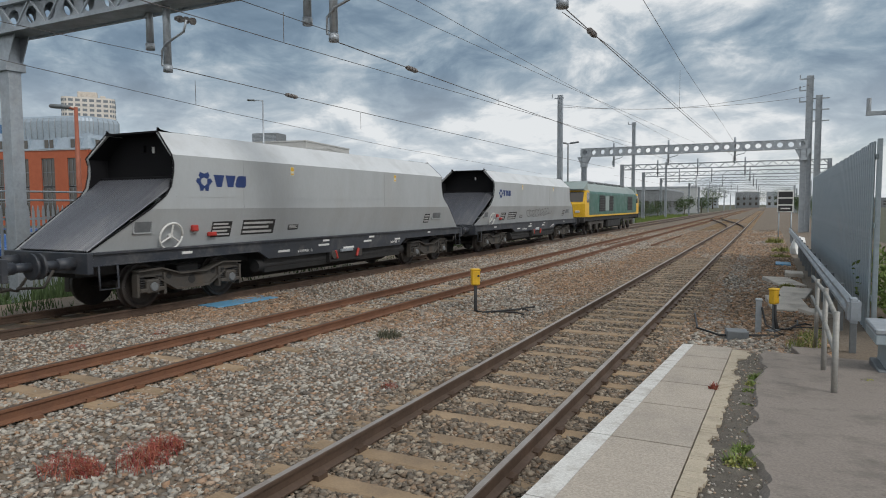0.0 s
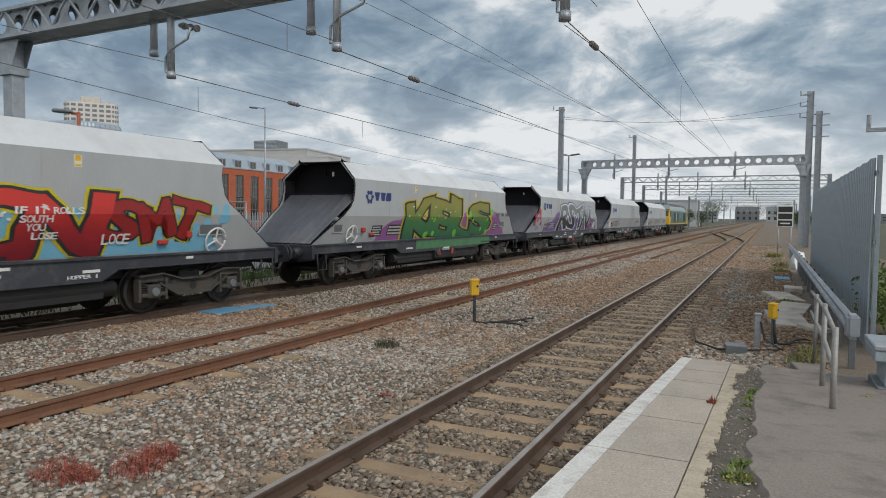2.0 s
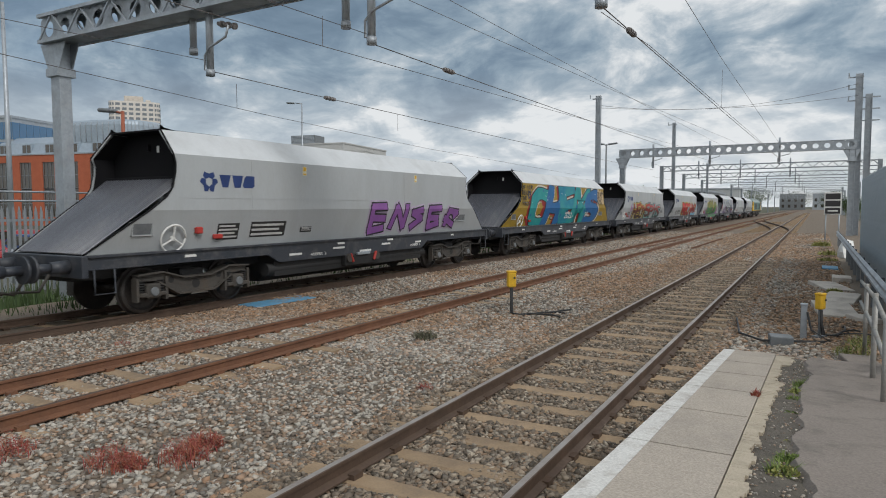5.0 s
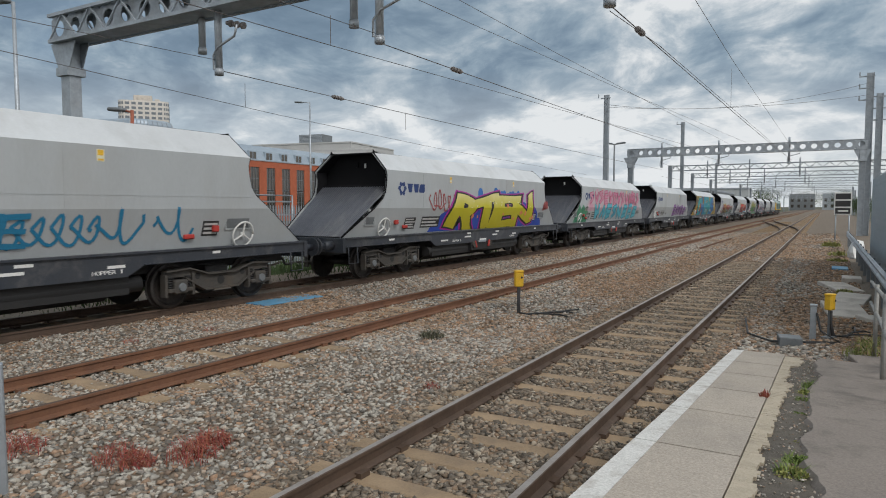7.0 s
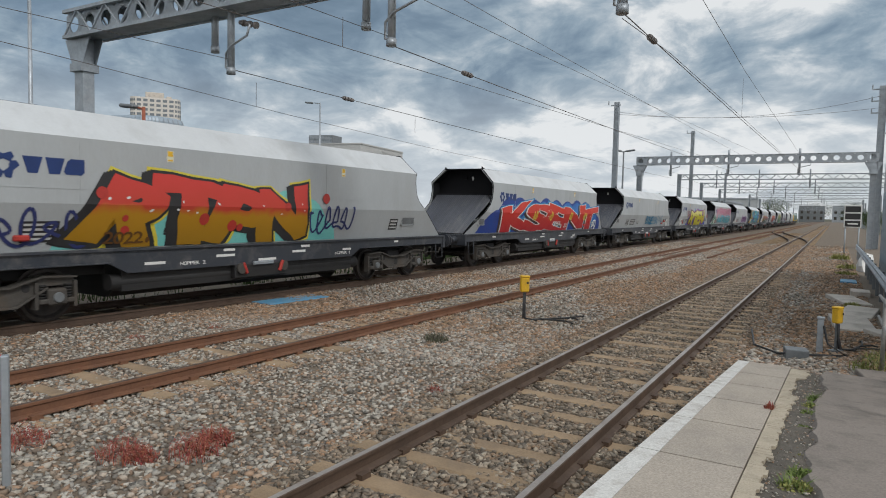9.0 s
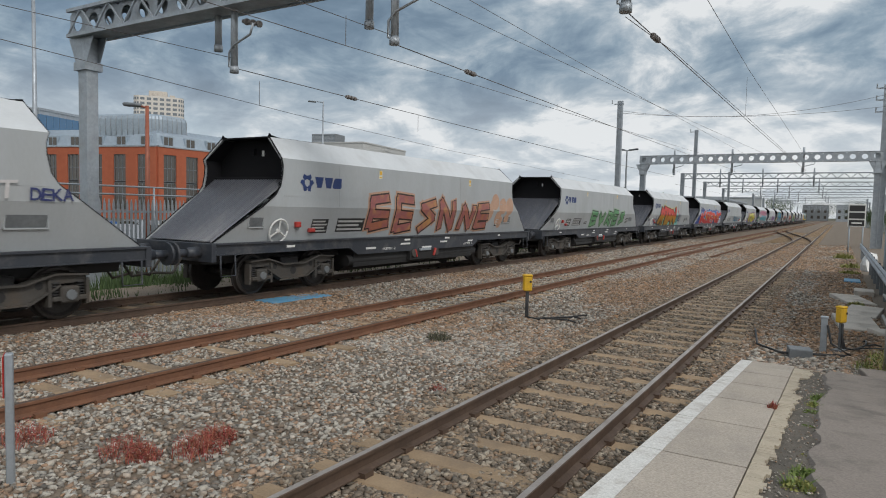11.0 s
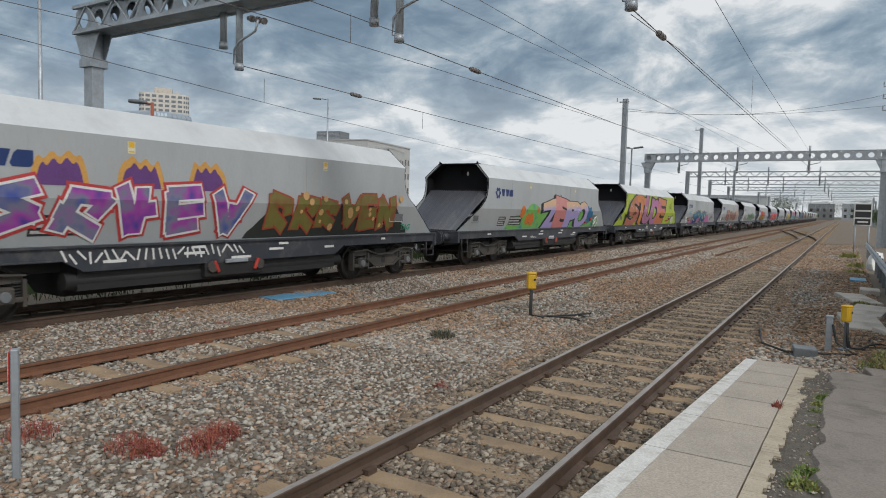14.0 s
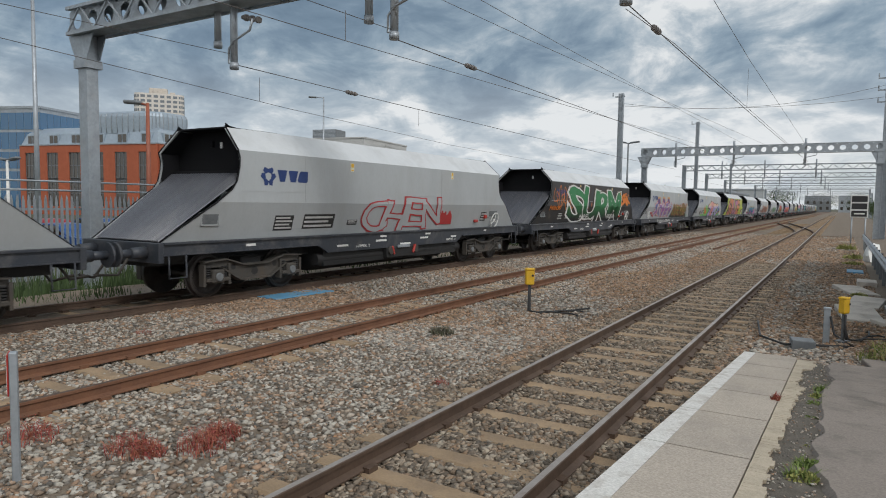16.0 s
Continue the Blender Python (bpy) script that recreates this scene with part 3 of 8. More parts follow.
def build_plants():
    for i, (x, y, r, h) in enumerate(((-5.52, 3.58, 0.27, 0.19), (-5.3, 3.62, 0.18, 0.13), (-5.02, 3.98, 0.27, 0.23), (-5.12, 4.3, 0.2, 0.2), (-6.5, 3.2, 0.28, 0.18), (-8.9, 4.9, 0.16, 0.12), (-10.2, 6.9, 0.18, 0.09), (-4.25, 7.0, 0.12, 0.09), (-9.9, 8.3, 0.16, 0.08))):
        z = ballast_height(x, y)
        p = thing("weed", "low reddish-brown dry weed growing in ballast", "weed", Matrix(), "red weeds")
        blades("stem_tuft", x, y, z, 120 if i < 5 else 60, r * 0.9, h, LEAF_RED, 20 + i, p, 1.4, 0.003)
        leaf_cloud("leaf_tuft", [(x, y, z + h * 0.45), (x + r * 0.4, y + r * 0.2, z + h * 0.35), (x - r * 0.4, y - r * 0.1, z + h * 0.3)], [r * 0.7, r * 0.5, r * 0.5], 1500 if i < 5 else 200, 0.008, LEAF_RED, p, 60 + i, 0.85)
    for i, (x, y, r, h, m, lab) in enumerate(((-6.0, 9.9, 0.22, 0.22, LEAF_DRY, "dry grey-green tuft in the ballast"),)):
        p = thing("weed", lab, "weed", Matrix())
        blades("stem_tuft", x, y, ballast_height(x, y), 260, r, h, m, 90 + i, p, 1.2, 0.004)
        leaf_cloud("leaf_tuft", [(x, y, ballast_height(x, y) + 0.08)], [0.18], 260, 0.012, m, p, 95, 0.6)
    for i, (x, y, r, h) in enumerate(((-0.14, 4.6, 0.10, 0.15), (-0.12, 4.95, 0.09, 0.12), (-0.14, 7.3, 0.08, 0.09), (-0.12, 7.7, 0.08, 0.12), (-0.1, 8.2, 0.07, 0.13), (-0.15, 6.6, 0.07, 0.06), (-0.13, 5.5, 0.06, 0.05), (0.55, 11.6, 0.3, 0.32), (0.75, 12.6, 0.25, 0.3), (1.05, 8.7, 0.12, 0.09), (0.6, 35, 0.45, 0.32), (0.5, 31.5, 0.4, 0.22), (0.5, 20, 0.2, 0.15), (0.35, 43, 0.5, 0.45))):
        z = ramp_z(y) - 0.06 if y < 10.7 else ballast_height(x, y)
        p = thing("weed", "bright green weed in a crack of the tarmac" if y < 10.7 else "yellow-green grass tuft beside the track", "weed", Matrix(), "green weeds")
        blades("stem_tuft", x, y, z, 110 if y < 15 else 220, r, h, LEAF if y < 10.7 else LEAF_YELLOW, 120 + i, p, 1.2, 0.003 if y < 15 else 0.012)
        if y < 15:
            leaf_cloud("leaf_tuft", [(x, y, z + h * 0.35), (x + r * 0.5, y + r * 0.6, z + h * 0.25), (x - r * 0.4, y - r * 0.7, z + h * 0.3)], [r * 0.75, r * 0.55, r * 0.5], 330, 0.014, LEAF if i % 3 else LEAF_YELLOW, p, 160 + i, 0.6)
    p = thing("weed", "small reddish weed between platform slabs", "weed", Matrix())
    blades("stem_tuft", -0.46, 7.1, ramp_z(7.1), 60, 0.05, 0.09, LEAF_RED, 7, p, 1.1, 0.003)
    hedge = thing("bramble", "green bramble thicket behind the screen fence", "bush", Matrix())
    rng = random.Random(9)
    cs = [(rng.uniform(1.9, 4.5), rng.uniform(12.2, 20), rng.uniform(-0.1, 0.9)) for _ in range(34)]
    leaf_cloud("leaf_tuft", cs, [rng.uniform(0.3, 0.65) for _ in cs], 14000, 0.055, LEAF, hedge, 33)
    for i, (x, y, h, r) in enumerate(((-20.5, 86, 4.5, 3.2), (-19, 92, 3.4, 2.6), (-23, 95, 4.8, 3.4), (-18.5, 110, 3.0, 2.4), (-19, 130, 3.2, 2.8), (6, 150, 4.0, 3.0), (9, 175, 4.5, 3.5), (-17.5, 160, 4.2, 3.2), (7, 230, 5, 4), (-19, 220, 5, 4))):
        tree(x, y, -0.5, h, r, 300 + i, "dense green bush beside the railway", "bush", LEAF if i < 3 else LEAF_DARK)
    for i, (x, y, h, r) in enumerate(((-63, 25, 8.2, 4), (-67, 23, 8.8, 4.2), (-60, 330, 11, 8), (-30, 420, 12, 9), (10, 480, 12, 10), (35, 430, 11, 9), (-8, 560, 12, 12), (-75, 300, 11, 8))):
        tree(x, y, -0.5, h, r, 400 + i, "leafy green tree beyond the station", "tree", LEAF if i < 2 else LEAF_DARK)
    rng2 = np.random.default_rng(5)
    n = 5200
    x, y = rng2.uniform(-19.5, -15.4, n), rng2.uniform(60, 150, n)
    v = np.stack([np.stack([x - 0.05, y, 0 * x - 0.5], 1), np.stack([x + 0.05, y, 0 * x - 0.5], 1), np.stack([x + rng2.uniform(-0.2, 0.2, n), y, rng2.uniform(-0.2, 0.35, n)], 1)], 1).reshape(-1, 3)
    # weeds behind the train; the dark leaf tone stands in for the wagons' shadow
    k = 16000
    gx, gy = rng2.uniform(-19.6, -14.7, k), 1.0 + 70 * rng2.uniform(0, 1, k) ** 1.3
    gh = rng2.uniform(0.12, 0.75, k) * (0.55 + 0.5 * np.sin(gy * 1.9) * np.cos(gx * 2.3 + gy * 0.7))
    side = np.stack([gx + rng2.uniform(-0.2, 0.2, k), gy + rng2.uniform(-0.2, 0.2, k), gh - 0.4], 1)
    g2 = np.stack([np.stack([gx - 0.02, gy - 0.02, 0 * gx - 0.5], 1), np.stack([gx + 0.02, gy + 0.02, 0 * gx - 0.5], 1), side], 1).reshape(-1, 3)
    from_arrays("weedy_verge", g2, np.arange(3 * k).reshape(k, 3), LEAF_DARK, None, "stuff", "low green weeds along the far side of the tracks, darkened for the train's shade", "weeds")
    from_arrays("lineside_grass", v, np.arange(3 * n).reshape(n, 3), LEAF, None, "stuff", "rough green lineside grass", "grass")


# ---- lineside things ----
def treadle_box(x, y, z, turn, label, size=1.0):
    t = thing("lineside_box", label, "signal box", pose(x, y, z, 0, 0, turn) @ Matrix.Scale(size, 4), "yellow lineside boxes")
    bm = bmesh.new()
    box(bm, -0.095, 0.095, -0.08, 0.08, 0.62, 0.95, 0.025)
    part("housing", bm, YELLOW, t)
    bm = bmesh.new()
    box(bm, -0.105, 0.105, -0.09, 0.09, 0.93, 0.985, 0.02)
    part("lid", bm, YELLOW, t)
    bm = bmesh.new()
    tube(bm, (0.05, -0.09, 0.83), (0.05, -0.097, 0.83), 0.025, 0.025, 10)
    part("lock", bm, BLACK, t)
    bm = bmesh.new()
    box(bm, -0.03, 0.03, -0.025, 0.025, 0, 0.62, 0.006)
    box(bm, -0.14, 0.14, -0.1, 0.1, -0.02, 0.03, 0.006)
    part("post", bm, GALV_DARK, t)
    bm = bmesh.new()
    for k in range(3):
        pts = [(-0.02 + 0.02 * k, -0.035, 0.6), (-0.025 + 0.018 * k, -0.045, 0.3), (-0.03 + 0.02 * k, -0.08 - 0.02 * k, 0.07), (0.1 + 0.05 * k, -0.18 - 0.05 * k, 0.05), (0.35 + 0.3 * k, -0.25 + 0.1 * k, 0.075), (0.8 + 0.3 * k, -0.5 + 0.35 * k, 0.075), (1.0 + 0.2 * k, -0.75 + 0.5 * k, 0.04)]
        path_tube(bm, pts, 0.018)
    part("cable", bm, BLACK, t, "black rubber cables")
    return t


def build_lineside():
    treadle_box(-5.72, 13.1, -0.24, 35, "yellow lineside treadle box on a grey post with black cables")
    treadle_box(0.12, 13.0, -0.14, 60, "yellow lineside box on a post with black cables", 0.78)
    b = thing("grey_post_box", "pale grey cable post with loose black cables", "post", pose(-0.12, 12.9, -0.2))
    bm = bmesh.new()
    box(bm, -0.05, 0.05, -0.05, 0.05, 0, 0.62, 0.01)
    part("post", bm, GALV, b)
    bm = bmesh.new()
    box(bm, -0.06, 0.06, -0.06, 0.06, 0.6, 0.64, 0.01)
    part("cap", bm, GALV, b)
    bm = bmesh.new()
    path_tube(bm, [(0.05, -0.06, 0.5), (0.12, -0.1, 0.2), (0.4, -0.3, 0.06), (-0.6, -0.75, 0.07), (-1.0, -0.2, 0.07), (-1.2, 1.5, 0.07)], 0.02)
    part("cable", bm, BLACK, b)
    plate = thing("blue_plate", "faded blue plate lying flat on the ballast", "plate", pose(-11.35, 11.85, -0.17, 0, 0, -4))
    bm = bmesh.new()
    box(bm, -0.33, 0.33, -0.95, 0.95, 0, 0.03, 0.006)
    part("plate", bm, BLUE_PLATE, plate)
    # concrete slabs, lids and sleeper ends on the cess
    for i, (x, y, sx, sy, turn, m, lab) in enumerate(((0.62, 10.95, 0.42, 0.62, 12, TARMAC, "dark concrete cover slab"), (0.52, 27.5, 0.5, 0.9, 0, BLUE_PLATE, "blue-grey cable chamber lid"), (0.42, 16.3, 0.75, 1.9, 5, CONCRETE, "broken pale concrete slab"), (0.6, 18.6, 0.7, 1.7, -8, CONCRETE, "broken pale concrete slab"), (0.42, 21.0, 0.7, 1.7, 15, CONCRETE, "broken pale concrete slab"), (0.9, 15.2, 0.4, 0.6, 30, CONCRETE, "broken pale concrete slab"), (-0.45, 12.3, 0.35, 0.3, 10, GALV_DARK, "small dark cable box"), (0.75, 23.2, 0.5, 0.8, 0, CONCRETE, "broken pale concrete slab"))):
        o = thing("ground_slab", lab + " beside the track", "slab", pose(x, y, ballast_height(x, y) + 0.02, 1.5, 2, turn), "slabs on the ground")
        bm = bmesh.new()
        box(bm, -sx / 2, sx / 2, -sy / 2, sy / 2, -0.06, 0.07 if i < 6 else 0.14, 0.012)
        part("slab", bm, m, o)
    # warning board
    s = thing("lineside_board", "black and white striped lineside board on two posts", "sign", pose(0.98, 50, -0.72) @ Matrix.Scale(1.25, 4))
    for u in (-0.3, 0.3):
        bm = bmesh.new()
        tube(bm, (u, 0, 0.2), (u, 0, 2.1), 0.035)
        part("post", bm, GALV, s)
    bm = bmesh.new()
    box(bm, -0.39, 0.39, -0.1, -0.04, 1.85, 3.02, 0.01)
    part("panel", bm, WHITE, s)
    for k in range(3):
        bm = bmesh.new()
        z = 1.90 + 0.375 * k
        box(bm, -0.34, 0.34, -0.115, -0.104, z, z + 0.3, 0.01)
        bl = part("stripe", bm, BLACK, s)
        if k == 0:
            bm = bmesh.new()
            box(bm, -0.22, 0.24, -0.125, -0.118, z + 0.11, z + 0.18)
            part("mark", bm, WHITE, bl)
    bm = bmesh.new()
    box(bm, -0.5, 0.5, -0.15, 0.2, 0.3, 0.46, 0.01)
    part("footing", bm, CONCRETE, s)
    # white sign post by the tracks
    s = thing("notice_post", "white metal notice post with a red-bordered notice", "sign", pose(-5.72, 2.70, -0.12, 0, 0, -30))
    bm = bmesh.new()
    box(bm, -0.045, 0.045, -0.03, 0.03, -0.1, 0.98, 0.008)
    part("post", bm, GALV, s)
    bm = bmesh.new()
    box(bm, -0.16, 0.035, -0.045, -0.033, 0.62, 0.96, 0.004)
    pn = part("notice", bm, RED, s)
    bm = bmesh.new()
    box(bm, -0.147, 0.022, -0.049, -0.046, 0.633, 0.947)
    part("notice_face", bm, WHITE, pn)
    bm = bmesh.new()
    for k in range(4):
        box(bm, -0.13, 0.005, -0.052, -0.05, 0.67 + 0.065 * k, 0.69 + 0.065 * k)
    part("notice_text", bm, BLACK, pn)


def build_right_side():
    f = thing("screen_fence", "tall dark grey-blue corrugated steel screen fence", "fence", Matrix())
    y0, y1, step = 13.6, 31.4, 0.3
    n = int((y1 - y0) / step)
    one = None
    for i in range(n):
        y = y0 + i * step
        if one is None:
            bm = bmesh.new()
            extrude(bm, [(0, 0), (0.03, 0.05), (0.03, 0.13), (0.0, 0.18), (0, 0.298), (0.012, 0.298), (0.012, 0.185), (0.042, 0.135), (0.042, 0.045), (0.012, -0.002)], "z", -0.35, 3.2)
            one = part("panel", bm, SCREEN, f)
            one.matrix_basis = pose(1.6, y, 0)
        else:
            shared("panel", one, f, pose(1.6, y, 0.012 * math.sin(i * 1.7)))
    for k in range(7):
        bm = bmesh.new()
        box(bm, 1.66, 1.74, y0 + k * 2.9, y0 + k * 2.9 + 0.08, -0.5, 3.25, 0.008)
        part("post", bm, SCREEN, f)
    for z in (0.4, 1.7, 2.9):
        bm = bmesh.new()
        box(bm, 1.645, 1.68, y0, y1, z, z + 0.08)
        part("rail", bm, SCREEN, f)
    # beam barrier
    b = thing("beam_barrier", "galvanised steel beam barrier on posts", "barrier", Matrix())
    W = [(0.0, 0.0), (0.05, 0.05), (0.05, 0.1), (0.0, 0.155), (0.05, 0.21), (0.05, 0.26), (0.0, 0.31)]
    bm = bmesh.new()
    extrude(bm, [(1.13 - u, 0.42 + v) for u, v in W] + [(1.145 - u, 0.42 + v) for u, v in W[::-1]], "y", 11.3, 44)
    part("beam", bm, GALV, b)
    bm = bmesh.new()
    extrude(bm, [(u, v) for u, v in ((1.05, 0.40), (1.22, 0.40), (1.22, 0.75), (1.05, 0.75))], "y", 10.95, 11.3)
    bmesh.ops.bevel(bm, geom=bm.edges[:], offset=0.04, segments=2, affect="EDGES")
    part("end_cap", bm, GALV, b)
    bm = bmesh.new()
    box(bm, 1.15, 1.24, 11.6, 11.68, -0.4, 0.7, 0.005)
    post = part("post", bm, GALV_DARK, b)
    for k in range(1, 17):
        shared("post", post, b, pose(0, 2.0 * k, 0))
    # tube handrail
    h = thing("handrail", "galvanised tube handrail down the platform ramp", "handrail", Matrix())
    tubing = mat("weathered_tube", (0.34, 0.335, 0.315), (0.25, 0.245, 0.23), rough=0.6, metal=0.3, scale=5, fine=30, bump=0.05, dirt=(0.20, 0.16, 0.12), dirt_amount=0.4, dirt_scale=4)
    pts = [(0.64, 7.66, 1.0), (0.65, 9.22, 1.06), (0.71, 11.71, 0.92)]
    for x, y, top in pts:
        bm = bmesh.new()
        tube(bm, (x, y, ramp_z(y) - 0.25), (x, y, top + 0.03), 0.03)
        part("post", bm, tubing, h)
    for down in (0.03, 0.4):
        bm = bmesh.new()
        path_tube(bm, [(x, y, top - down) for x, y, top in pts] + [(0.76, 14.0, 0.8 - down)], 0.026, 8)
        part("rail", bm, tubing, h)
    # cabinet on a brick plinth
    c = thing("steel_cabinet", "low grey steel cabinet with a pale flat lid", "cabinet", pose(1.75, 9.85, ramp_z(10.0) - 0.03))
    bm = bmesh.new()
    box(bm, -0.42, 0.55, -0.35, 0.35, 0.1, 0.42, 0.01)
    part("body", bm, SCREEN, c)
    bm = bmesh.new()
    box(bm, -0.55, 0.65, -0.45, 0.45, 0.42, 0.55, 0.015)
    part("lid_box", bm, SCREEN, c)
    bm = bmesh.new()
    box(bm, -0.56, 0.66, -0.46, 0.46, 0.55, 0.62, 0.015)
    part("lid", bm, GALV, c)
    bm = bmesh.new()
    box(bm, -0.5, 0.6, -0.42, 0.42, 0, 0.1, 0.01)
    part("base_frame", bm, GALV_DARK, c)
    pl = thing("brick_plinth", "crumbling low red brick plinth", "plinth", pose(1.55, 10.1, ramp_z(10.2) - 0.1))
    rng = random.Random(2)
    for r in range(2):
        for i in range(7):
            bm = bmesh.new()
            box(bm, -0.1, 0.1, -0.05, 0.05, -0.033, 0.033, 0.006)
            part("brick", bm, BRICK, pl).matrix_basis = pose(-0.45 + 0.222 * i + 0.1 * (r % 2), -0.62 + rng.uniform(-0.03, 0.03), 0.04 + 0.07 * r, 0, 0, rng.uniform(-6, 6))
    bag = thing("white_sack", "crumpled white sack lying by the barrier", "sack", pose(1.28, 34, -0.1))
    bm = bmesh.new()
    bmesh.ops.create_icosphere(bm, subdivisions=3, radius=0.5)
    for v in bm.verts:
        v.co *= 1 + 0.3 * noise.noise(v.co * 3)
        v.co = Vector((v.co.x * 0.7, v.co.y * 1.4, max(-0.1, v.co.z * 1.5)))
    part("sack", bm, WHITE, bag)


# ---- overhead line ----
def lattice(bm, p, q, size, r, bays):
    """A square truss between two points along x."""
    (x0, y, z), (x1, _, _) = p, q
    s = size / 2
    for dy in (-s, s):
        for dz in (-s, s):
            box(bm, x0, x1, y + dy - r, y + dy + r, z + dz - r, z + dz + r)
    for i in range(bays):
        a, b = x0 + (x1 - x0) * i / bays, x0 + (x1 - x0) * (i + 1) / bays
        for dy in (-s, s):
            tube(bm, (a, y + dy, z - s), ((a + b) / 2, y + dy, z + s), r * 0.7, n=4)
            tube(bm, ((a + b) / 2, y + dy, z + s), (b, y + dy, z - s), r * 0.7, n=4)
        for dz in (-s, s):
            tube(bm, (a, y - s, z + dz), (b, y + s, z + dz), r * 0.6, n=4)
            tube(bm, (a, y + s, z + dz), (b, y - s, z + dz), r * 0.6, n=4)


def plate_beam(bm, x0, x1, y, z0, z1, pitch):
    """A box beam with round holes through its webs."""
    h = z1 - z0
    for yy in (y - 0.2, y + 0.2):
        n = int((x1 - x0) / pitch)
        for i in range(n):
            c = x0 + (i + 0.5) * (x1 - x0) / n
            w = (x1 - x0) / n / 2
            ring, outer = [], []
            for k in range(16):
                a = 2 * math.pi * (k + 0.5) / 16
                ring.append((c + 0.3 * h * math.cos(a), z0 + h / 2 + 0.3 * h * math.sin(a)))
                s = max(abs(math.cos(a)) / w, abs(math.sin(a)) / (h / 2))
                outer.append((c + math.cos(a) / s, z0 + h / 2 + math.sin(a) / s))
            for d in (-0.012, 0.012):
                vi = [bm.verts.new((u, yy + d, v)) for u, v in ring]
                vo = [bm.verts.new((u, yy + d, v)) for u, v in outer]
                for k in range(16):
                    q = (vi[k], vo[k], vo[(k + 1) % 16], vi[(k + 1) % 16])
                    bm.faces.new(q if d < 0 else q[::-1])
    for z in (z0, z1):
        box(bm, x0, x1, y - 0.24, y + 0.24, z - 0.02, z + 0.02)


def drop_tube(parent, x, y, z0, z1, arm):
    bm = bmesh.new()
    tube(bm, (x, y, z0), (x, y, z1), 0.085, n=12)
    tube(bm, (x, y, z0 - 0.03), (x, y, z0 + 0.12), 0.105, n=12)
    p = part("drop_tube", bm, GALV, parent)
    if arm:
        bm = bmesh.new()
        path_tube(bm, [(x, y, z0 + 0.1), (x + 0.12 * arm, y - 0.05, z0 + 0.12), (x + 0.12 * arm, y - 0.05, z0 + 0.45), (x - 0.1 * arm, y - 0.1, z0 + 0.6), (x - 0.75 * arm, y - 0.2, z0 + 0.75), (x - 0.85 * arm, y - 0.2, z0 + 1.0)], 0.028, 8)
        part("registration_arm", bm, GALV, p, "bent steel registration arm")
        bm = bmesh.new()
        for k in range(6):
            a = Vector((x - 0.3 * arm, y, z0 + 1.15)).lerp(Vector((x - 0.9 * arm, y, z0 + 1.0)), k / 6)
            tube(bm, a, a + Vector((-0.06 * arm, 0, -0.01)), 0.08 if k % 2 else 0.05, n=10)
        part("insulator", bm, PORCELAIN, p)


def i_section(x, y, a, b):
    """The outline of a rolled steel column, 2a deep and 2b wide."""
    t = 0.03
    return [(x + u, y + v) for u, v in ((-a, -b), (-a + t, -b), (-a + t, -t), (a - t, -t), (a - t, -b), (a, -b), (a, b), (a - t, b), (a - t, t), (-a + t, t), (-a + t, b), (-a, b))]


def portal(x0, x1, y, z, near, label):
    g = thing("overhead_portal", label, "portal frame", Matrix(), "overhead line portals")
    bm = bmesh.new()
    if near == 2:
        lattice(bm, (x0 - 0.4, y, z + 0.35), (x1, y, z + 0.35), 0.7, 0.045, 22)
        plate_beam(bm, x0 - 0.5, x1, y, z, z + 0.72, 0.75)
    elif near == 1:
        plate_beam(bm, x0 - 0.3, x1 + 0.3, y, z, z + 0.72, 0.78)
    else:
        lattice(bm, (x0, y, z + 0.3), (x1, y, z + 0.3), 0.6, 0.05, 18)
    part("beam", bm, GALV, g)
    for x in (x0, x1):
        bm = bmesh.new()
        if near == 2:
            box(bm, x - 0.17, x + 0.17, y - 0.15, y + 0.15, -0.5, z - 0.02, 0.01)
        else:
            extrude(bm, i_section(x, y, 0.22, 0.2), "z", -0.5, z + 0.7)
        p = part("post", bm, GALV, g)
        if near:
            s = 1 if x == x0 else -1
            bm = bmesh.new()
            for yy in (y - 0.2, y + 0.17):
                extrude(bm, [(x - 0.6, z - 0.03), (x + 0.6, z - 0.03), (x + 0.25, z - 0.75), (x - 0.25, z - 0.75)], "y", yy, yy + 0.03)
            box(bm, x - 0.28, x + 0.28, y - 0.26, y + 0.26, z - 0.95, z - 0.72)
            part("bracket", bm, GALV, p)
    for x in (FAR_X, MID_X, NEAR_X):
        if near == 2:
            drop_tube(g, x - 0.54 if x == NEAR_X else x + 0.05, y, {FAR_X: 5.27, MID_X: 5.43, NEAR_X: 5.46}[x], z + 0.6, -1)
            drop_tube(g, x - 0.75, y + 0.2, 5.9, z + 0.6, 0)
        else:
            drop_tube(g, x, y, 5.6, z + 0.75, -1 if near else 0)
            drop_tube(g, x, y, z + 0.6, z + 1.15, 0)
    return g


def wire_line(name, label, pts, r, parent=None):
    w = thing(name, label, "overhead wire", Matrix(), "overhead wires")
    bm = bmesh.new()
    path_tube(bm, pts, r * 0.52, 5)
    part("wire", bm, WIRE, w)
    return w


def sag(a, b, drop, n=14):
    a, b = Vector(a), Vector(b)
    return [a.lerp(b, i / n) - Vector((0, 0, drop * 4 * (i / n) * (1 - i / n))) for i in range(n + 1)]


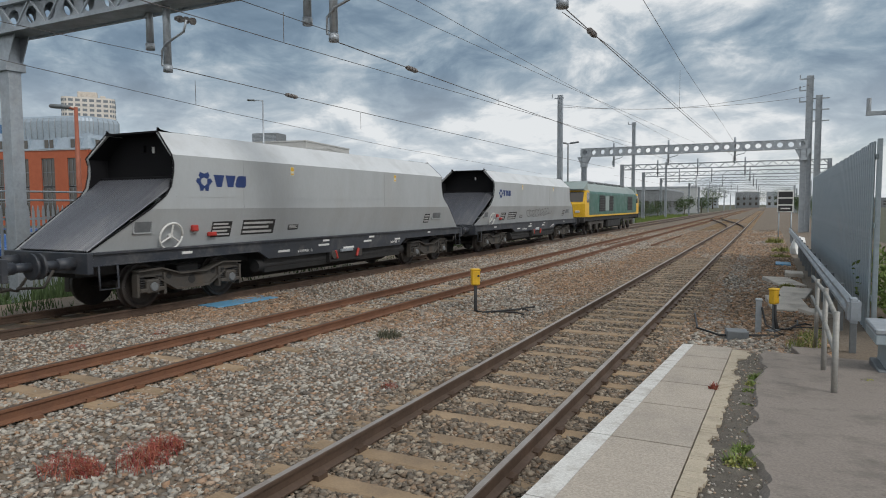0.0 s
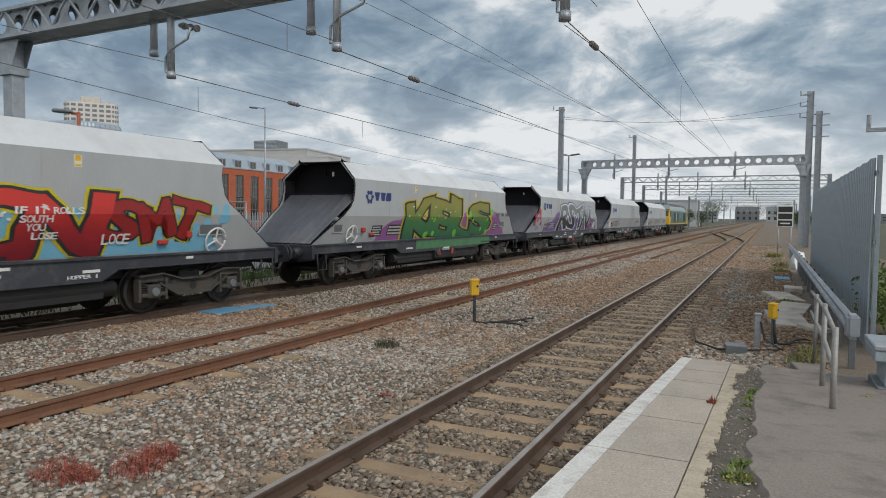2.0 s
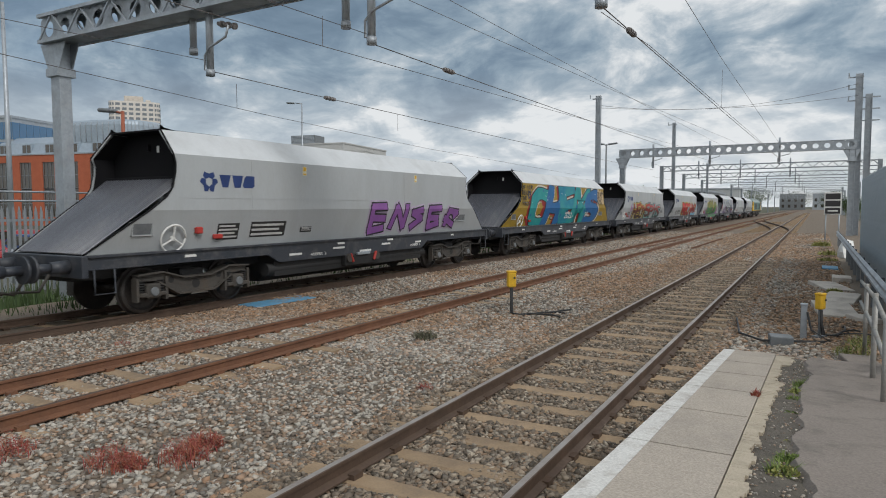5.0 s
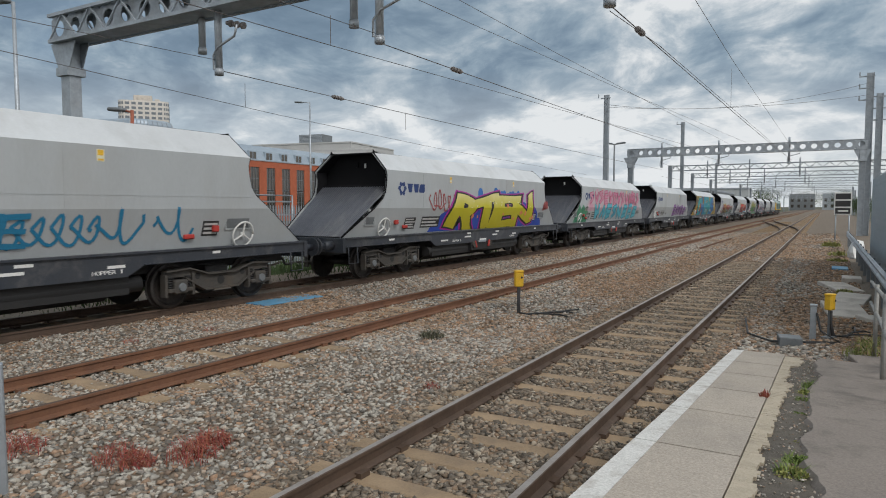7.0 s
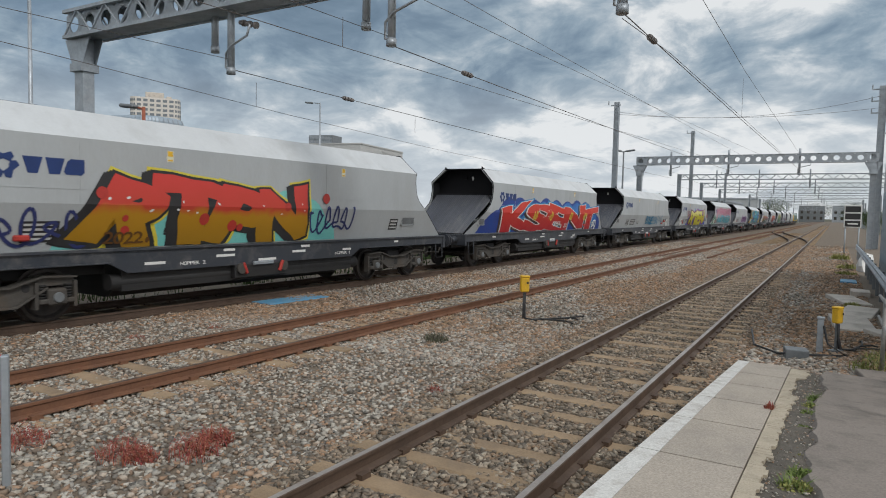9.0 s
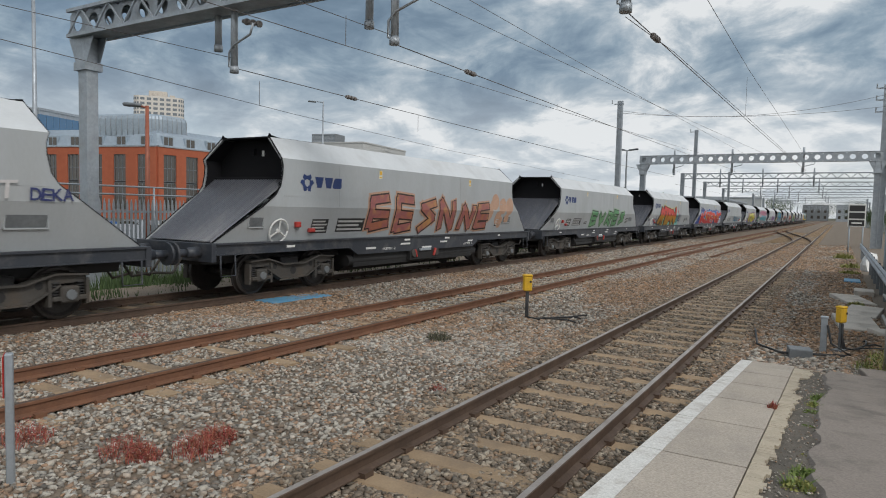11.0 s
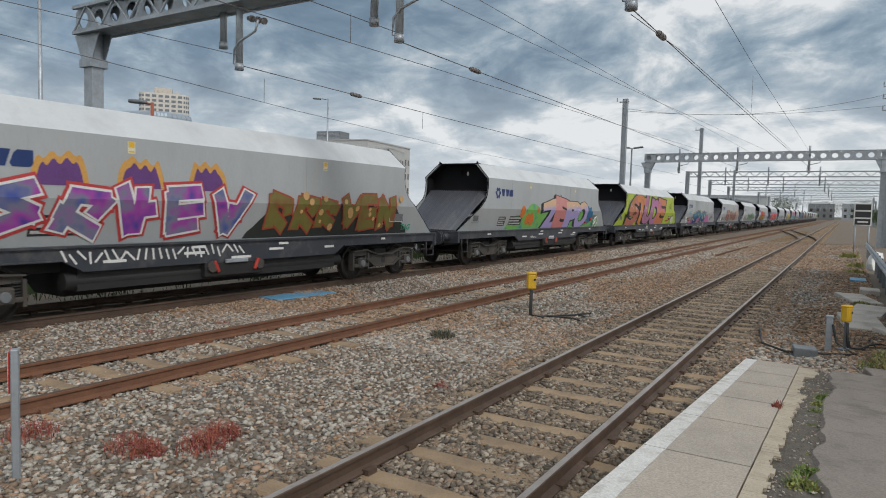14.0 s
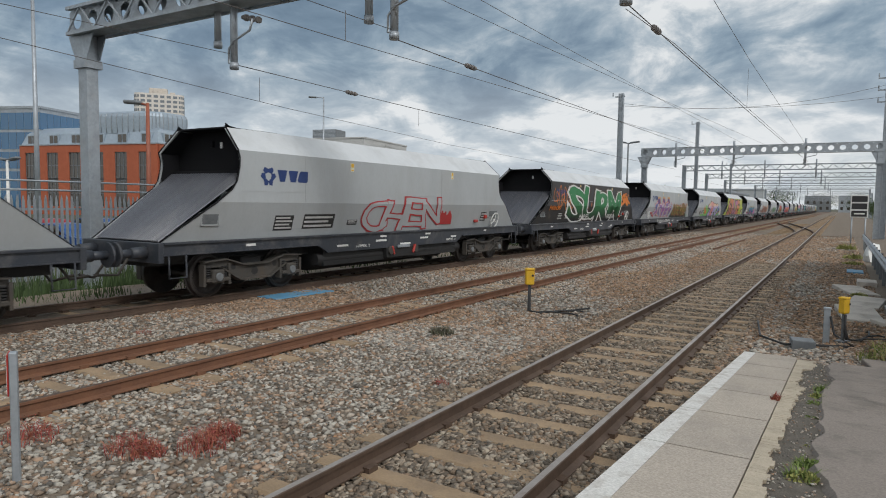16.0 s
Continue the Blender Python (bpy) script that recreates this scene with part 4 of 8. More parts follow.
def sleeve(parent, a, b, r=0.07):
    bm = bmesh.new()
    a, b = Vector(a), Vector(b)
    d = (b - a).normalized()
    u = d.orthogonal().normalized()
    w = d.cross(u)
    rings = []
    for k in range(15):
        q = r * (0.3 if k in (0, 14) else 1.0 if k % 2 else 0.86)
        rings.append([bm.verts.new(a.lerp(b, k / 14) + (u * math.cos(math.pi * i / 5) + w * math.sin(math.pi * i / 5)) * q) for i in range(10)])
    for p, q in zip(rings, rings[1:]):
        for i in range(10):
            bm.faces.new((p[i], p[(i + 1) % 10], q[(i + 1) % 10], q[i]))
    bm.faces.new(rings[0][::-1])
    bm.faces.new(rings[-1])
    part("insulator", bm, PORCELAIN, p)


def portal(x0, x1, y, z, near, label):
    g = thing("overhead_portal", label, "portal frame", Matrix(), "overhead line portals")
    bm = bmesh.new()
    if near == 2:
        lattice(bm, (x0 - 0.4, y, z + 0.35), (x1, y, z + 0.35), 0.7, 0.045, 22)
        plate_beam(bm, x0 - 0.5, x1, y, z, z + 0.72, 0.75)
    elif near == 1:
        plate_beam(bm, x0 - 0.3, x1 + 0.3, y, z, z + 0.72, 0.78)
    else:
        lattice(bm, (x0, y, z + 0.3), (x1, y, z + 0.3), 0.6, 0.05, 18)
    part("beam", bm, GALV, g)
    for x in (x0, x1):
        bm = bmesh.new()
        if near == 2:
            box(bm, x - 0.21, x + 0.21, y - 0.17, y + 0.17, -0.5, z - 0.02, 0.01)
        else:
            box(bm, x - 0.2, x + 0.2, y - 0.03, y + 0.03, -0.5, z + 0.7)
            box(bm, x - 0.22, x - 0.19, y - 0.2, y + 0.2, -0.5, z + 0.7)
            box(bm, x + 0.19, x + 0.22, y - 0.2, y + 0.2, -0.5, z + 0.7)
        p = part("post", bm, GALV, g)
        if near:
            s = 1 if x == x0 else -1
            bm = bmesh.new()
            for yy in (y - 0.2, y + 0.17):
                extrude(bm, [(x - 0.6, z - 0.03), (x + 0.6, z - 0.03), (x + 0.25, z - 0.75), (x - 0.25, z - 0.75)], "y", yy, yy + 0.03)
            box(bm, x - 0.28, x + 0.28, y - 0.26, y + 0.26, z - 0.95, z - 0.72)
            part("bracket", bm, GALV, p)
    for x in (FAR_X, MID_X, NEAR_X):
        if near == 2:
            drop_tube(g, x - 0.54 if x == NEAR_X else x + 0.05, y, {FAR_X: 5.27, MID_X: 5.43, NEAR_X: 5.46}[x], z + 0.6, -1)
            drop_tube(g, x - 0.75, y + 0.2, 5.9, z + 0.6, 0)
        else:
            drop_tube(g, x, y, 5.6, z + 0.75, -1 if near else 0)
            drop_tube(g, x, y, z + 0.6, z + 1.15, 0)
    return g


def wire_line(name, label, pts, r, parent=None):
    w = thing(name, label, "overhead wire", Matrix(), "overhead wires")
    bm = bmesh.new()
    path_tube(bm, pts, r * 0.52, 5)
    part("wire", bm, WIRE, w)
    return w


def sag(a, b, drop, n=14):
    a, b = Vector(a), Vector(b)
    return [a.lerp(b, i / n) - Vector((0, 0, drop * 4 * (i / n) * (1 - i / n))) for i in range(n + 1)]


def sleeve(parent, a, b, r=0.07):
    bm = bmesh.new()
    a, b = Vector(a), Vector(b)
    for k in range(7):
        p = a.lerp(b, k / 7)
        tube(bm, p, a.lerp(b, (k + 0.8) / 7), r if k % 2 else r * 0.75, n=10)
    part("insulator", bm, PORCELAIN, parent, "grey tension insulator")


def build_overhead():
    portal(-18.6, 9.5, 11.0, 6.75, 2, "near galvanised steel portal beam over all tracks with drop tubes")
    portal(-15.3, 2.35, 60.0, 6.55, 1, "steel portal with a round-holed beam over the tracks")
    for i, y in enumerate((86, 108, 134, 165, 200, 245, 300, 370, 450)):
        portal(-17 - (i % 3), 6 + 2 * (i % 2), y, 6.6, 0, "far lattice portal over the tracks")
    for i, (x, y, top, w) in enumerate(((2.7, 60.8, 12.4, 0.22), (-16.0, 54.6, 11.4, 0.17), (-15.6, 86, 12.6, 0.17), (3.4, 61.5, 10.9, 0.2), (-16.2, 120, 9.5, 0.15), (2.75, 18.5, 4.5, 0.16))):
        m = thing("mast", "tall galvanised steel overhead-line mast", "mast", pose(x, y, -0.5), "masts")
        bm = bmesh.new()
        extrude(bm, i_section(0, 0, w + 0.03, w), "z", 0, top + 0.5)
        part("post", bm, GALV, m)
        bm = bmesh.new()
        for k in range(3 if i in (0, 3) else 1):
            z = top + 0.2 - 0.9 * k
            box(bm, -0.75 if i != 1 else -0.5, 0.75 if i == 3 else 0.3, -0.05, 0.05, z, z + 0.09)
            tube(bm, (-0.7, 0, z + 0.09), (-0.7, 0, z + 0.4), 0.05, n=6)
        part("cross_arm", bm, GALV, m)
    # lattice mast and its stay beside the screen fence
    m = thing("mast", "broad galvanised mast with angle bracing behind the fence", "mast", pose(2.05, 12.9, -0.4), "masts")
    bm = bmesh.new()
    for x in (-0.13, 0.42):
        box(bm, x - 0.05, x + 0.05, -0.05, 0.05, 0, 4.2)
    for k in range(6):
        box(bm, -0.1, 0.4, -0.02, 0.02, 0.5 + 0.62 * k, 0.56 + 0.62 * k)
    part("post", bm, GALV, m)
    bm = bmesh.new()
    box(bm, -0.3, 0.6, -0.2, 0.2, 3.55, 3.75)
    box(bm, -0.05, 0.45, -0.1, 0.1, 3.75, 4.0)
    part("cross_arm", bm, GALV_DARK, m)
    bm = bmesh.new()
    box(bm, -0.02, 0.26, -0.09, -0.075, 1.75, 2.0)
    sg = part("warning_sign", bm, YELLOW, m)
    bm = bmesh.new()
    extrude(bm, [(0.04, 1.85), (0.2, 1.85), (0.12, 1.97)], "y", -0.096, -0.0905)
    box(bm, 0.02, 0.22, -0.096, -0.0905, 1.775, 1.815)
    part("sign_mark", bm, BLACK, sg)
    # wires over the tracks: behind the near portal, then the anchored lengths beyond it
    far_y = (60, 108, 165, 245, 370, 520)
    for x, name in ((FAR_X, "far track"), (MID_X, "middle track"), (NEAR_X, "near track")):
        back, ahead = [], []
        for k, (p, q) in enumerate(zip((-240, -190, -140, -90, -40), (-190, -140, -90, -40, 11))):
            back += sag((x, p, 5.6), (x, q, 5.6), 0.4, 8)
        for p, q in zip(far_y, far_y[1:]):
            ahead += sag((x, p, 6.0), (x, q, 6.0), 0.5, 8)
        wire_line("catenary_wire", "thin catenary wire behind the portal over the %s" % name, back, 0.013)
        wire_line("catenary_wire", "thin distant catenary wire over the %s" % name, ahead, 0.013)
        wire_line("contact_wire", "thin distant contact wire over the %s" % name, [(x, p, 4.8) for p in far_y], 0.013)
    wires = (("contact_wire", "thin contact wire running out to a mast", [(-10.4, -40, 4.72), (-11.89, 5.5, 4.72), (-13.47, 13.84, 4.72), (-15.0, 25.3, 4.72), (-17.4, 54, 4.8)]),
             ("contact_wire", "thin contact wire rising to the far portal", [(-7.8, -40, 4.86), (-7.9, 6.4, 4.99), (-7.9, 9.5, 5.06), (-7.9, 16.2, 5.26), (-7.8, 60, 6.5)]),
             ("contact_wire", "thin contact wire under the near anchored wire", [(-3.2, 11, 5.36), (-3.0, 13.8, 5.36), (-2.65, 34.6, 5.5), (-2.45, 60, 5.8)]),
             ("return_wire", "thin wire high over the near track", [(-2.63, 11, 6.7), (-2.66, 22.7, 6.7), (-2.47, 45, 6.7), (-2.4, 60, 6.75)]),
             ("return_wire", "thin wire high over the middle track", [(-7.2, 11, 6.7), (-7.1, 18.2, 6.7), (-6.89, 28, 6.7), (-6.2, 60, 6.8)]),
             ("return_wire", "second thin wire high over the middle track", [(-8.04, 11, 6.7), (-7.76, 15.8, 6.7), (-6.95, 28, 6.72), (-4.8, 60, 6.9)]))
    for name, label, pts in wires:
        wire_line(name, label, pts, 0.013)
    for k, (x, y, z0, z1) in enumerate(((-13.2, 12.4, 4.72, 5.34), (-7.9, 9.5, 5.06, 5.6), (-7.9, 20, 5.37, 5.55), (-12.55, 19, 4.75, 5.3), (-2.84, 24, 5.44, 6.7))):
        d = thing("dropper_wire", "short thin dropper wire between overhead wires", "overhead wire", Matrix(), "dropper wires")
        bm = bmesh.new()
        tube(bm, (x, y, z0), (x, y, z1), 0.006, n=4)
        part("wire", bm, WIRE, d)
    for x0, z0, x1, y1, z1, ins in ((FAR_X + 0.05, 5.36, -12.6, 60, 5.4, 4.4), (MID_X + 0.05, 5.42, -7.7, 60, 5.95, 3.0), (-3.2, 5.46, -2.5, 60, 5.9, 1.9)):
        a, b = Vector((x0, 11.0, z0)), Vector((x1, y1, z1))
        w = wire_line("anchor_wire", "dark anchored wire with a grey insulator", sag(a, b, 0.08), 0.02)
        u = ins / (b - a).length
        s = sag(a, b, 0.08, 200)
        sleeve(w, s[int(200 * u)], s[min(200, int(200 * u) + 2)], 0.062)
    wire_line("span_wire", "thin cross-span wire between two masts", sag((-16, 54.6, 10.6), (2.6, 60.6, 11.6), 1.0), 0.025)
    wire_line("span_wire", "thin cross-span wire between two masts", sag((-16, 54.6, 10.4), (2.6, 60.6, 10.7), 0.5), 0.025)

# ---- the town behind the far track ----
def facade_frame(a, b):
    """From a ground line: a pose with x along the wall and y into the building."""
    a, b = Vector((*a, 0)), Vector((*b, 0))
    d = (b - a).normalized()
    return Matrix.Translation(a) @ Matrix(((d.x, -d.y, 0, 0), (d.y, d.x, 0, 0), (0, 0, 1, 0), (0, 0, 0, 1))), (b - a).length


def window_unit(parent, m, x, w, z0, z1, cols, rows, glass, frame_mat, depth=0.12):
    bm = bmesh.new()
    for k in range(cols + 1):
        u = x - w / 2 + w * k / cols
        box(bm, u - 0.05, u + 0.05, -0.02, depth, z0, z1)
    for k in range(rows + 1):
        v = z0 + (z1 - z0) * k / rows
        box(bm, x - w / 2, x + w / 2, -0.02, depth, v - 0.05, v + 0.05)
    bmesh.ops.transform(bm, matrix=m, verts=bm.verts[:])
    win = part("window", bm, frame_mat, parent)
    bm = bmesh.new()
    box(bm, x - w / 2, x + w / 2, 0.04, 0.08, z0, z1)
    bmesh.ops.transform(bm, matrix=m, verts=bm.verts[:])
    part("pane", bm, glass, win)


def build_brick_building():
    b = thing("brick_building", "red brick office building with a grey zinc mansard roof and dormers", "building", Matrix())
    c = [(-114, 56), (-88, 62.5), (-90, 112), (-120, 108)]
    bm = bmesh.new()
    extrude(bm, c, "z", -0.5, 10.3)
    part("core_wall", bm, BLACK, b)
    bm = bmesh.new()
    inner = [(-113, 58.5), (-90.5, 64.3), (-92, 110), (-118, 106)]
    lo = [bm.verts.new((x, y, 10.5)) for x, y in c]
    mid = [bm.verts.new((x + (u - x) * 0.35, y + (v - y) * 0.35, 12.4)) for (x, y), (u, v) in zip(c, inner)]
    hi = [bm.verts.new((u, v, 13.4)) for u, v in inner]
    for p, q in ((lo, mid), (mid, hi)):
        for i in range(4):
            bm.faces.new((p[i], p[(i + 1) % 4], q[(i + 1) % 4], q[i]))
    bm.faces.new(hi)
    bm.faces.new(lo[::-1])
    roof = part("roof", bm, ROOF_ZINC, b)
    bm = bmesh.new()
    ring = [(-101, 59.9), (-96, 61.1), (-91.2, 62.6), (-89.6, 64.6), (-89.8, 69), (-94, 72), (-99, 71), (-102, 66)]
    mx, my = sum(u for u, v in ring) / 8, sum(v for u, v in ring) / 8
    tiers = [[bm.verts.new((mx + (u - mx) * g, my + (v - my) * g, h)) for u, v in ring] for h, g in ((12.2, 0.98), (13.0, 0.99), (14.0, 1.0), (14.8, 1.0), (15.3, 0.96), (15.6, 0.85))]
    for lo2, hi2 in zip(tiers, tiers[1:]):
        for i in range(8):
            bm.faces.new((lo2[i], lo2[(i + 1) % 8], hi2[(i + 1) % 8], hi2[i]))
    bm.faces.new(tiers[-1])
    drum = part("roof_drum", bm, ROOF_ZINC, b, "flared zinc-clad corner drum on the roof")
    for i in range(5):
        for k in range(5):
            bm = bmesh.new()
            pts = []
            for h, g in ((12.3, 0.995), (13.0, 1.0), (14.0, 1.01), (14.8, 1.01), (15.3, 0.97)):
                (u0, v0), (u1, v1) = ring[i], ring[i + 1]
                u, v = u0 + (u1 - u0) * k / 5, v0 + (v1 - v0) * k / 5
                pts.append((mx + (u - mx) * g, my + (v - my) * g, h))
            path_tube(bm, pts, 0.06, 4)
            part("seam", bm, GALV, drum)
    for (p, q), bay in (((c[0], c[1]), 4.4), ((c[1], c[2]), 4.0)):
        m, L = facade_frame(p, q)
        n = int(L / bay)
        step = L / n
        for i in range(n):
            x = (i + 0.5) * step
            bm = bmesh.new()
            for x0, x1 in ((x - step / 2, x - 1.15), (x + 1.15, x + step / 2)):
                box(bm, x0, x1, -0.3, 0.05, -0.5, 10.5)
            box(bm, x - 1.15, x + 1.15, -0.3, 0.05, 9.3, 10.5)
            box(bm, x - 1.15, x + 1.15, -0.3, 0.05, -0.5, 0.8)
            bmesh.ops.transform(bm, matrix=m, verts=bm.verts[:])
            part("brick_bay", bm, BRICK, b)
            mm = m @ pose(0, -0.12, 0)
            window_unit(b, mm, x, 2.2, 0.85, 5.0, 3, 2, GLASS, GALV_DARK)
            window_unit(b, mm, x, 2.2, 5.3, 9.25, 3, 2, GLASS, GALV_DARK)
            bm = bmesh.new()
            box(bm, x - 0.95, x + 0.95, 0.1, 1.6, 10.55, 12.2, 0.03)
            bmesh.ops.transform(bm, matrix=m, verts=bm.verts[:])
            d = part("dormer", bm, ROOF_ZINC, roof)
            bm = bmesh.new()
            for k in (-1, 1):
                box(bm, x + 0.42 * k - 0.33, x + 0.42 * k + 0.33, 0.06, 0.12, 10.8, 12.0)
            bmesh.ops.transform(bm, matrix=m, verts=bm.verts[:])
            part("dormer_pane", bm, GLASS, d)
        bm = bmesh.new()
        box(bm, 0, L, -0.4, 0.1, 10.42, 10.62)
        bmesh.ops.transform(bm, matrix=m, verts=bm.verts[:])
        part("gutter", bm, GALV, b)
        for i in range(int(L / 0.9)):
            bm = bmesh.new()
            u = 0.5 + 0.9 * i
            tube(bm, (u, 0.95, 12.42), (u, 2.2, 13.42), 0.03, n=4)
            bmesh.ops.transform(bm, matrix=m, verts=bm.verts[:])
            part("roof_seam", bm, ROOF_ZINC, roof)


def block(name, label, corners, z1, wall, rows, cols, glass, z0=3.0, zt=1.0, frame_mat=None, grid=0.7, gridz=0.62):
    b = thing(name, label, "building", Matrix())
    bm = bmesh.new()
    extrude(bm, corners, "z", -0.5, z1)
    part("wall", bm, wall, b)
    bm = bmesh.new()
    cx, cy = sum(p[0] for p in corners) / len(corners), sum(p[1] for p in corners) / len(corners)
    extrude(bm, [(cx + (x - cx) * 1.01, cy + (y - cy) * 1.01) for x, y in corners], "z", z1, z1 + 0.4)
    part("roof", bm, frame_mat or wall, b)
    for p, q in zip(corners, corners[1:] + corners[:1]):
        m, L = facade_frame(p, q)
        if (m @ Vector((L / 2, -1, 0)) - Vector(EYE)).length > (m @ Vector((L / 2, 1, 0)) - Vector(EYE)).length:
            continue
        n = max(2, int(cols * L / 20))
        for r in range(rows):
            h = (z1 - zt - z0) / rows
            for k in range(n):
                x, z = (k + 0.5) * L / n, z0 + r * h
                bm = bmesh.new()
                w = L / n * grid / 2
                box(bm, x - w, x + w, -0.06, 0.05, z, z + h * gridz)
                bmesh.ops.transform(bm, matrix=m, verts=bm.verts[:])
                part("window", bm, glass, b)
    return b


def build_tower():
    t = thing("tower_block", "pale concrete tower block with rounded corner bays", "building", pose(-246, 176, -0.5, 0, 0, 52))
    bm = bmesh.new()
    pts = []
    for sx, sy in ((1, -1), (1, 1), (-1, 1), (-1, -1)):
        for k in range(4):
            a = math.atan2(sy, sx) + (k - 1.5) * 0.35
            pts.append((sx * 6.5 + 3.0 * math.cos(a), sy * 6 + 3.0 * math.sin(a)))
    extrude(bm, pts, "z", 0, 45.5)
    part("wall", bm, mat("tower_cladding", (0.66, 0.62, 0.57), (0.60, 0.56, 0.52), rough=0.7, scale=0.1, fine=2, bump=0.02), t)
    for z in range(24):
        for (ax, ay), (bx, by) in zip(pts, pts[1:] + pts[:1]):
            L = math.hypot(bx - ax, by - ay)
            n = max(1, round(L / 2.6))
            for k in range(n):
                if z < 10:
                    continue
                u = (k + 0.5) / n
                x, y = ax + (bx - ax) * u, ay + (by - ay) * u
                bm = bmesh.new()
                w = L / n * 0.33
                box(bm, -w, w, -0.08, 0.08, 0, 1.0, 0, Matrix.Translation((x, y, 1.0 + 1.86 * z)) @ Matrix.Rotation(math.atan2(by - ay, bx - ax), 4, "Z"))
                part("window", bm, GLASS_PALE, t)
    bm = bmesh.new()
    box(bm, -4, 3, -3, 3, 45.5, 48.5, 0.2)
    box(bm, 4, 6, -4, 4, 45.5, 47, 0.2)
    part("plant_room", bm, CONCRETE, t)


def street_lamp(x, y, top, colour, arm, label, double=False):
    s = thing("street_lamp", label, "street lamp", pose(x, y, -0.5), "street lamps")
    bm = bmesh.new()
    tube(bm, (0, 0, 0), (0, 0, top + 0.5), 0.11, 0.06, 10)
    tube(bm, (0, 0, 0), (0, 0, 1.2), 0.13, 0.13, 10)
    part("pole", bm, colour, s)
    for k in ((-1, 1) if double else (-1,)):
        bm = bmesh.new()
        path_tube(bm, [(0, 0, top + 0.42), (0.5 * arm * k, 0.1 * k, top + 0.52)], 0.04, 6)
        part("arm", bm, colour, s)
        bm = bmesh.new()
        box(bm, -0.42, 0.42, -0.15, 0.15, -0.07, 0.07, 0.05, pose(0.9 * arm * k, 0.15 * k, top + 0.55, 0, -6 * k, 0))
        part("lantern", bm, GALV_DARK, s)


def car(x, y, turn, colour, label):
    c = thing("parked_car", label, "car", pose(x, y, -0.5, 0, 0, turn), "parked cars")
    bm = bmesh.new()
    extrude(bm, [(-2.1, 0.3), (2.1, 0.3), (2.15, 0.7), (1.9, 0.88), (1.0, 0.98), (0.35, 1.45), (-1.1, 1.48), (-1.8, 1.0), (-2.12, 0.85)], "y", -0.85, 0.85)
    bmesh.ops.bevel(bm, geom=bm.edges[:], offset=0.06, segments=2, affect="EDGES")
    part("body", bm, colour, c)
    for s in (-1, 1):
        bm = bmesh.new()
        extrude(bm, [(0.85, 1.0), (0.3, 1.4), (-1.05, 1.42), (-1.55, 1.02)], "y", s * 0.845, s * 0.862)
        part("side_window", bm, GLASS, c)
        for u in (-1.3, 1.3):
            bm = bmesh.new()
            tube(bm, (u, s * 0.7, 0.32), (u, s * 0.88, 0.32), 0.32, n=14)
            part("wheel", bm, BLACK, c)


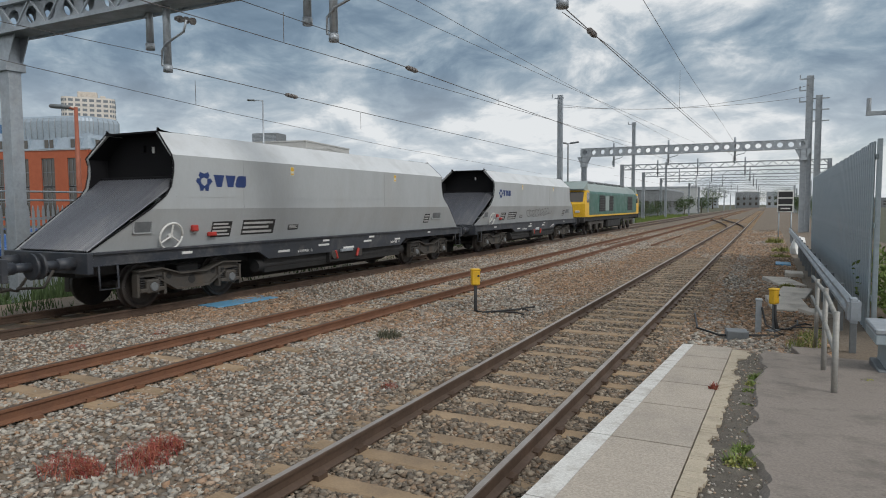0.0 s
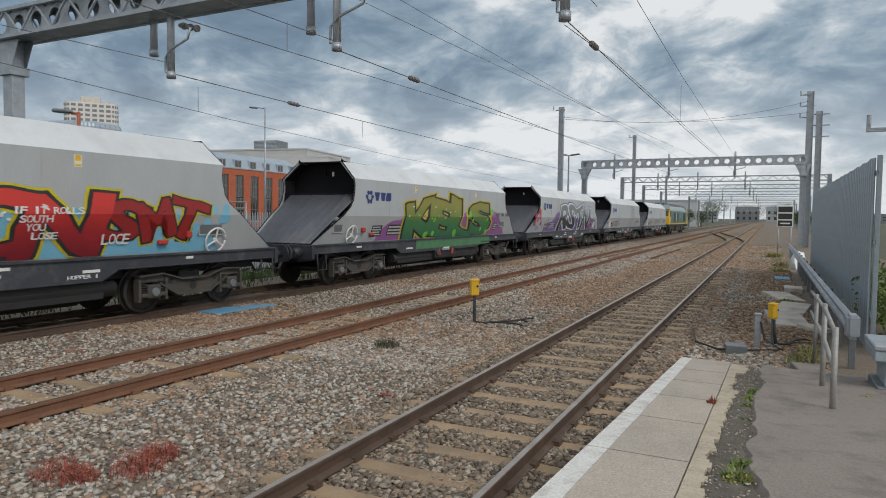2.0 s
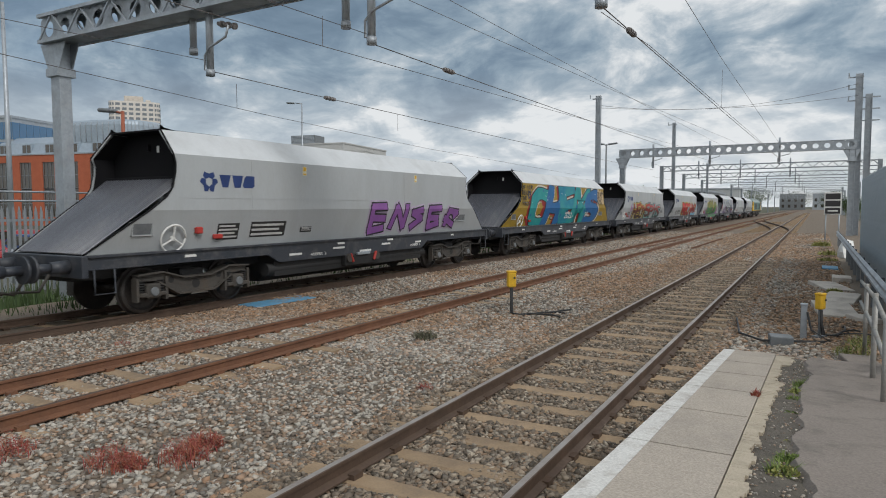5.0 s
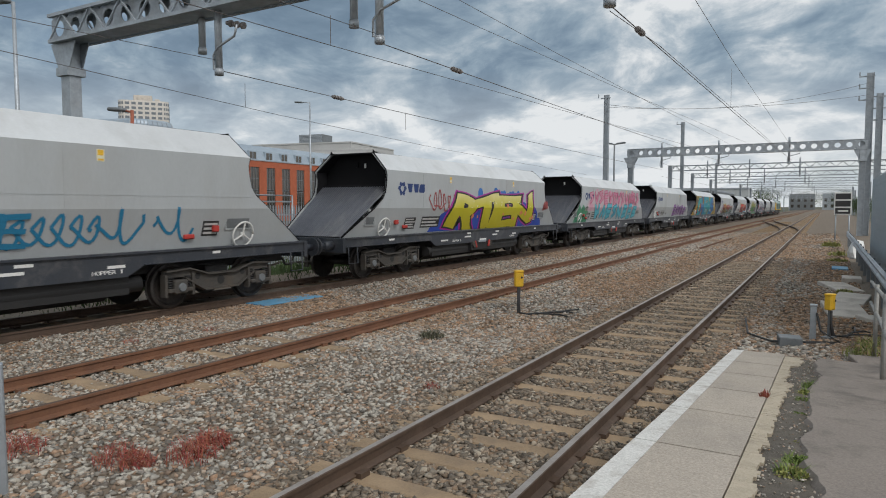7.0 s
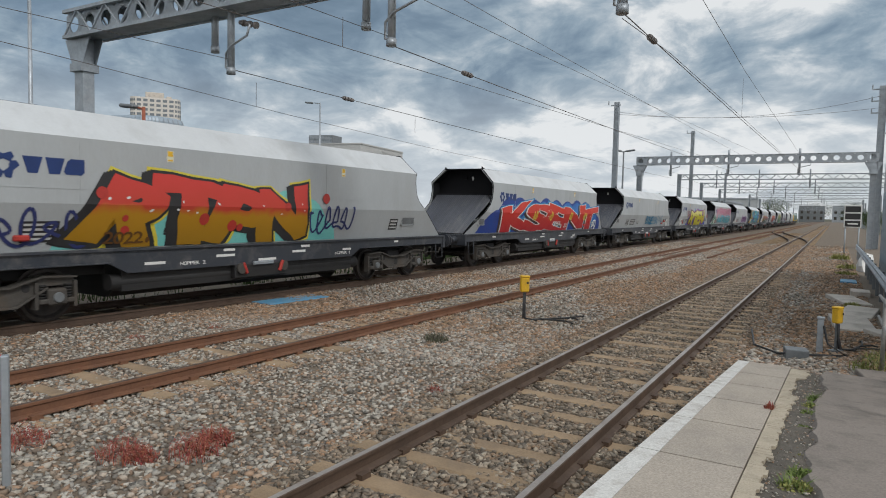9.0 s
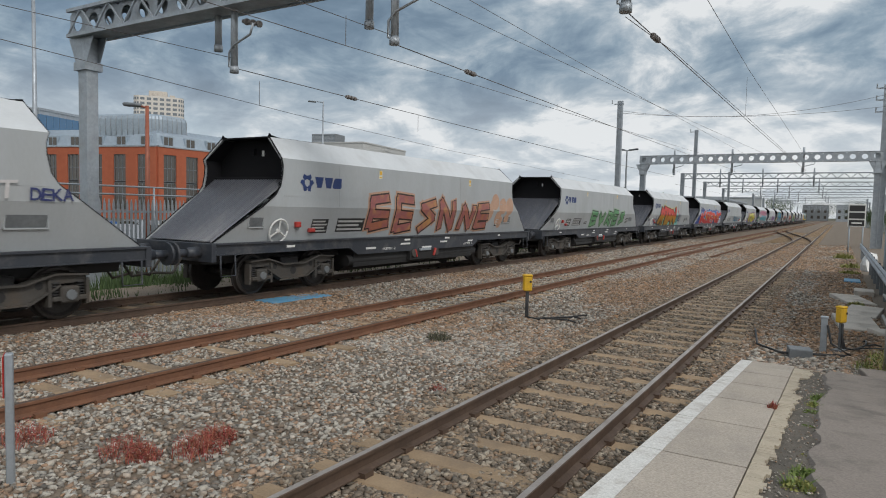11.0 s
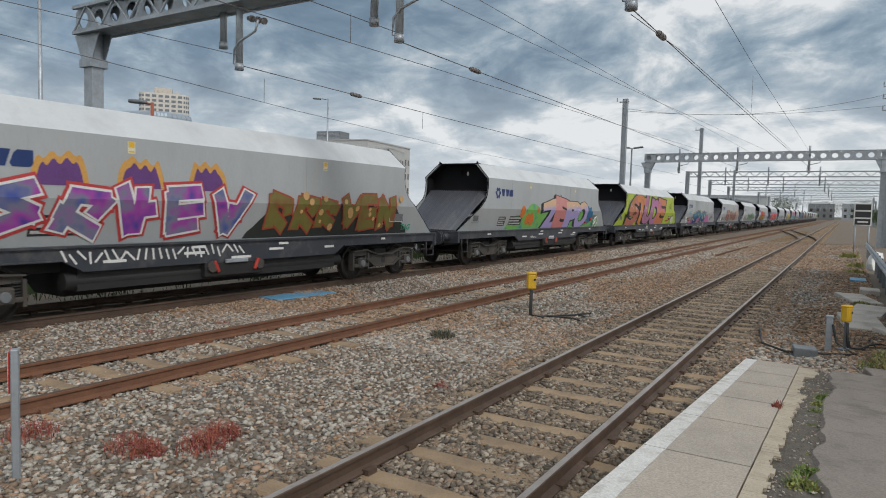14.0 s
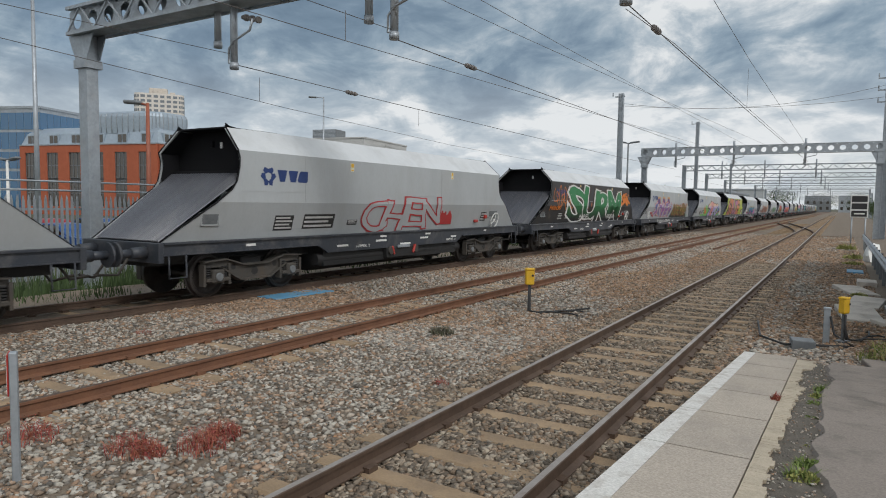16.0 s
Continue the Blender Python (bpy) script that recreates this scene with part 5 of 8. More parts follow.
def build_town():
    build_brick_building()
    block("glass_office", "blue glass office block", [(-138, 48), (-112, 58), (-122, 85), (-150, 76)], 16.6, GALV, 5, 14, GLASS_BLUE, 0.5, 0.2, GALV, 0.93, 0.86)
    white = mat("white_cladding", (0.50, 0.50, 0.49), (0.44, 0.44, 0.44), rough=0.7, scale=0.2, fine=3, bump=0.02)
    block("apartment_block", "pale modern apartment block with rows of small windows", [(-106, 121), (-93.6, 127.5), (-98, 140), (-111, 134)], 15.6, white, 5, 12, GLASS, 1.5, 0.8, None, 0.4, 0.5)
    block("apartment_block", "long pale apartment building behind the brick offices", [(-153, 146), (-120, 153), (-125, 182), (-161, 174)], 20.8, white, 4, 10, GLASS, 1.5, 1.0, None, 0.5, 0.4)
    p = thing("plant_house", "grey louvred plant house on a flat roof", "building", pose(-134, 151.5, 21.2, 0, 0, 12))
    bm = bmesh.new()
    box(bm, -4, 4, 0, 6, 0, 2.6, 0.05)
    part("housing", bm, GALV_DARK, p)
    for k in range(6):
        bm = bmesh.new()
        box(bm, -3.8, 3.8, -0.12, 0.0, 0.25 + 0.38 * k, 0.5 + 0.38 * k)
        part("slat", bm, GALV, p)
    build_tower()
    shed = block("low_shed", "long low grey industrial shed beyond the railway", [(-33, 146), (-20.5, 150), (-21, 190), (-34, 188)], 5.4, GALV_DARK, 1, 8, GLASS, 1.5, 2.2, GALV, 0.5, 0.9)
    block("low_shed", "distant pale warehouse beyond the railway", [(-46, 210), (-20, 216), (-22, 250), (-48, 246)], 7.4, mat("pale_sheet", (0.42, 0.44, 0.45), rough=0.6, scale=0.3, bump=0.02), 1, 6, GLASS, 2.5, 2.5, GALV, 0.4, 0.5)
    # low roofs in the distance
    rng = random.Random(12)
    for k in range(14):
        x, y = -170 + 24 * k + rng.uniform(-6, 6), rng.uniform(520, 640)
        h = rng.uniform(6, 11)
        block("distant_house", "distant house roof on the skyline", [(x, y), (x + 16, y), (x + 16, y + 12), (x, y + 12)], h, rng.choice((CONCRETE, GALV, GALV_DARK)), 2, 6, GLASS, 1.5, 0.8, GALV_DARK, 0.4, 0.5)
    # steel palisade along the station approach
    f = thing("palisade_fence", "pale galvanised steel palisade fence", "fence", Matrix())
    bm = bmesh.new()
    extrude(bm, [(-0.04, 0), (0.04, 0), (0.04, 2.3), (0.02, 2.42), (0, 2.5), (-0.02, 2.42), (-0.04, 2.3)], "x", -0.012, 0.012)
    one = part("pale", bm, GALV, f)
    one.matrix_basis = pose(-20.0, 1.0, -0.3)
    for k in range(1, 190):
        shared("pale", one, f, pose(-20.0, 1.0 + 0.155 * k, -0.3))
    for z in (0.15, 1.75):
        bm = bmesh.new()
        box(bm, -20.08, -20.02, 1, 30.5, z, z + 0.07)
        part("rail", bm, GALV, f)
    h = thing("approach_handrail", "grey tube handrail above the palisade fence", "handrail", Matrix())
    for z in (2.35, 2.62):
        bm = bmesh.new()
        tube(bm, (-20.6, 2, z), (-20.6, 22, z), 0.03)
        part("rail", bm, GALV, h)
    for k in range(9):
        bm = bmesh.new()
        tube(bm, (-20.6, 2 + 2.5 * k, -0.5), (-20.6, 2 + 2.5 * k, 2.62), 0.035)
        part("post", bm, GALV, h)
    street_lamp(-21.4, 14.8, 5.55, mat("red_brown_pole", (0.33, 0.10, 0.055), rough=0.6, bump=0.03), 0.7, "red-brown street lamp with one lantern")
    street_lamp(-24.5, 12.55, 9.2, GALV, 0.5, "tall grey street lamp")
    street_lamp(-39.8, 44.9, 11.4, GALV, 1.3, "grey car park lamp on a tall pole")
    street_lamp(-16.4, 58.5, 7.7, GALV_DARK, 0.6, "twin-headed dark lamp post", True)
    street_lamp(-36, 17, 4.0, WHITE, 0.4, "short white lamp post", True)
    cols = [(0.5, 0.5, 0.52), (0.05, 0.05, 0.06), (0.35, 0.03, 0.03), (0.03, 0.1, 0.3), (0.3, 0.31, 0.33), (0.6, 0.6, 0.58)]
    names = ["silver", "black", "red", "blue", "grey", "white"]
    for k in range(20):
        q = k % 6
        car(-30 - 7.0 * (k // 10), 8 + 2.9 * (k % 10), 4, mat("car_" + names[q], cols[q], rough=0.3, scale=2, bump=0.0), names[q] + " parked car behind the palisade fence")
    s = thing("road_sign", "small blue and white road sign on a post", "sign", pose(-27.5, 12.2, -0.5, 0, 0, -60))
    bm = bmesh.new()
    tube(bm, (0, 0, 0), (0, 0, 3.4), 0.04)
    part("post", bm, GALV, s)
    bm = bmesh.new()
    box(bm, -0.35, 0.35, -0.06, -0.04, 2.3, 3.4, 0.01)
    pn = part("panel", bm, WHITE, s)
    bm = bmesh.new()
    for k in range(20):
        a, c = 2 * math.pi * k / 20, 2 * math.pi * (k + 1) / 20
        tube(bm, (0.25 * math.cos(a), -0.065, 2.95 + 0.25 * math.sin(a)), (0.25 * math.cos(c), -0.065, 2.95 + 0.25 * math.sin(c)), 0.03, n=4)
    part("ring", bm, RED, pn)
    s = thing("road_sign", "blue direction sign beside the fence", "sign", pose(-22.0, 9.1, -0.5, 0, 0, -60))
    bm = bmesh.new()
    tube(bm, (0, 0, 0), (0, 0, 2.9), 0.04)
    part("post", bm, GALV, s)
    bm = bmesh.new()
    box(bm, -0.35, 0.35, -0.06, -0.04, 2.35, 2.85, 0.01)
    pn = part("panel", bm, mat("sign_blue", (0.03, 0.16, 0.45), rough=0.5, bump=0), s)
    bm = bmesh.new()
    for k in range(3):
        box(bm, -0.27, 0.27 - 0.1 * k, -0.066, -0.062, 2.45 + 0.12 * k, 2.5 + 0.12 * k)
    part("mark", bm, WHITE, pn)


# ---- the train ----
SPEED, PITCH, HOOD0 = 21.4, 18.0, 9.95   # metres a second; wagon length; where the second wagon's hood stands at the start
SIDE = [(1.13, 1.26), (1.37, 2.08), (1.37, 3.22), (0.82, 3.75)]     # half cross-section: x, z
END_R = [(-1.9, 1.26), (-0.66, 2.08), (-0.26, 2.36), (-0.12, 2.55), (-0.05, 2.85), (-0.04, 3.05), (-0.09, 3.22), (0.04, 3.75)]
MIDDLE = 6.27


def side_x(z):
    for (x0, z0), (x1, z1) in zip(SIDE, SIDE[1:]):
        if z <= z1:
            return x0 + (x1 - x0) * (z - z0) / (z1 - z0)
    return SIDE[-1][0]


def end_y(z, front):
    """How far the side sheet reaches at height z."""
    for (a, z0), (b, z1) in zip(END_R, END_R[1:]):
        if z <= z1:
            y = a + (b - a) * (z - z0) / (z1 - z0)
            break
    else:
        y = END_R[-1][0]
    return 2 * MIDDLE - y if front else y


def build_body(w):
    zs = [1.26, 1.55, 1.8, 2.08, 2.2, 2.36, 2.55, 2.7, 2.85, 3.05, 3.22]
    for s in (1, -1):
        bm = bmesh.new()
        rows = []
        for d in (0.0, -0.03):
            r = []
            for z in zs:
                a, b = end_y(z, False), end_y(z, True)
                r.append([bm.verts.new((s * (side_x(z) + d), y, z)) for y in (a, 2.2, 6.2, 10.3, b)])
            rows.append(r)
        for k, r in enumerate(rows):
            for p, q in zip(r, r[1:]):
                for i in range(4):
                    f = (p[i], p[i + 1], q[i + 1], q[i])
                    bm.faces.new(f if (s > 0) == (k == 0) else f[::-1])
        o, n = rows
        ring = [(r[0], t[0]) for r, t in zip(o, n)] + [(o[-1][i], n[-1][i]) for i in range(1, 5)] + [(o[k][4], n[k][4]) for k in range(len(zs) - 2, -1, -1)] + [(o[0][i], n[0][i]) for i in range(3, 0, -1)]
        for (a, b), (c, d) in zip(ring, ring[1:] + ring[:1]):
            bm.faces.new((a, b, d, c))
        bmesh.ops.recalc_face_normals(bm, faces=bm.faces[:])
        side = part("side_panel", bm, WAGON_GREY, w, "grey painted steel side")
        bm = bmesh.new()
        for y in (2.0, 8.4):
            box(bm, s * 1.366, s * 1.375, y, y + 0.014, 2.1, 3.2)
        box(bm, min(s * 1.366, s * 1.376), max(s * 1.366, s * 1.376), end_y(2.34, False) + 0.3, end_y(2.34, True) - 0.2, 2.33, 2.345)
        part("weld_seam", bm, WAGON_GREY, side)
        # upper sheet leaning to the sky, its extra brightness painted in
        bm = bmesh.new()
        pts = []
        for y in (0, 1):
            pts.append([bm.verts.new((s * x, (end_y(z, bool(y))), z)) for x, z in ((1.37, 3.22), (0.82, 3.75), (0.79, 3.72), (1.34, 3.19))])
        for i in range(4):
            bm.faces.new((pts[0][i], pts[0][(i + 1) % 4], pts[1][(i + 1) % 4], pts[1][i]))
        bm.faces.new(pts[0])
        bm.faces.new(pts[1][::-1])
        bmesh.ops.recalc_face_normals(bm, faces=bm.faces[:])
        part("roof_panel", bm, ROOF_GREY_LIT, w, "sloping upper side sheet, its grey lightened as if sky-lit")
    for front in (False, True):
        def Y(y):
            return 2 * MIDDLE - y if front else y
        # corrugated end slope
        bm = bmesh.new()
        foot, top = Vector((0, Y(-1.86), 1.27)), Vector((0, Y(0.25), 2.745))
        n = 30
        for k in range(n):
            x0, x1 = -1.06 + 2.12 * k / n, -1.06 + 2.12 * (k + 1) / n
            wide = 0.26 / 1.06
            prof = ((x0, 0), ((x0 * 3 + x1) / 4, 0.028), ((x0 + x1 * 3) / 4, 0.028), (x1, 0))
            for (a, ha), (b, hb) in zip(prof, prof[1:]):
                q = [bm.verts.new(p + Vector((u * (1 + wide * e), 0, h))) for p, u, h, e in ((foot, a, ha, 0), (foot, b, hb, 0), (top, b, hb, 1), (top, a, ha, 1))]
                bm.faces.new(q)
        box(bm, -1.17, 1.17, min(foot.y, foot.y + (Y(0.1) - Y(0))), max(foot.y, foot.y + (Y(0.1) - Y(0))), 1.16, 1.23)
        bmesh.ops.remove_doubles(bm, verts=bm.verts[:], dist=0.0005)
        bmesh.ops.recalc_face_normals(bm, faces=bm.faces[:])
        slope = part("end_slope", bm, CHUTE, w, "dusty corrugated dark steel end slope")
        # back wall of the hood, coloured as dark as the shaded cavity
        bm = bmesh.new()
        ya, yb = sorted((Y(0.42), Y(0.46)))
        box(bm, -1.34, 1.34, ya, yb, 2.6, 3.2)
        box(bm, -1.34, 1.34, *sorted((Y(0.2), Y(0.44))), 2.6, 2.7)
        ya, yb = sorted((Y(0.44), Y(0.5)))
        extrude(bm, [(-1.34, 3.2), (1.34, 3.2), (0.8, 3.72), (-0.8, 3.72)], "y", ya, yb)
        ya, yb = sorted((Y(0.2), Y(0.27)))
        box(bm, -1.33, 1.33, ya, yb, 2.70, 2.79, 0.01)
        part("hood_back", bm, HOOD_SHADE_BLACK, w, "inner wall of the end hood, its shade painted near-black")
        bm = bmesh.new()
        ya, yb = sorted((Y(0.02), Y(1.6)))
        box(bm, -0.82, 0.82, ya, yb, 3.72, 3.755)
        # inner faces over the grey sheets, added to carry the cavity's shade as colour
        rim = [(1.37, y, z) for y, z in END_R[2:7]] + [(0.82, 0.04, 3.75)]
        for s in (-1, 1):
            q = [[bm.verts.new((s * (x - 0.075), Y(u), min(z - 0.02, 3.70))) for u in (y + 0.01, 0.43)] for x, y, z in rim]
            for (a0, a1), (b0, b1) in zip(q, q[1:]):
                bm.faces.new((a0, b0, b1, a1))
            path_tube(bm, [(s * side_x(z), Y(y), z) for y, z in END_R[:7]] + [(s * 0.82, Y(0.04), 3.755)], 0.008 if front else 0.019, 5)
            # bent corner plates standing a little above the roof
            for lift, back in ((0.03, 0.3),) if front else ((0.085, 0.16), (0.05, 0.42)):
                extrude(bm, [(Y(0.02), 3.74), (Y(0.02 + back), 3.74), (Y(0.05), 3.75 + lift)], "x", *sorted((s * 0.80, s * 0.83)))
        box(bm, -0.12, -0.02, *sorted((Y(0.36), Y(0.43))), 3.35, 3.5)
        part("hood", bm, HOOD_SHADE_BLACK, w, "end hood with shade painted inside and black edges")
        bm = bmesh.new()
        box(bm, 0.2, 0.27, *sorted((Y(0.41), Y(0.425))), 3.32, 3.46)
        part("hood_plate", bm, WHITE, w)
    bm = bmesh.new()
    for s in (0, 1):
        a, b = (0.5, 4.8) if s == 0 else (2 * MIDDLE - 0.5, 2 * MIDDLE - 4.8)
        q = [bm.verts.new(p) for p in ((-1.3, a, 2.85), (1.3, a, 2.85), (1.1, b, 1.2), (-1.1, b, 1.2))]
        bm.faces.new(q if s == 0 else q[::-1])
    q = [bm.verts.new(p) for p in ((-1.1, 4.8, 1.2), (1.1, 4.8, 1.2), (1.1, 7.74, 1.2), (-1.1, 7.74, 1.2))]
    bm.faces.new(q)
    part("hopper_floor", bm, CHUTE, w)


def build_underframe(w):
    for s in (1, -1):
        bm = bmesh.new()
        out = [(-1.9, 1.02), (2.55, 1.02), (2.95, 0.80), (9.6, 0.80), (10.0, 1.02), (14.44, 1.02), (14.44, 1.25), (-1.9, 1.25)]
        extrude(bm, out, "x", *sorted((s * 1.20, s * 1.27)))
        extrude(bm, [(-1.9, 1.225), (14.44, 1.225), (14.44, 1.262), (-1.9, 1.262)], "x", *sorted((s * 1.16, s * 1.32)))
        extrude(bm, [(-1.9, 1.0), (2.6, 1.0), (2.6, 1.02), (-1.9, 1.02)], "x", *sorted((s * 1.2, s * 1.31)))
        extrude(bm, [(9.95, 1.0), (14.44, 1.0), (14.44, 1.02), (9.95, 1.02)], "x", *sorted((s * 1.2, s * 1.31)))
        sole = part("sole_bar", bm, SOLE, w, "blue-black steel sole bar")
        for y, ww, z in ((0.2, 0.28, 1.1), (3.3, 0.45, 0.93), (5.0, 0.5, 1.0), (5.2, 0.3, 1.12), (7.3, 0.45, 1.0), (7.6, 0.3, 1.12), (9.2, 0.35, 0.98), (6.2, 0.55, 0.86), (11.6, 0.2, 1.12)):
            bm = bmesh.new()
            box(bm, *sorted((s * 1.271, s * 1.277)), y, y + ww, z, z + 0.055)
            part("stencil_mark", bm, WHITE, sole)
        bm = bmesh.new()
        for y in (3.6, 9.0):
            box(bm, *sorted((s * 1.0, s * 1.12)), y, y + 0.3, 0.62, 0.67)
        part("yellow_mark", bm, YELLOW, sole)
        bm = bmesh.new()
        tube(bm, (s * 1.0, 2.7, 0.62), (s * 1.0, 10.0, 0.62), 0.16, n=12)
        part("air_pipe", bm, UNDER, w, "dark tank slung under the frame")
        bm = bmesh.new()
        box(bm, *sorted((s * 1.05, s * 1.3)), 5.5, 7.1, 0.5, 0.8, 0.02)
        gear = part("door_gear", bm, UNDER, w, "black door gear")
        bm = bmesh.new()
        box(bm, *sorted((s * 1.29, s * 1.36)), 6.0, 6.6, 0.78, 0.86, 0.01)
        part("gear_cover", bm, GALV, gear)
        for y, t in ((5.75, 25), (6.85, -25)):
            bm = bmesh.new()
            box(bm, -0.03, 0.03, -0.035, 0.035, -0.13, 0.13, 0.01, pose(s * 1.34, y, 0.72, t))
            part("red_handle", bm, RED, gear, "red painted release handle")
            bm = bmesh.new()
            tube(bm, (s * 1.28, y - 0.1 * (1 if t > 0 else -1), 0.72), (s * 1.36, y - 0.1 * (1 if t > 0 else -1), 0.72), 0.12, n=12)
            part("gear_drum", bm, BOGIE, gear)
    bm = bmesh.new()
    box(bm, -0.6, 0.6, -1.8, 14.34, 0.75, 1.2)
    box(bm, -1.15, 1.15, 2.9, 9.7, 0.45, 1.1)
    extrude(bm, [(-0.5, 0.28), (0.5, 0.28), (1.0, 0.6), (1.0, 1.1), (-1.0, 1.1), (-1.0, 0.6)], "y", 3.0, 9.6)
    part("centre_frame", bm, UNDER, w)
    for front in (False, True):
        ye = 14.44 if front else -1.9
        d = 1 if front else -1
        bm = bmesh.new()
        box(bm, -1.3, 1.3, *sorted((ye, ye + d * 0.12)), 0.86, 1.26, 0.01)
        part("headstock", bm, SOLE, w)
        for s in (-0.87, 0.87):
            bm = bmesh.new()
            tube(bm, (s, ye + d * 0.1, 1.06), (s, ye + d * 0.45, 1.06), 0.13, 0.11, 12)
            tube(bm, (s, ye + d * 0.4, 1.06), (s, ye + d * 0.74, 1.06), 0.085, n=12)
            b = part("buffer", bm, SOLE, w)
            bm = bmesh.new()
            tube(bm, (s, ye + d * 0.74, 1.06), (s, ye + d * 0.785, 1.06), 0.24, n=16)
            part("buffer_head", bm, SOLE, b)
        bm = bmesh.new()
        box(bm, -0.07, 0.07, *sorted((ye + d * 0.1, ye + d * 0.8)), 0.9, 1.06, 0.02)
        path_tube(bm, [(0.3, ye + d * 0.1, 0.95), (0.32, ye + d * 0.35, 0.6), (0.2, ye + d * 0.78, 0.62)], 0.03)
        path_tube(bm, [(-0.4, ye + d * 0.1, 0.9), (-0.42, ye + d * 0.4, 0.5), (-0.3, ye + d * 0.78, 0.6)], 0.03)
        part("coupling", bm, BOGIE, w)
        bm = bmesh.new()
        path_tube(bm, [(1.3, ye - d * 0.1, 1.0), (1.32, ye - d * 0.1, 0.55), (1.32, ye - d * 0.5, 0.55), (1.3, ye - d * 0.5, 1.0)], 0.018)
        part("step", bm, SOLE, w)


WHEEL_R = 0.47
AXLES = (-0.5, 1.7, 10.85, 13.05)


def build_wheelset():
    bm = bmesh.new()
    tube(bm, (-1.0, 0, 0), (1.0, 0, 0), 0.08, n=10)
    return bm


def wheel_mesh():
    """One turned skin: hub, web, tread and flange."""
    bm = bmesh.new()
    prof = [(0.69, 0.081), (0.69, WHEEL_R + 0.03), (0.715, WHEEL_R + 0.03), (0.722, WHEEL_R), (0.83, WHEEL_R - 0.005), (0.85, WHEEL_R - 0.06), (0.80, WHEEL_R - 0.11), (0.79, 0.19), (0.9, 0.14), (0.93, 0.13), (0.93, 0.081)]
    n = 36
    rings = [[bm.verts.new((x, r * math.cos(2 * math.pi * k / n), r * math.sin(2 * math.pi * k / n))) for k in range(n)] for x, r in prof]
    for a, b in zip(rings, rings[1:]):
        for k in range(n):
            bm.faces.new((a[k], a[(k + 1) % n], b[(k + 1) % n], b[k]))
    bmesh.ops.recalc_face_normals(bm, faces=bm.faces[:])
    return bm


def build_bogie(w, y):
    b = new("bogie")
    b.parent, b.matrix_basis = w, pose(0, y, 0)
    for s in (-1, 1):
        bm = bmesh.new()
        out = [(-1.45, 0.68), (-1.42, 0.80), (-0.86, 0.83), (-0.55, 0.74), (-0.36, 0.68), (0.36, 0.68), (0.55, 0.74), (0.86, 0.83), (1.42, 0.80), (1.45, 0.68), (0.95, 0.66), (0.72, 0.52), (0.45, 0.37), (-0.45, 0.37), (-0.72, 0.52), (-0.95, 0.66)]
        extrude(bm, out, "x", *sorted((s * 1.0, s * 1.1)))
        extrude(bm, [(u, v) for u, v in ((-1.44, 0.79), (-0.86, 0.82), (-0.55, 0.73), (-0.36, 0.67), (0.36, 0.67), (0.55, 0.73), (0.86, 0.82), (1.44, 0.79), (1.44, 0.82), (0.87, 0.855), (0.56, 0.765), (0.36, 0.70), (-0.36, 0.70), (-0.56, 0.765), (-0.87, 0.855), (-1.44, 0.82))], "x", *sorted((s * 0.95, s * 1.19)))
        extrude(bm, [(-0.95, 0.62), (-0.45, 0.335), (0.45, 0.335), (0.95, 0.62), (0.95, 0.66), (0.44, 0.375), (-0.44, 0.375), (-0.95, 0.66)], "x", *sorted((s * 0.97, s * 1.17)))
        fr = part("side_frame", bm, BOGIE, b, "grimy cast steel bogie frame")
        # no openings cut: near-black discs paint the dark of the frame's holes
        for u in (-0.62, 0.0, 0.62):
            bm = bmesh.new()
            tube(bm, (s * 1.095, u, 0.65 if u else 0.52), (s * 1.104, u, 0.65 if u else 0.52), 0.07 if u else 0.1, n=12)
            part("frame_hole", bm, UNDER, fr)
        for u in (-1.1, 1.1):
            bm = bmesh.new()
            box(bm, *sorted((s * 0.98, s * 1.22)), u - 0.16, u + 0.16, 0.33, 0.62, 0.03)
            box(bm, *sorted((s * 1.0, s * 1.2)), u - 0.3, u + 0.3, 0.36, 0.45, 0.02)
            box(bm, *sorted((s * 1.0, s * 1.16)), u - 0.36, u - 0.3, 0.28, 0.74)
            box(bm, *sorted((s * 1.0, s * 1.16)), u + 0.3, u + 0.36, 0.28, 0.74)
            ax = part("axle_box", bm, BOGIE, b)
            bm = bmesh.new()
            tube(bm, (s * 1.2, u, 0.47), (s * 1.25, u, 0.47), 0.1, 0.085, 12)
            part("axle_cap", bm, GALV_DARK, ax)
            for v in (-0.22, 0.22):
                bm = bmesh.new()
                for k in range(5):
                    tube(bm, (s * 1.09, u + v, 0.46 + 0.05 * k), (s * 1.09, u + v, 0.49 + 0.05 * k), 0.075, n=10)
                part("spring", bm, UNDER, ax)
    bm = bmesh.new()
    box(bm, -1.0, 1.0, -0.3, 0.3, 0.45, 0.85, 0.03)
    box(bm, -1.0, 1.0, -0.42, -0.36, 0.3, 0.5)
    box(bm, -1.0, 1.0, 0.36, 0.42, 0.3, 0.5)
    part("bolster", bm, UNDER, b)
    return b


def ring_mesh(bm, m, R, r, n=20):
    pts = [m @ Vector((0, R * math.cos(2 * math.pi * k / n), R * math.sin(2 * math.pi * k / n))) for k in range(n + 1)]
    path_tube(bm, pts, r, 6)
    for k in range(3):
        a = 2 * math.pi * k / 3 + 1.57
        tube(bm, m @ Vector((0, 0, 0)), m @ Vector((0, R * math.cos(a), R * math.sin(a))), r * 0.9, n=6)
    tube(bm, m @ Vector((-0.06, 0, 0)), m @ Vector((0.01, 0, 0)), 0.05, n=8)


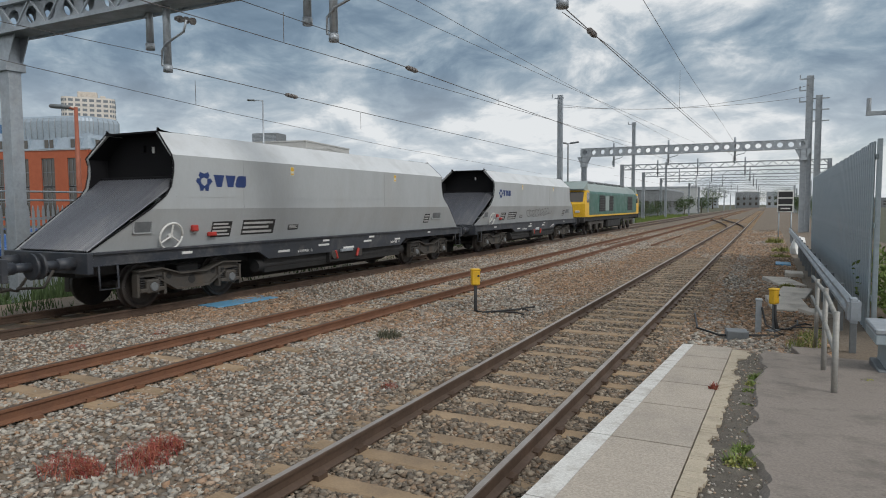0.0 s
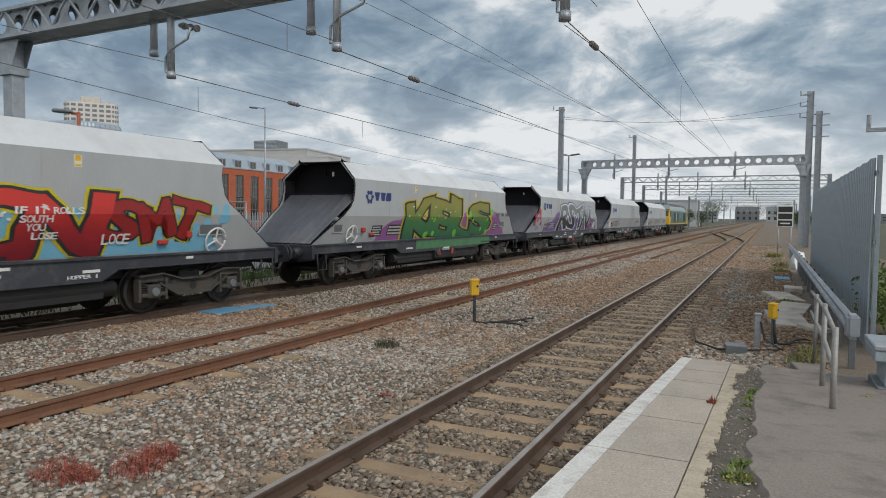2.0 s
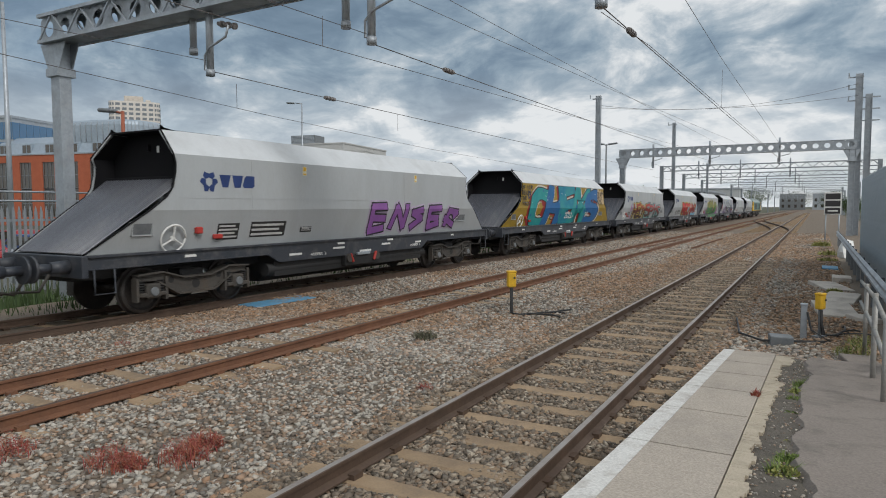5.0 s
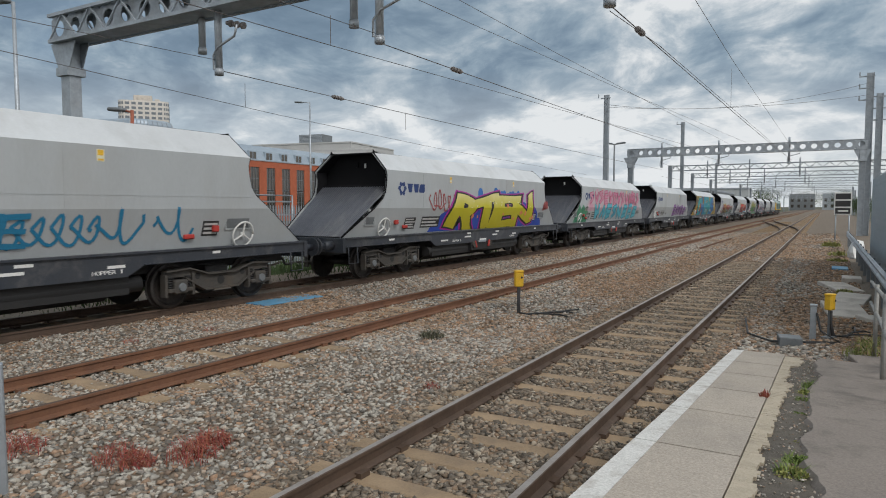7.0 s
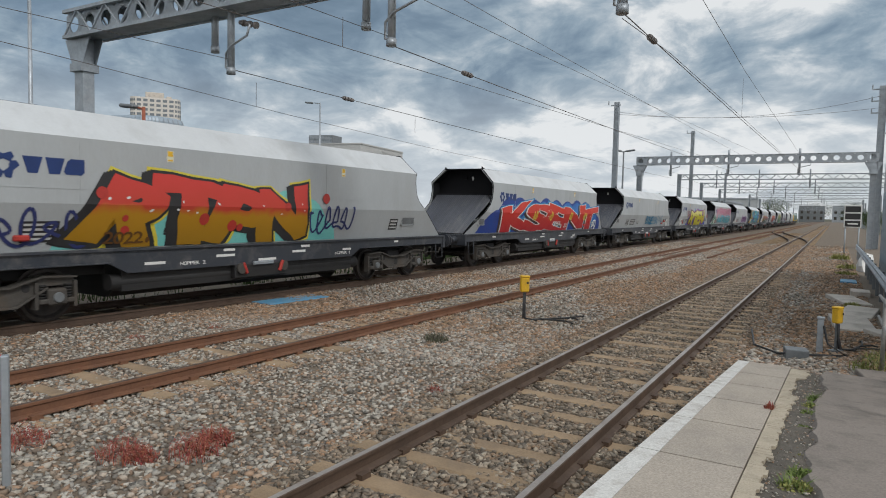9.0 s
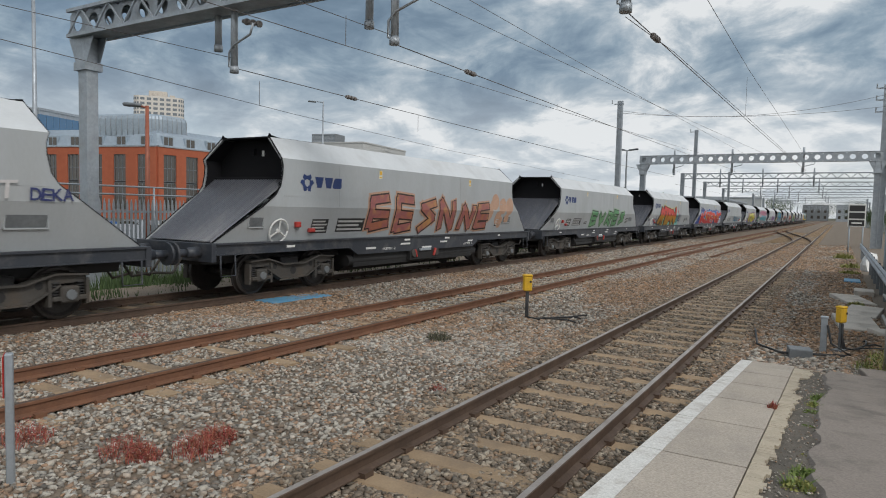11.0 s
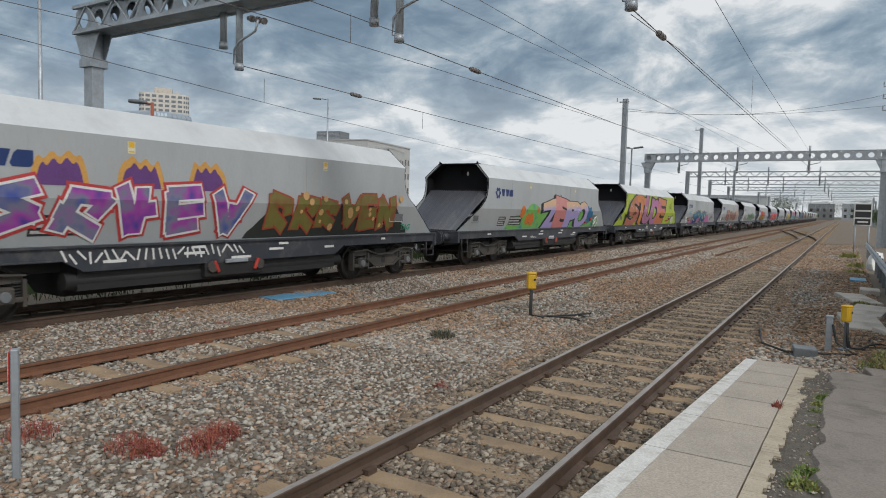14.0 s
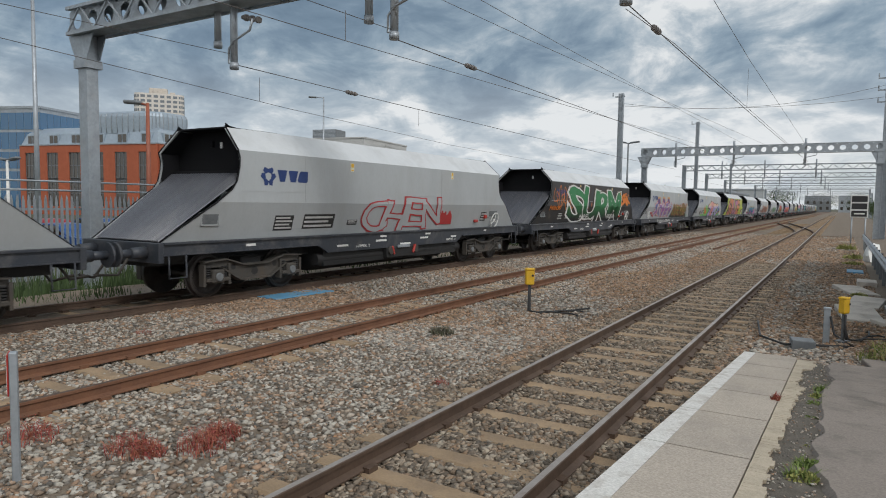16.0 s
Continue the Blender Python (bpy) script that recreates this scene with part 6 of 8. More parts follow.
def flat(bm, outline, z_to_x, off):
    """A thin flat shape on the near side sheet, from (y, z) points; it follows the fold of the sheet."""
    f = bm.faces.new([bm.verts.new((0, y, z)) for y, z in outline])
    return f


def lay_on_side(bm, off):
    """Fold flat shapes (x = 0) onto the side sheet, off metres proud of it."""
    for zc in (2.08,):
        bmesh.ops.bisect_plane(bm, geom=bm.verts[:] + bm.edges[:] + bm.faces[:], plane_co=(0, 0, zc), plane_no=(0, 0, 1), dist=0.0005)
    for v in bm.verts:
        v.co.x = side_x(v.co.z) + off
    bmesh.ops.triangulate(bm, faces=[f for f in bm.faces if len(f.verts) > 4])
    for f in bm.faces:
        f.normal_update()
        if f.normal.x < 0:
            f.normal_flip()


def decals(w):
    """Plates, marks and fittings that every wagon has."""
    bm = bmesh.new()
    for a in (90, 210, 330):
        m = Matrix.Rotation(radians(a), 2)
        pts = [m @ Vector(p) for p in ((0.05, -0.10), (0.13, -0.16), (0.21, -0.12), (0.17, 0.0), (0.21, 0.12), (0.13, 0.16), (0.05, 0.10), (0.09, 0.0))]
        flat(bm, [(0.78 + p.x, 2.68 + p.y) for p in pts], None, 0)
    lay_on_side(bm, 0.006)
    part("logo_emblem", bm, LOGO_BLUE, w, "blue three-bladed emblem")
    for k, out in enumerate((((0.06, 0.27), (0.38, 0.27), (0.30, 0.0), (0.14, 0.0)), ((0.42, 0.27), (0.74, 0.27), (0.66, 0.0), (0.48, 0.0)), ((0.78, 0.22), (0.84, 0.27), (1.08, 0.27), (1.08, 0.05), (1.03, 0.0), (0.76, 0.0), (0.72, 0.05)))):
        bm = bmesh.new()
        flat(bm, [(1.0 + u, 2.57 + v) for u, v in out], None, 0)
        lay_on_side(bm, 0.006)
        part("logo_block", bm, LOGO_BLUE, w, "plain blue block of a company mark")
    for y in (3.72, 9.0):
        bm = bmesh.new()
        flat(bm, [(y, 2.93), (y + 0.15, 2.93), (y + 0.15, 3.15), (y, 3.15)], None, 0)
        lay_on_side(bm, 0.005)
        p = part("warning_label", bm, mat("label_cream", (0.72, 0.68, 0.5), rough=0.6, bump=0), w, "small cream and yellow warning label")
        bm = bmesh.new()
        flat(bm, [(y + 0.02, 3.04), (y + 0.13, 3.04), (y + 0.13, 3.14), (y + 0.02, 3.14)], None, 0)
        flat(bm, [(y + 0.02, 2.95), (y + 0.13, 2.95), (y + 0.13, 2.98), (y + 0.02, 2.98)], None, 0)
        lay_on_side(bm, 0.008)
        part("label_mark", bm, YELLOW, p)
    for y, z, ww, hh, n in ((1.08, 1.42, 0.62, 0.36, 4), (2.05, 1.44, 1.15, 0.36, 3), (11.35, 1.5, 0.42, 0.32, 3), (3.75, 1.5, 0.42, 0.14, 3)):
        bm = bmesh.new()
        flat(bm, [(y, z), (y + ww, z), (y + ww, z + hh), (y, z + hh)], None, 0)
        lay_on_side(bm, 0.005)
        p = part("data_panel", bm, BLACK, w, "black data panel with white lettering")
        bm = bmesh.new()
        for k in range(n):
            zz = z + 0.04 + (hh - 0.04) * k / n
            flat(bm, [(y + 0.04, zz), (y + ww * (0.93 - 0.12 * (k % 2)), zz), (y + ww * (0.93 - 0.12 * (k % 2)), zz + hh / n * 0.45), (y + 0.04, zz + hh / n * 0.45)], None, 0)
        lay_on_side(bm, 0.008)
        part("data_line", bm, mat("faded_white", (0.5, 0.5, 0.49), rough=0.7, bump=0), p)
    for y, z, ww, hh in ((-1.0, 1.58, 0.46, 0.26), (11.95, 1.62, 0.7, 0.26)):
        bm = bmesh.new()
        x = side_x(z) + 0.0
        box(bm, x - 0.02, x + 0.035, y, y + ww, z, z + 0.02)
        box(bm, x - 0.02, x + 0.07, y, y + ww, z + hh, z + hh + 0.02)
        box(bm, x - 0.02, x + 0.06, y, y + 0.015, z, z + hh)
        box(bm, x - 0.02, x + 0.06, y + ww - 0.015, y + ww, z, z + hh)
        p = part("label_holder", bm, WAGON_GREY, w)
        bm = bmesh.new()
        flat(bm, [(y + 0.03, z + 0.03), (y + ww - 0.03, z + 0.03), (y + ww - 0.03, z + hh - 0.02), (y + 0.03, z + hh - 0.02)], None, 0)
        lay_on_side(bm, 0.006)
        part("holder_back", bm, GALV_DARK, p)


def wagon_base():
    w = thing("hopper_wagon", "grey bogie hopper wagon", "freight wagon", Matrix(), "hopper wagons of the train")
    build_body(w)
    build_underframe(w)
    decals(w)
    b = build_bogie(w, (AXLES[0] + AXLES[1]) / 2)
    b2 = copy_thing(b, pose(0, (AXLES[2] + AXLES[3]) / 2, 0))
    b2.name, b2.parent = "bogie", w
    return w, (b, b2)


def hand_wheel(w, front):
    y = 12.45 if front else -0.08
    z = 1.5
    bm = bmesh.new()
    ring_mesh(bm, pose(side_x(z) + 0.08, y, z, 0, 15, 0), 0.29, 0.022)
    part("brake_wheel", bm, WHITE, w, "white spoked hand-brake wheel")
    bm = bmesh.new()
    box(bm, side_x(1.62), side_x(1.62) + 0.1, y + (-0.85 if front else 0.55), y + (-0.7 if front else 0.72), 1.58, 1.72, 0.02)
    part("brake_lever", bm, RED, w, "red brake lever")
    bm = bmesh.new()
    box(bm, side_x(1.5), side_x(1.5) + 0.08, y + (-1.55 if front else 1.05), y + (-1.3 if front else 1.3), 1.45, 1.55, 0.02)
    part("brake_lever", bm, RED, w, "red brake lever")


# ---- painted lettering ----
def glyphs(text, y0, y1, z0, z1, fat, seed, wild=1.0, only=None):
    """A bmesh of letters, each squeezed into its own cell, leaning and stepping a little."""
    rng = random.Random(seed)
    bm = bmesh.new()
    cells = [c for c in text]
    n = len(cells)
    for i, ch in enumerate(cells):
        ly, lz, la, ls = rng.uniform(-0.06, 0.06) * wild, rng.uniform(-0.05, 0.05) * wild, rng.uniform(-7, 7) * wild, rng.uniform(-0.12, 0.22) * wild
        if ch == " " or (only is not None and i != only):
            continue
        cu = bpy.data.curves.new("lettering", "FONT")
        cu.body, cu.size, cu.resolution_u, cu.offset = ch, 1.0, 3, 0.0
        ob = bpy.data.objects.new("lettering", cu)
        me0 = ob.to_mesh()
        if not len(me0.vertices):
            continue
        w0 = np.array([v.co[:2] for v in me0.vertices])
        lo, hi = w0.min(0), w0.max(0)
        ob.to_mesh_clear()
        cell_w, cell_h = (y1 - y0) / n, (z1 - z0)
        cu.offset = 0.5 * fat / cell_h * max(0.3, (hi[1] - lo[1]))
        me = ob.to_mesh()
        co = np.array([v.co[:2] for v in me.vertices])
        k = bm.verts[:] and len(bm.verts) or 0
        span = np.maximum(hi - lo, (0.12, 0.25))
        u = (co - lo) / span
        if hi[0] - lo[0] < 0.25:
            u[:, 0] = 0.5 + (u[:, 0] - 0.5) * 0.4
        u = (u - 0.5)
        cy, cz = y0 + (i + 0.5) * cell_w, (z0 + z1) / 2 + lz * cell_h
        u[:, 0] += ls * u[:, 1]
        u *= np.array([cell_w * ((1.06 if wild > 1 else 0.97) + ly), cell_h])
        a = radians(la)
        r = np.stack([u[:, 0] * math.cos(a) - u[:, 1] * math.sin(a), u[:, 0] * math.sin(a) + u[:, 1] * math.cos(a)], 1)
        tmp = bmesh.new()
        tv = [tmp.verts.new((p[0], p[1], 0)) for p in r]
        for pol in me.polygons:
            try:
                tmp.faces.new([tv[j] for j in pol.vertices])
            except ValueError:
                pass
        if wild > 1:
            long = [e for e in tmp.edges if e.calc_length() > 0.22 * cell_h]
            bmesh.ops.subdivide_edges(tmp, edges=long, cuts=3, use_grid_fill=True)
        bend = 0.16 * cell_h * (wild - 1) if wild > 1 else 0.0
        vs = {}
        for v in tmp.verts:
            q = Vector((v.co.x * 1.1 / cell_h, v.co.y * 1.3 / cell_h, 0.37 * seed + 1.7 * i))
            dy, dz = bend * noise.noise(q * 1.6), 0.6 * bend * noise.noise(q * 1.6 + Vector((9, 4, 2)))
            vs[v] = bm.verts.new((0.0006 * i, cy + v.co.x + dy, min(3.19, max(1.28, cz + v.co.y + dz))))
        for f in tmp.faces:
            bm.faces.new([vs[v] for v in f.verts])
        tmp.free()
        ob.to_mesh_clear()
        bpy.data.objects.remove(ob)
        bpy.data.curves.remove(cu)
    return bm


def fold(bm, off):
    """As lay_on_side, but keeps small steps between shapes."""
    bmesh.ops.bisect_plane(bm, geom=bm.verts[:] + bm.edges[:] + bm.faces[:], plane_co=(0, 0, 2.08), plane_no=(0, 0, 1), dist=0.0003)
    for v in bm.verts:
        v.co.x += side_x(v.co.z) + off
    for f in bm.faces:
        f.normal_update()
        if f.normal.x < 0:
            f.normal_flip()


def piece(w, text, y0, y1, z0, z1, fill, outline, halo=None, fat=0.09, seed=1, label="", wild=1.7, shine=True, edge=0.10, shadow=None):
    """A graffiti piece: a thrown block shadow, a halo, an outline and a filled face, one above the other."""
    h = z1 - z0
    if shadow is not None:
        for k in (1, 2, 3):
            bm = glyphs(text, y0 - 0.055 * k, y1 - 0.055 * k, z0 - 0.02 * k, z1 - 0.02 * k, 0.8 * fat + edge * h, seed, wild)
            fold(bm, 0.0135 - 0.0006 * k)
            part("graffiti_shadow", bm, shadow, w)
    if halo is not None:
        bm = glyphs(text, y0, y1, z0, z1, 0.8 * fat + (edge + 0.08) * h, seed, wild)
        fold(bm, 0.010)
        part("graffiti_halo", bm, halo, w)
    bm = glyphs(text, y0, y1, z0, z1, 0.8 * fat + edge * h, seed, wild)
    fold(bm, 0.016)
    g = part("graffiti_outline", bm, outline, w)
    for i, ch in enumerate(text):
        bm = glyphs(text, y0, y1, z0, z1, 0.8 * fat, seed, wild, i)
        fold(bm, 0.022)
        part("graffiti_letter", bm, fill[i % len(fill)] if isinstance(fill, list) else fill, w, label)
    if shine:
        rng = random.Random(seed)
        bm = bmesh.new()
        for k in range(len(text) * 3):
            y, z, a, b = rng.uniform(y0, y1), rng.uniform(z0 + 0.55 * h, z1 - 0.1 * h), rng.uniform(0.02, 0.06), rng.uniform(0.015, 0.03)
            t = rng.uniform(-0.6, 0.6)
            flat(bm, [(y + a * math.cos(q) * math.cos(t) - b * math.sin(q) * math.sin(t), z + a * math.cos(q) * math.sin(t) + b * math.sin(q) * math.cos(t)) for q in [2 * math.pi * i / 9 for i in range(9)]], None, 0)
        lay_on_side(bm, 0.03)
        part("graffiti_highlight", bm, WHITE, g)


def wildstyle(w, n, y0, y1, z0, z1, fill, outline, halo, seed, thick=0.15, label=""):
    """Interlocking painted bars with no readable letters: each outlined, the next lapping over the last."""
    rng = random.Random(seed)
    cell, h = (y1 - y0) / n, z1 - z0
    t = min(thick, cell * 0.4, h * 0.3)
    bars = []
    for i in range(n):
        c = y0 + (i + 0.5) * cell
        lean = rng.uniform(-0.18, 0.3) * cell
        lo, hi = z0 + t * 0.6 + rng.uniform(0, 0.08) * h, z1 - t * 0.6 - rng.uniform(0, 0.18) * h
        mid = (lo + hi) / 2
        a, b = c - 0.28 * cell, c + 0.3 * cell
        shape = rng.choice((
            [[(a, lo), (a + lean, hi)], [(a + lean, hi), (b + lean, hi - 0.1 * h), (b, mid)], [(a, mid), (b, lo)]],
            [[(b, hi), (a, hi - 0.12 * h), (b, mid - 0.05 * h), (a, lo)]],
            [[(a, hi), (c, lo)], [(c, lo), (b + lean, hi)], [(c, mid), (b, mid)]],
            [[(a, lo), (a, hi), (b, hi)], [(a, mid), (b, mid)], [(a, lo), (b, lo + 0.08 * h)]],
            [[(a, lo), (a + lean, hi), (b, lo), (b + lean, hi)]]))
        for p in shape:
            bars.append((i, [(y + rng.uniform(-0.05, 0.05) * cell, z + rng.uniform(-0.04, 0.04) * h) for y, z in p]))

    def lay(name, pts, extra, off, material, lab=""):
        bm = bmesh.new()
        r, e = t / 2 + extra, t * 0.3 + extra
        for k, ((a, b), (c, d)) in enumerate(zip(pts, pts[1:])):
            L = math.hypot(c - a, d - b) or 1
            du, dv = (c - a) / L, (d - b) / L
            quad = ((a - du * e - dv * r, b - dv * e + du * r), (a - du * e * 0.5 + dv * r, b - dv * e * 0.5 - du * r), (c + du * e + dv * r, d + dv * e - du * r), (c + du * e * 0.5 - dv * r, d + dv * e * 0.5 + du * r))
            bm.faces.new([bm.verts.new((0.0002 * k, y, min(3.18, max(1.285, z)))) for y, z in quad])
        fold(bm, off)
        part(name, bm, material, w, lab)

    if halo is not None:
        for k, (i, pts) in enumerate(bars):
            lay("graffiti_halo", pts, 0.10, 0.008 + 0.0002 * k, halo)
    for i in range(n):
        mine = [p for j, p in bars if j == i]
        for k, pts in enumerate(mine):
            lay("graffiti_outline", pts, 0.045, 0.015 + 0.002 * i + 0.0003 * k, outline)
        for k, pts in enumerate(mine):
            lay("graffiti_bar", pts, 0.0, 0.0162 + 0.002 * i + 0.0003 * k, fill[i % len(fill)] if isinstance(fill, list) else fill, label)


def cloud(w, y0, y1, z0, z1, material, seed, bumps=9, depth=0.16, off=0.004, cut=False):
    """A painted patch with a lumpy upper edge."""
    rng = random.Random(seed)
    n = 60
    ph, ph2 = rng.uniform(0, 6), rng.uniform(0, 6)
    bm = bmesh.new()
    cols = []
    for i in range(n + 1):
        u = i / n
        y = y0 + (y1 - y0) * u
        ease = min(1, 6 * u, 6 * (1 - u)) ** 0.6
        top = z0 + (z1 - z0) * ease * (1 - depth * 0.6) + depth * (z1 - z0) * 0.6 * abs(math.sin(bumps * math.pi * u / 1.3 + ph)) * ease + 0.05 * math.sin(23 * u + ph2) * ease
        top = max(z0 + 0.02, min(3.19, top))
        if cut:
            top = 3.19
        zz = [z0, 2.08, top] if z0 < 2.08 < top else [z0, (z0 + top) / 2, top]
        if cut:
            zz = [1.275, 2.08, 2.36, 3.19]
            fy = []
            for z in zz:
                a, b = end_y(z, False) + 0.03, end_y(z, True) - 0.03
                fy.append(min(b, max(a, y)))
            cols.append([bm.verts.new((side_x(z) + off, q, z)) for q, z in zip(fy, zz)])
        else:
            cols.append([bm.verts.new((side_x(z) + off, y, z)) for z in zz])
    for p, q in zip(cols, cols[1:]):
        for i in range(len(p) - 1):
            try:
                bm.faces.new((p[i], q[i], q[i + 1], p[i + 1]))
            except ValueError:
                pass
    return part("graffiti_background", bm, material, w)


def scrawl(w, y0, y1, z0, z1, material, seed, loops=6, r=0.03, off=0.012):
    """A looping spray-can line."""
    rng = random.Random(seed)
    bm = bmesh.new()
    n = loops * 14
    ph, k2, k3 = rng.uniform(0, 6), rng.uniform(1.3, 2.2), rng.uniform(0.4, 0.8)
    pts = []
    for i in range(n + 1):
        u = i / n
        a = 2 * math.pi * loops * u + ph
        y = y0 + (y1 - y0) * (u * 0.86 + 0.07 + 0.09 * math.cos(a))
        z = (z0 + z1) / 2 + (z1 - z0) / 2 * (0.65 * math.sin(a * 1.0) + 0.3 * math.sin(a * k2 + 1) + 0.1 * math.sin(k3 * a)) * 0.95
        pts.append((y, min(3.18, max(1.29, z))))
    for i, ((a, b), (c, d)) in enumerate(zip(pts, pts[1:])):
        L = math.hypot(c - a, d - b) or 1
        u, v = -(d - b) / L * r, (c - a) / L * r
        f = bm.faces.new([bm.verts.new((0.00006 * i, y, z)) for y, z in ((a - u, b - v), (c - u, d - v), (c + u, d + v), (a + u, b + v))])
    fold(bm, off)
    part("graffiti_scrawl", bm, material, w)


def words(w, text, y0, y1, z0, z1, material, seed, fat=0.004, wild=0.5):
    bm = glyphs(text, y0, y1, z0, z1, fat, seed, wild)
    fold(bm, 0.034)
    part("graffiti_writing", bm, material, w)


def spots(w, y0, y1, z0, z1, material, seed, n=8, r=0.1, off=0.028):
    rng = random.Random(seed)
    bm = bmesh.new()
    for k in range(n):
        y, z, q = rng.uniform(y0, y1), rng.uniform(z0, z1), r * rng.uniform(0.5, 1.2)
        bm.faces.new([bm.verts.new((0.0004 * k, y + q * math.cos(6.2832 * i / 12), min(3.19, max(1.28, z + q * math.sin(6.2832 * i / 12))))) for i in range(12)])
    fold(bm, off)
    part("graffiti_spot", bm, material, w)

def decorate(n, w):
    """What sets each wagon's side apart."""
    P = paint
    black, white = BLACK, WHITE
    if n == 1:
        scrawl(w, 4.5, 9, 1.5, 2.0, P("p_grey_dark", (0.16, 0.16, 0.16)), 1, 8, 0.015)
    if n == 3:
        cloud(w, 1.0, 13.6, 1.28, 2.35, P("p_violet", (0.13, 0.07, 0.22), (0.19, 0.11, 0.30), (0.32, 0.30, 0.36)), 3, 7, 0.5)
        piece(w, "RSTN", 3.9, 10.9, 1.32, 2.72, fade("p_slate", (1.4, (0.02, 0.025, 0.03)), (2.0, (0.05, 0.06, 0.065)), (2.5, (0.17, 0.19, 0.2))), white, P("p_blue_edge", (0.02, 0.10, 0.32)), 0.14, 5, "dark slate and white letters with a blue edge")
        spots(w, 3.0, 10.5, 1.35, 2.4, RED, 8, 9, 0.12, 0.013)
        spots(w, -1.0, 0.4, 1.5, 2.5, RED, 18, 9, 0.2, 0.006)
        spots(w, -0.6, 2.6, 1.4, 2.2, P("p_violet_pale", (0.34, 0.26, 0.46)), 28, 10, 0.16, 0.007)
        words(w, "GET", 11.2, 11.9, 2.12, 2.26, white, 3)
    if n == 4:
        cloud(w, 1.4, 12.9, 1.28, 2.4, P("p_mauve", (0.25, 0.09, 0.26), (0.33, 0.13, 0.32)), 4, 6, 0.45)
        piece(w, "KELS", 3.3, 10.5, 1.32, 2.56, fade("p_green_olive", (1.4, (0.035, 0.15, 0.07)), (1.9, (0.06, 0.2, 0.07)), (2.05, (0.13, 0.21, 0.04)), (2.5, (0.24, 0.23, 0.04))), black, P("p_yellow_edge", (0.55, 0.45, 0.03)), 0.24, 11, "olive and green bubble letters")
        spots(w, 3.5, 11.5, 1.32, 2.5, P("p_lime", (0.16, 0.5, 0.05)), 4, 12, 0.14)
        words(w, "SLEW SMK CHEM", 11.4, 13.0, 2.12, 2.27, black, 3, 0.006)
        bm = bmesh.new()
        box(bm, 1.272, 1.279, 4.0, 10.9, 0.9, 1.22)
        part("graffiti_sole_paint", bm, P("p_green", (0.06, 0.19, 0.08)), w)
    if n == 5:
        cloud(w, 4.2, 12.6, 1.28, 2.25, P("p_sky", (0.16, 0.42, 0.58), (0.22, 0.48, 0.62)), 5, 10, 0.35)
        piece(w, "RECN", 4.3, 9.5, 1.31, 2.4, fade("p_crimson", (1.4, (0.20, 0.012, 0.02)), (1.8, (0.34, 0.02, 0.025)), (2.2, (0.56, 0.04, 0.03))), black, P("p_mustard", (0.55, 0.46, 0.02)), 0.17, 6, "crimson letters edged in black and yellow")
        piece(w, "SMT", 9.6, 12.0, 1.6, 2.34, P("p_redorange", (0.30, 0.02, 0.02)), black, P("p_mustard", (0.55, 0.46, 0.02)), 0.1, 9, shine=False)
        spots(w, 11.9, 12.9, 1.9, 2.3, P("p_sky", (0.16, 0.42, 0.58)), 6, 7, 0.12, 0.005)
        for k, row in enumerate(("IF IT ROLLS", "SOUTH", "YOU", "LOSE")):
            words(w, row, 7.9 + 0.12 * k, 7.9 + 0.12 * k + 0.115 * len(row), 2.08 - 0.15 * k, 2.2 - 0.15 * k, white, 3 + k, 0.006)
        words(w, "LOCE", 9.6, 10.2, 1.5, 1.7, white, 4, 0.008)
    if n == 6:
        spots(w, 1.6, 2.6, 1.4, 2.3, P("p_pinkviolet", (0.36, 0.14, 0.34)), 3, 9, 0.13, 0.006)
        piece(w, "HEOY", 2.4, 6.4, 1.32, 2.28, fade("p_darkred", (1.4, (0.03, 0.012, 0.012)), (1.85, (0.10, 0.015, 0.012)), (2.3, (0.36, 0.03, 0.02)), (2.6, (0.05, 0.015, 0.015))), P("p_brightyellow", (0.66, 0.55, 0.06)), black, 0.13, 21, "dark red letters edged in yellow")
        piece(w, "SPYS", 6.3, 11.5, 1.34, 2.26, fade("p_oxblood", (1.4, (0.03, 0.012, 0.012)), (1.75, (0.16, 0.015, 0.015)), (2.2, (0.42, 0.03, 0.03))), P("p_aqua", (0.14, 0.45, 0.45)), black, 0.1, 23, "oxblood letters edged in aqua")
    if n == 7:
        cloud(w, -2, 14.6, 1.28, 3.2, P("p_gold", (0.36, 0.23, 0.02), (0.29, 0.19, 0.02), (0.42, 0.28, 0.03)), 6, 9, cut=True)
        spots(w, 1.5, 11.5, 1.5, 2.9, P("p_redorange", (0.42, 0.05, 0.03)), 14, 16, 0.34, 0.008)
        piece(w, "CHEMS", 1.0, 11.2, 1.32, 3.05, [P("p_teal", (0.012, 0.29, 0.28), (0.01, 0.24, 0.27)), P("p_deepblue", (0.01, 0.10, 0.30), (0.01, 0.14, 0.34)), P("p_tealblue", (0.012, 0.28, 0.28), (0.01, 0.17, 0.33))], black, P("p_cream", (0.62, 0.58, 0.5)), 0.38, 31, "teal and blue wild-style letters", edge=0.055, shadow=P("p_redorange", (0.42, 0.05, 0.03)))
        for k, row in enumerate(("IF YOUR", "READIN", "THE", "WORDS")):
            words(w, row, -0.1, -0.1 + 0.17 * len(row), 2.92 - 0.24 * k, 3.1 - 0.24 * k, black, 13 + k, 0.008, 0.8)
        spots(w, 0.9, 11.0, 1.6, 2.9, P("p_deepblue", (0.01, 0.10, 0.30), (0.01, 0.14, 0.34)), 15, 14, 0.1, 0.0285)
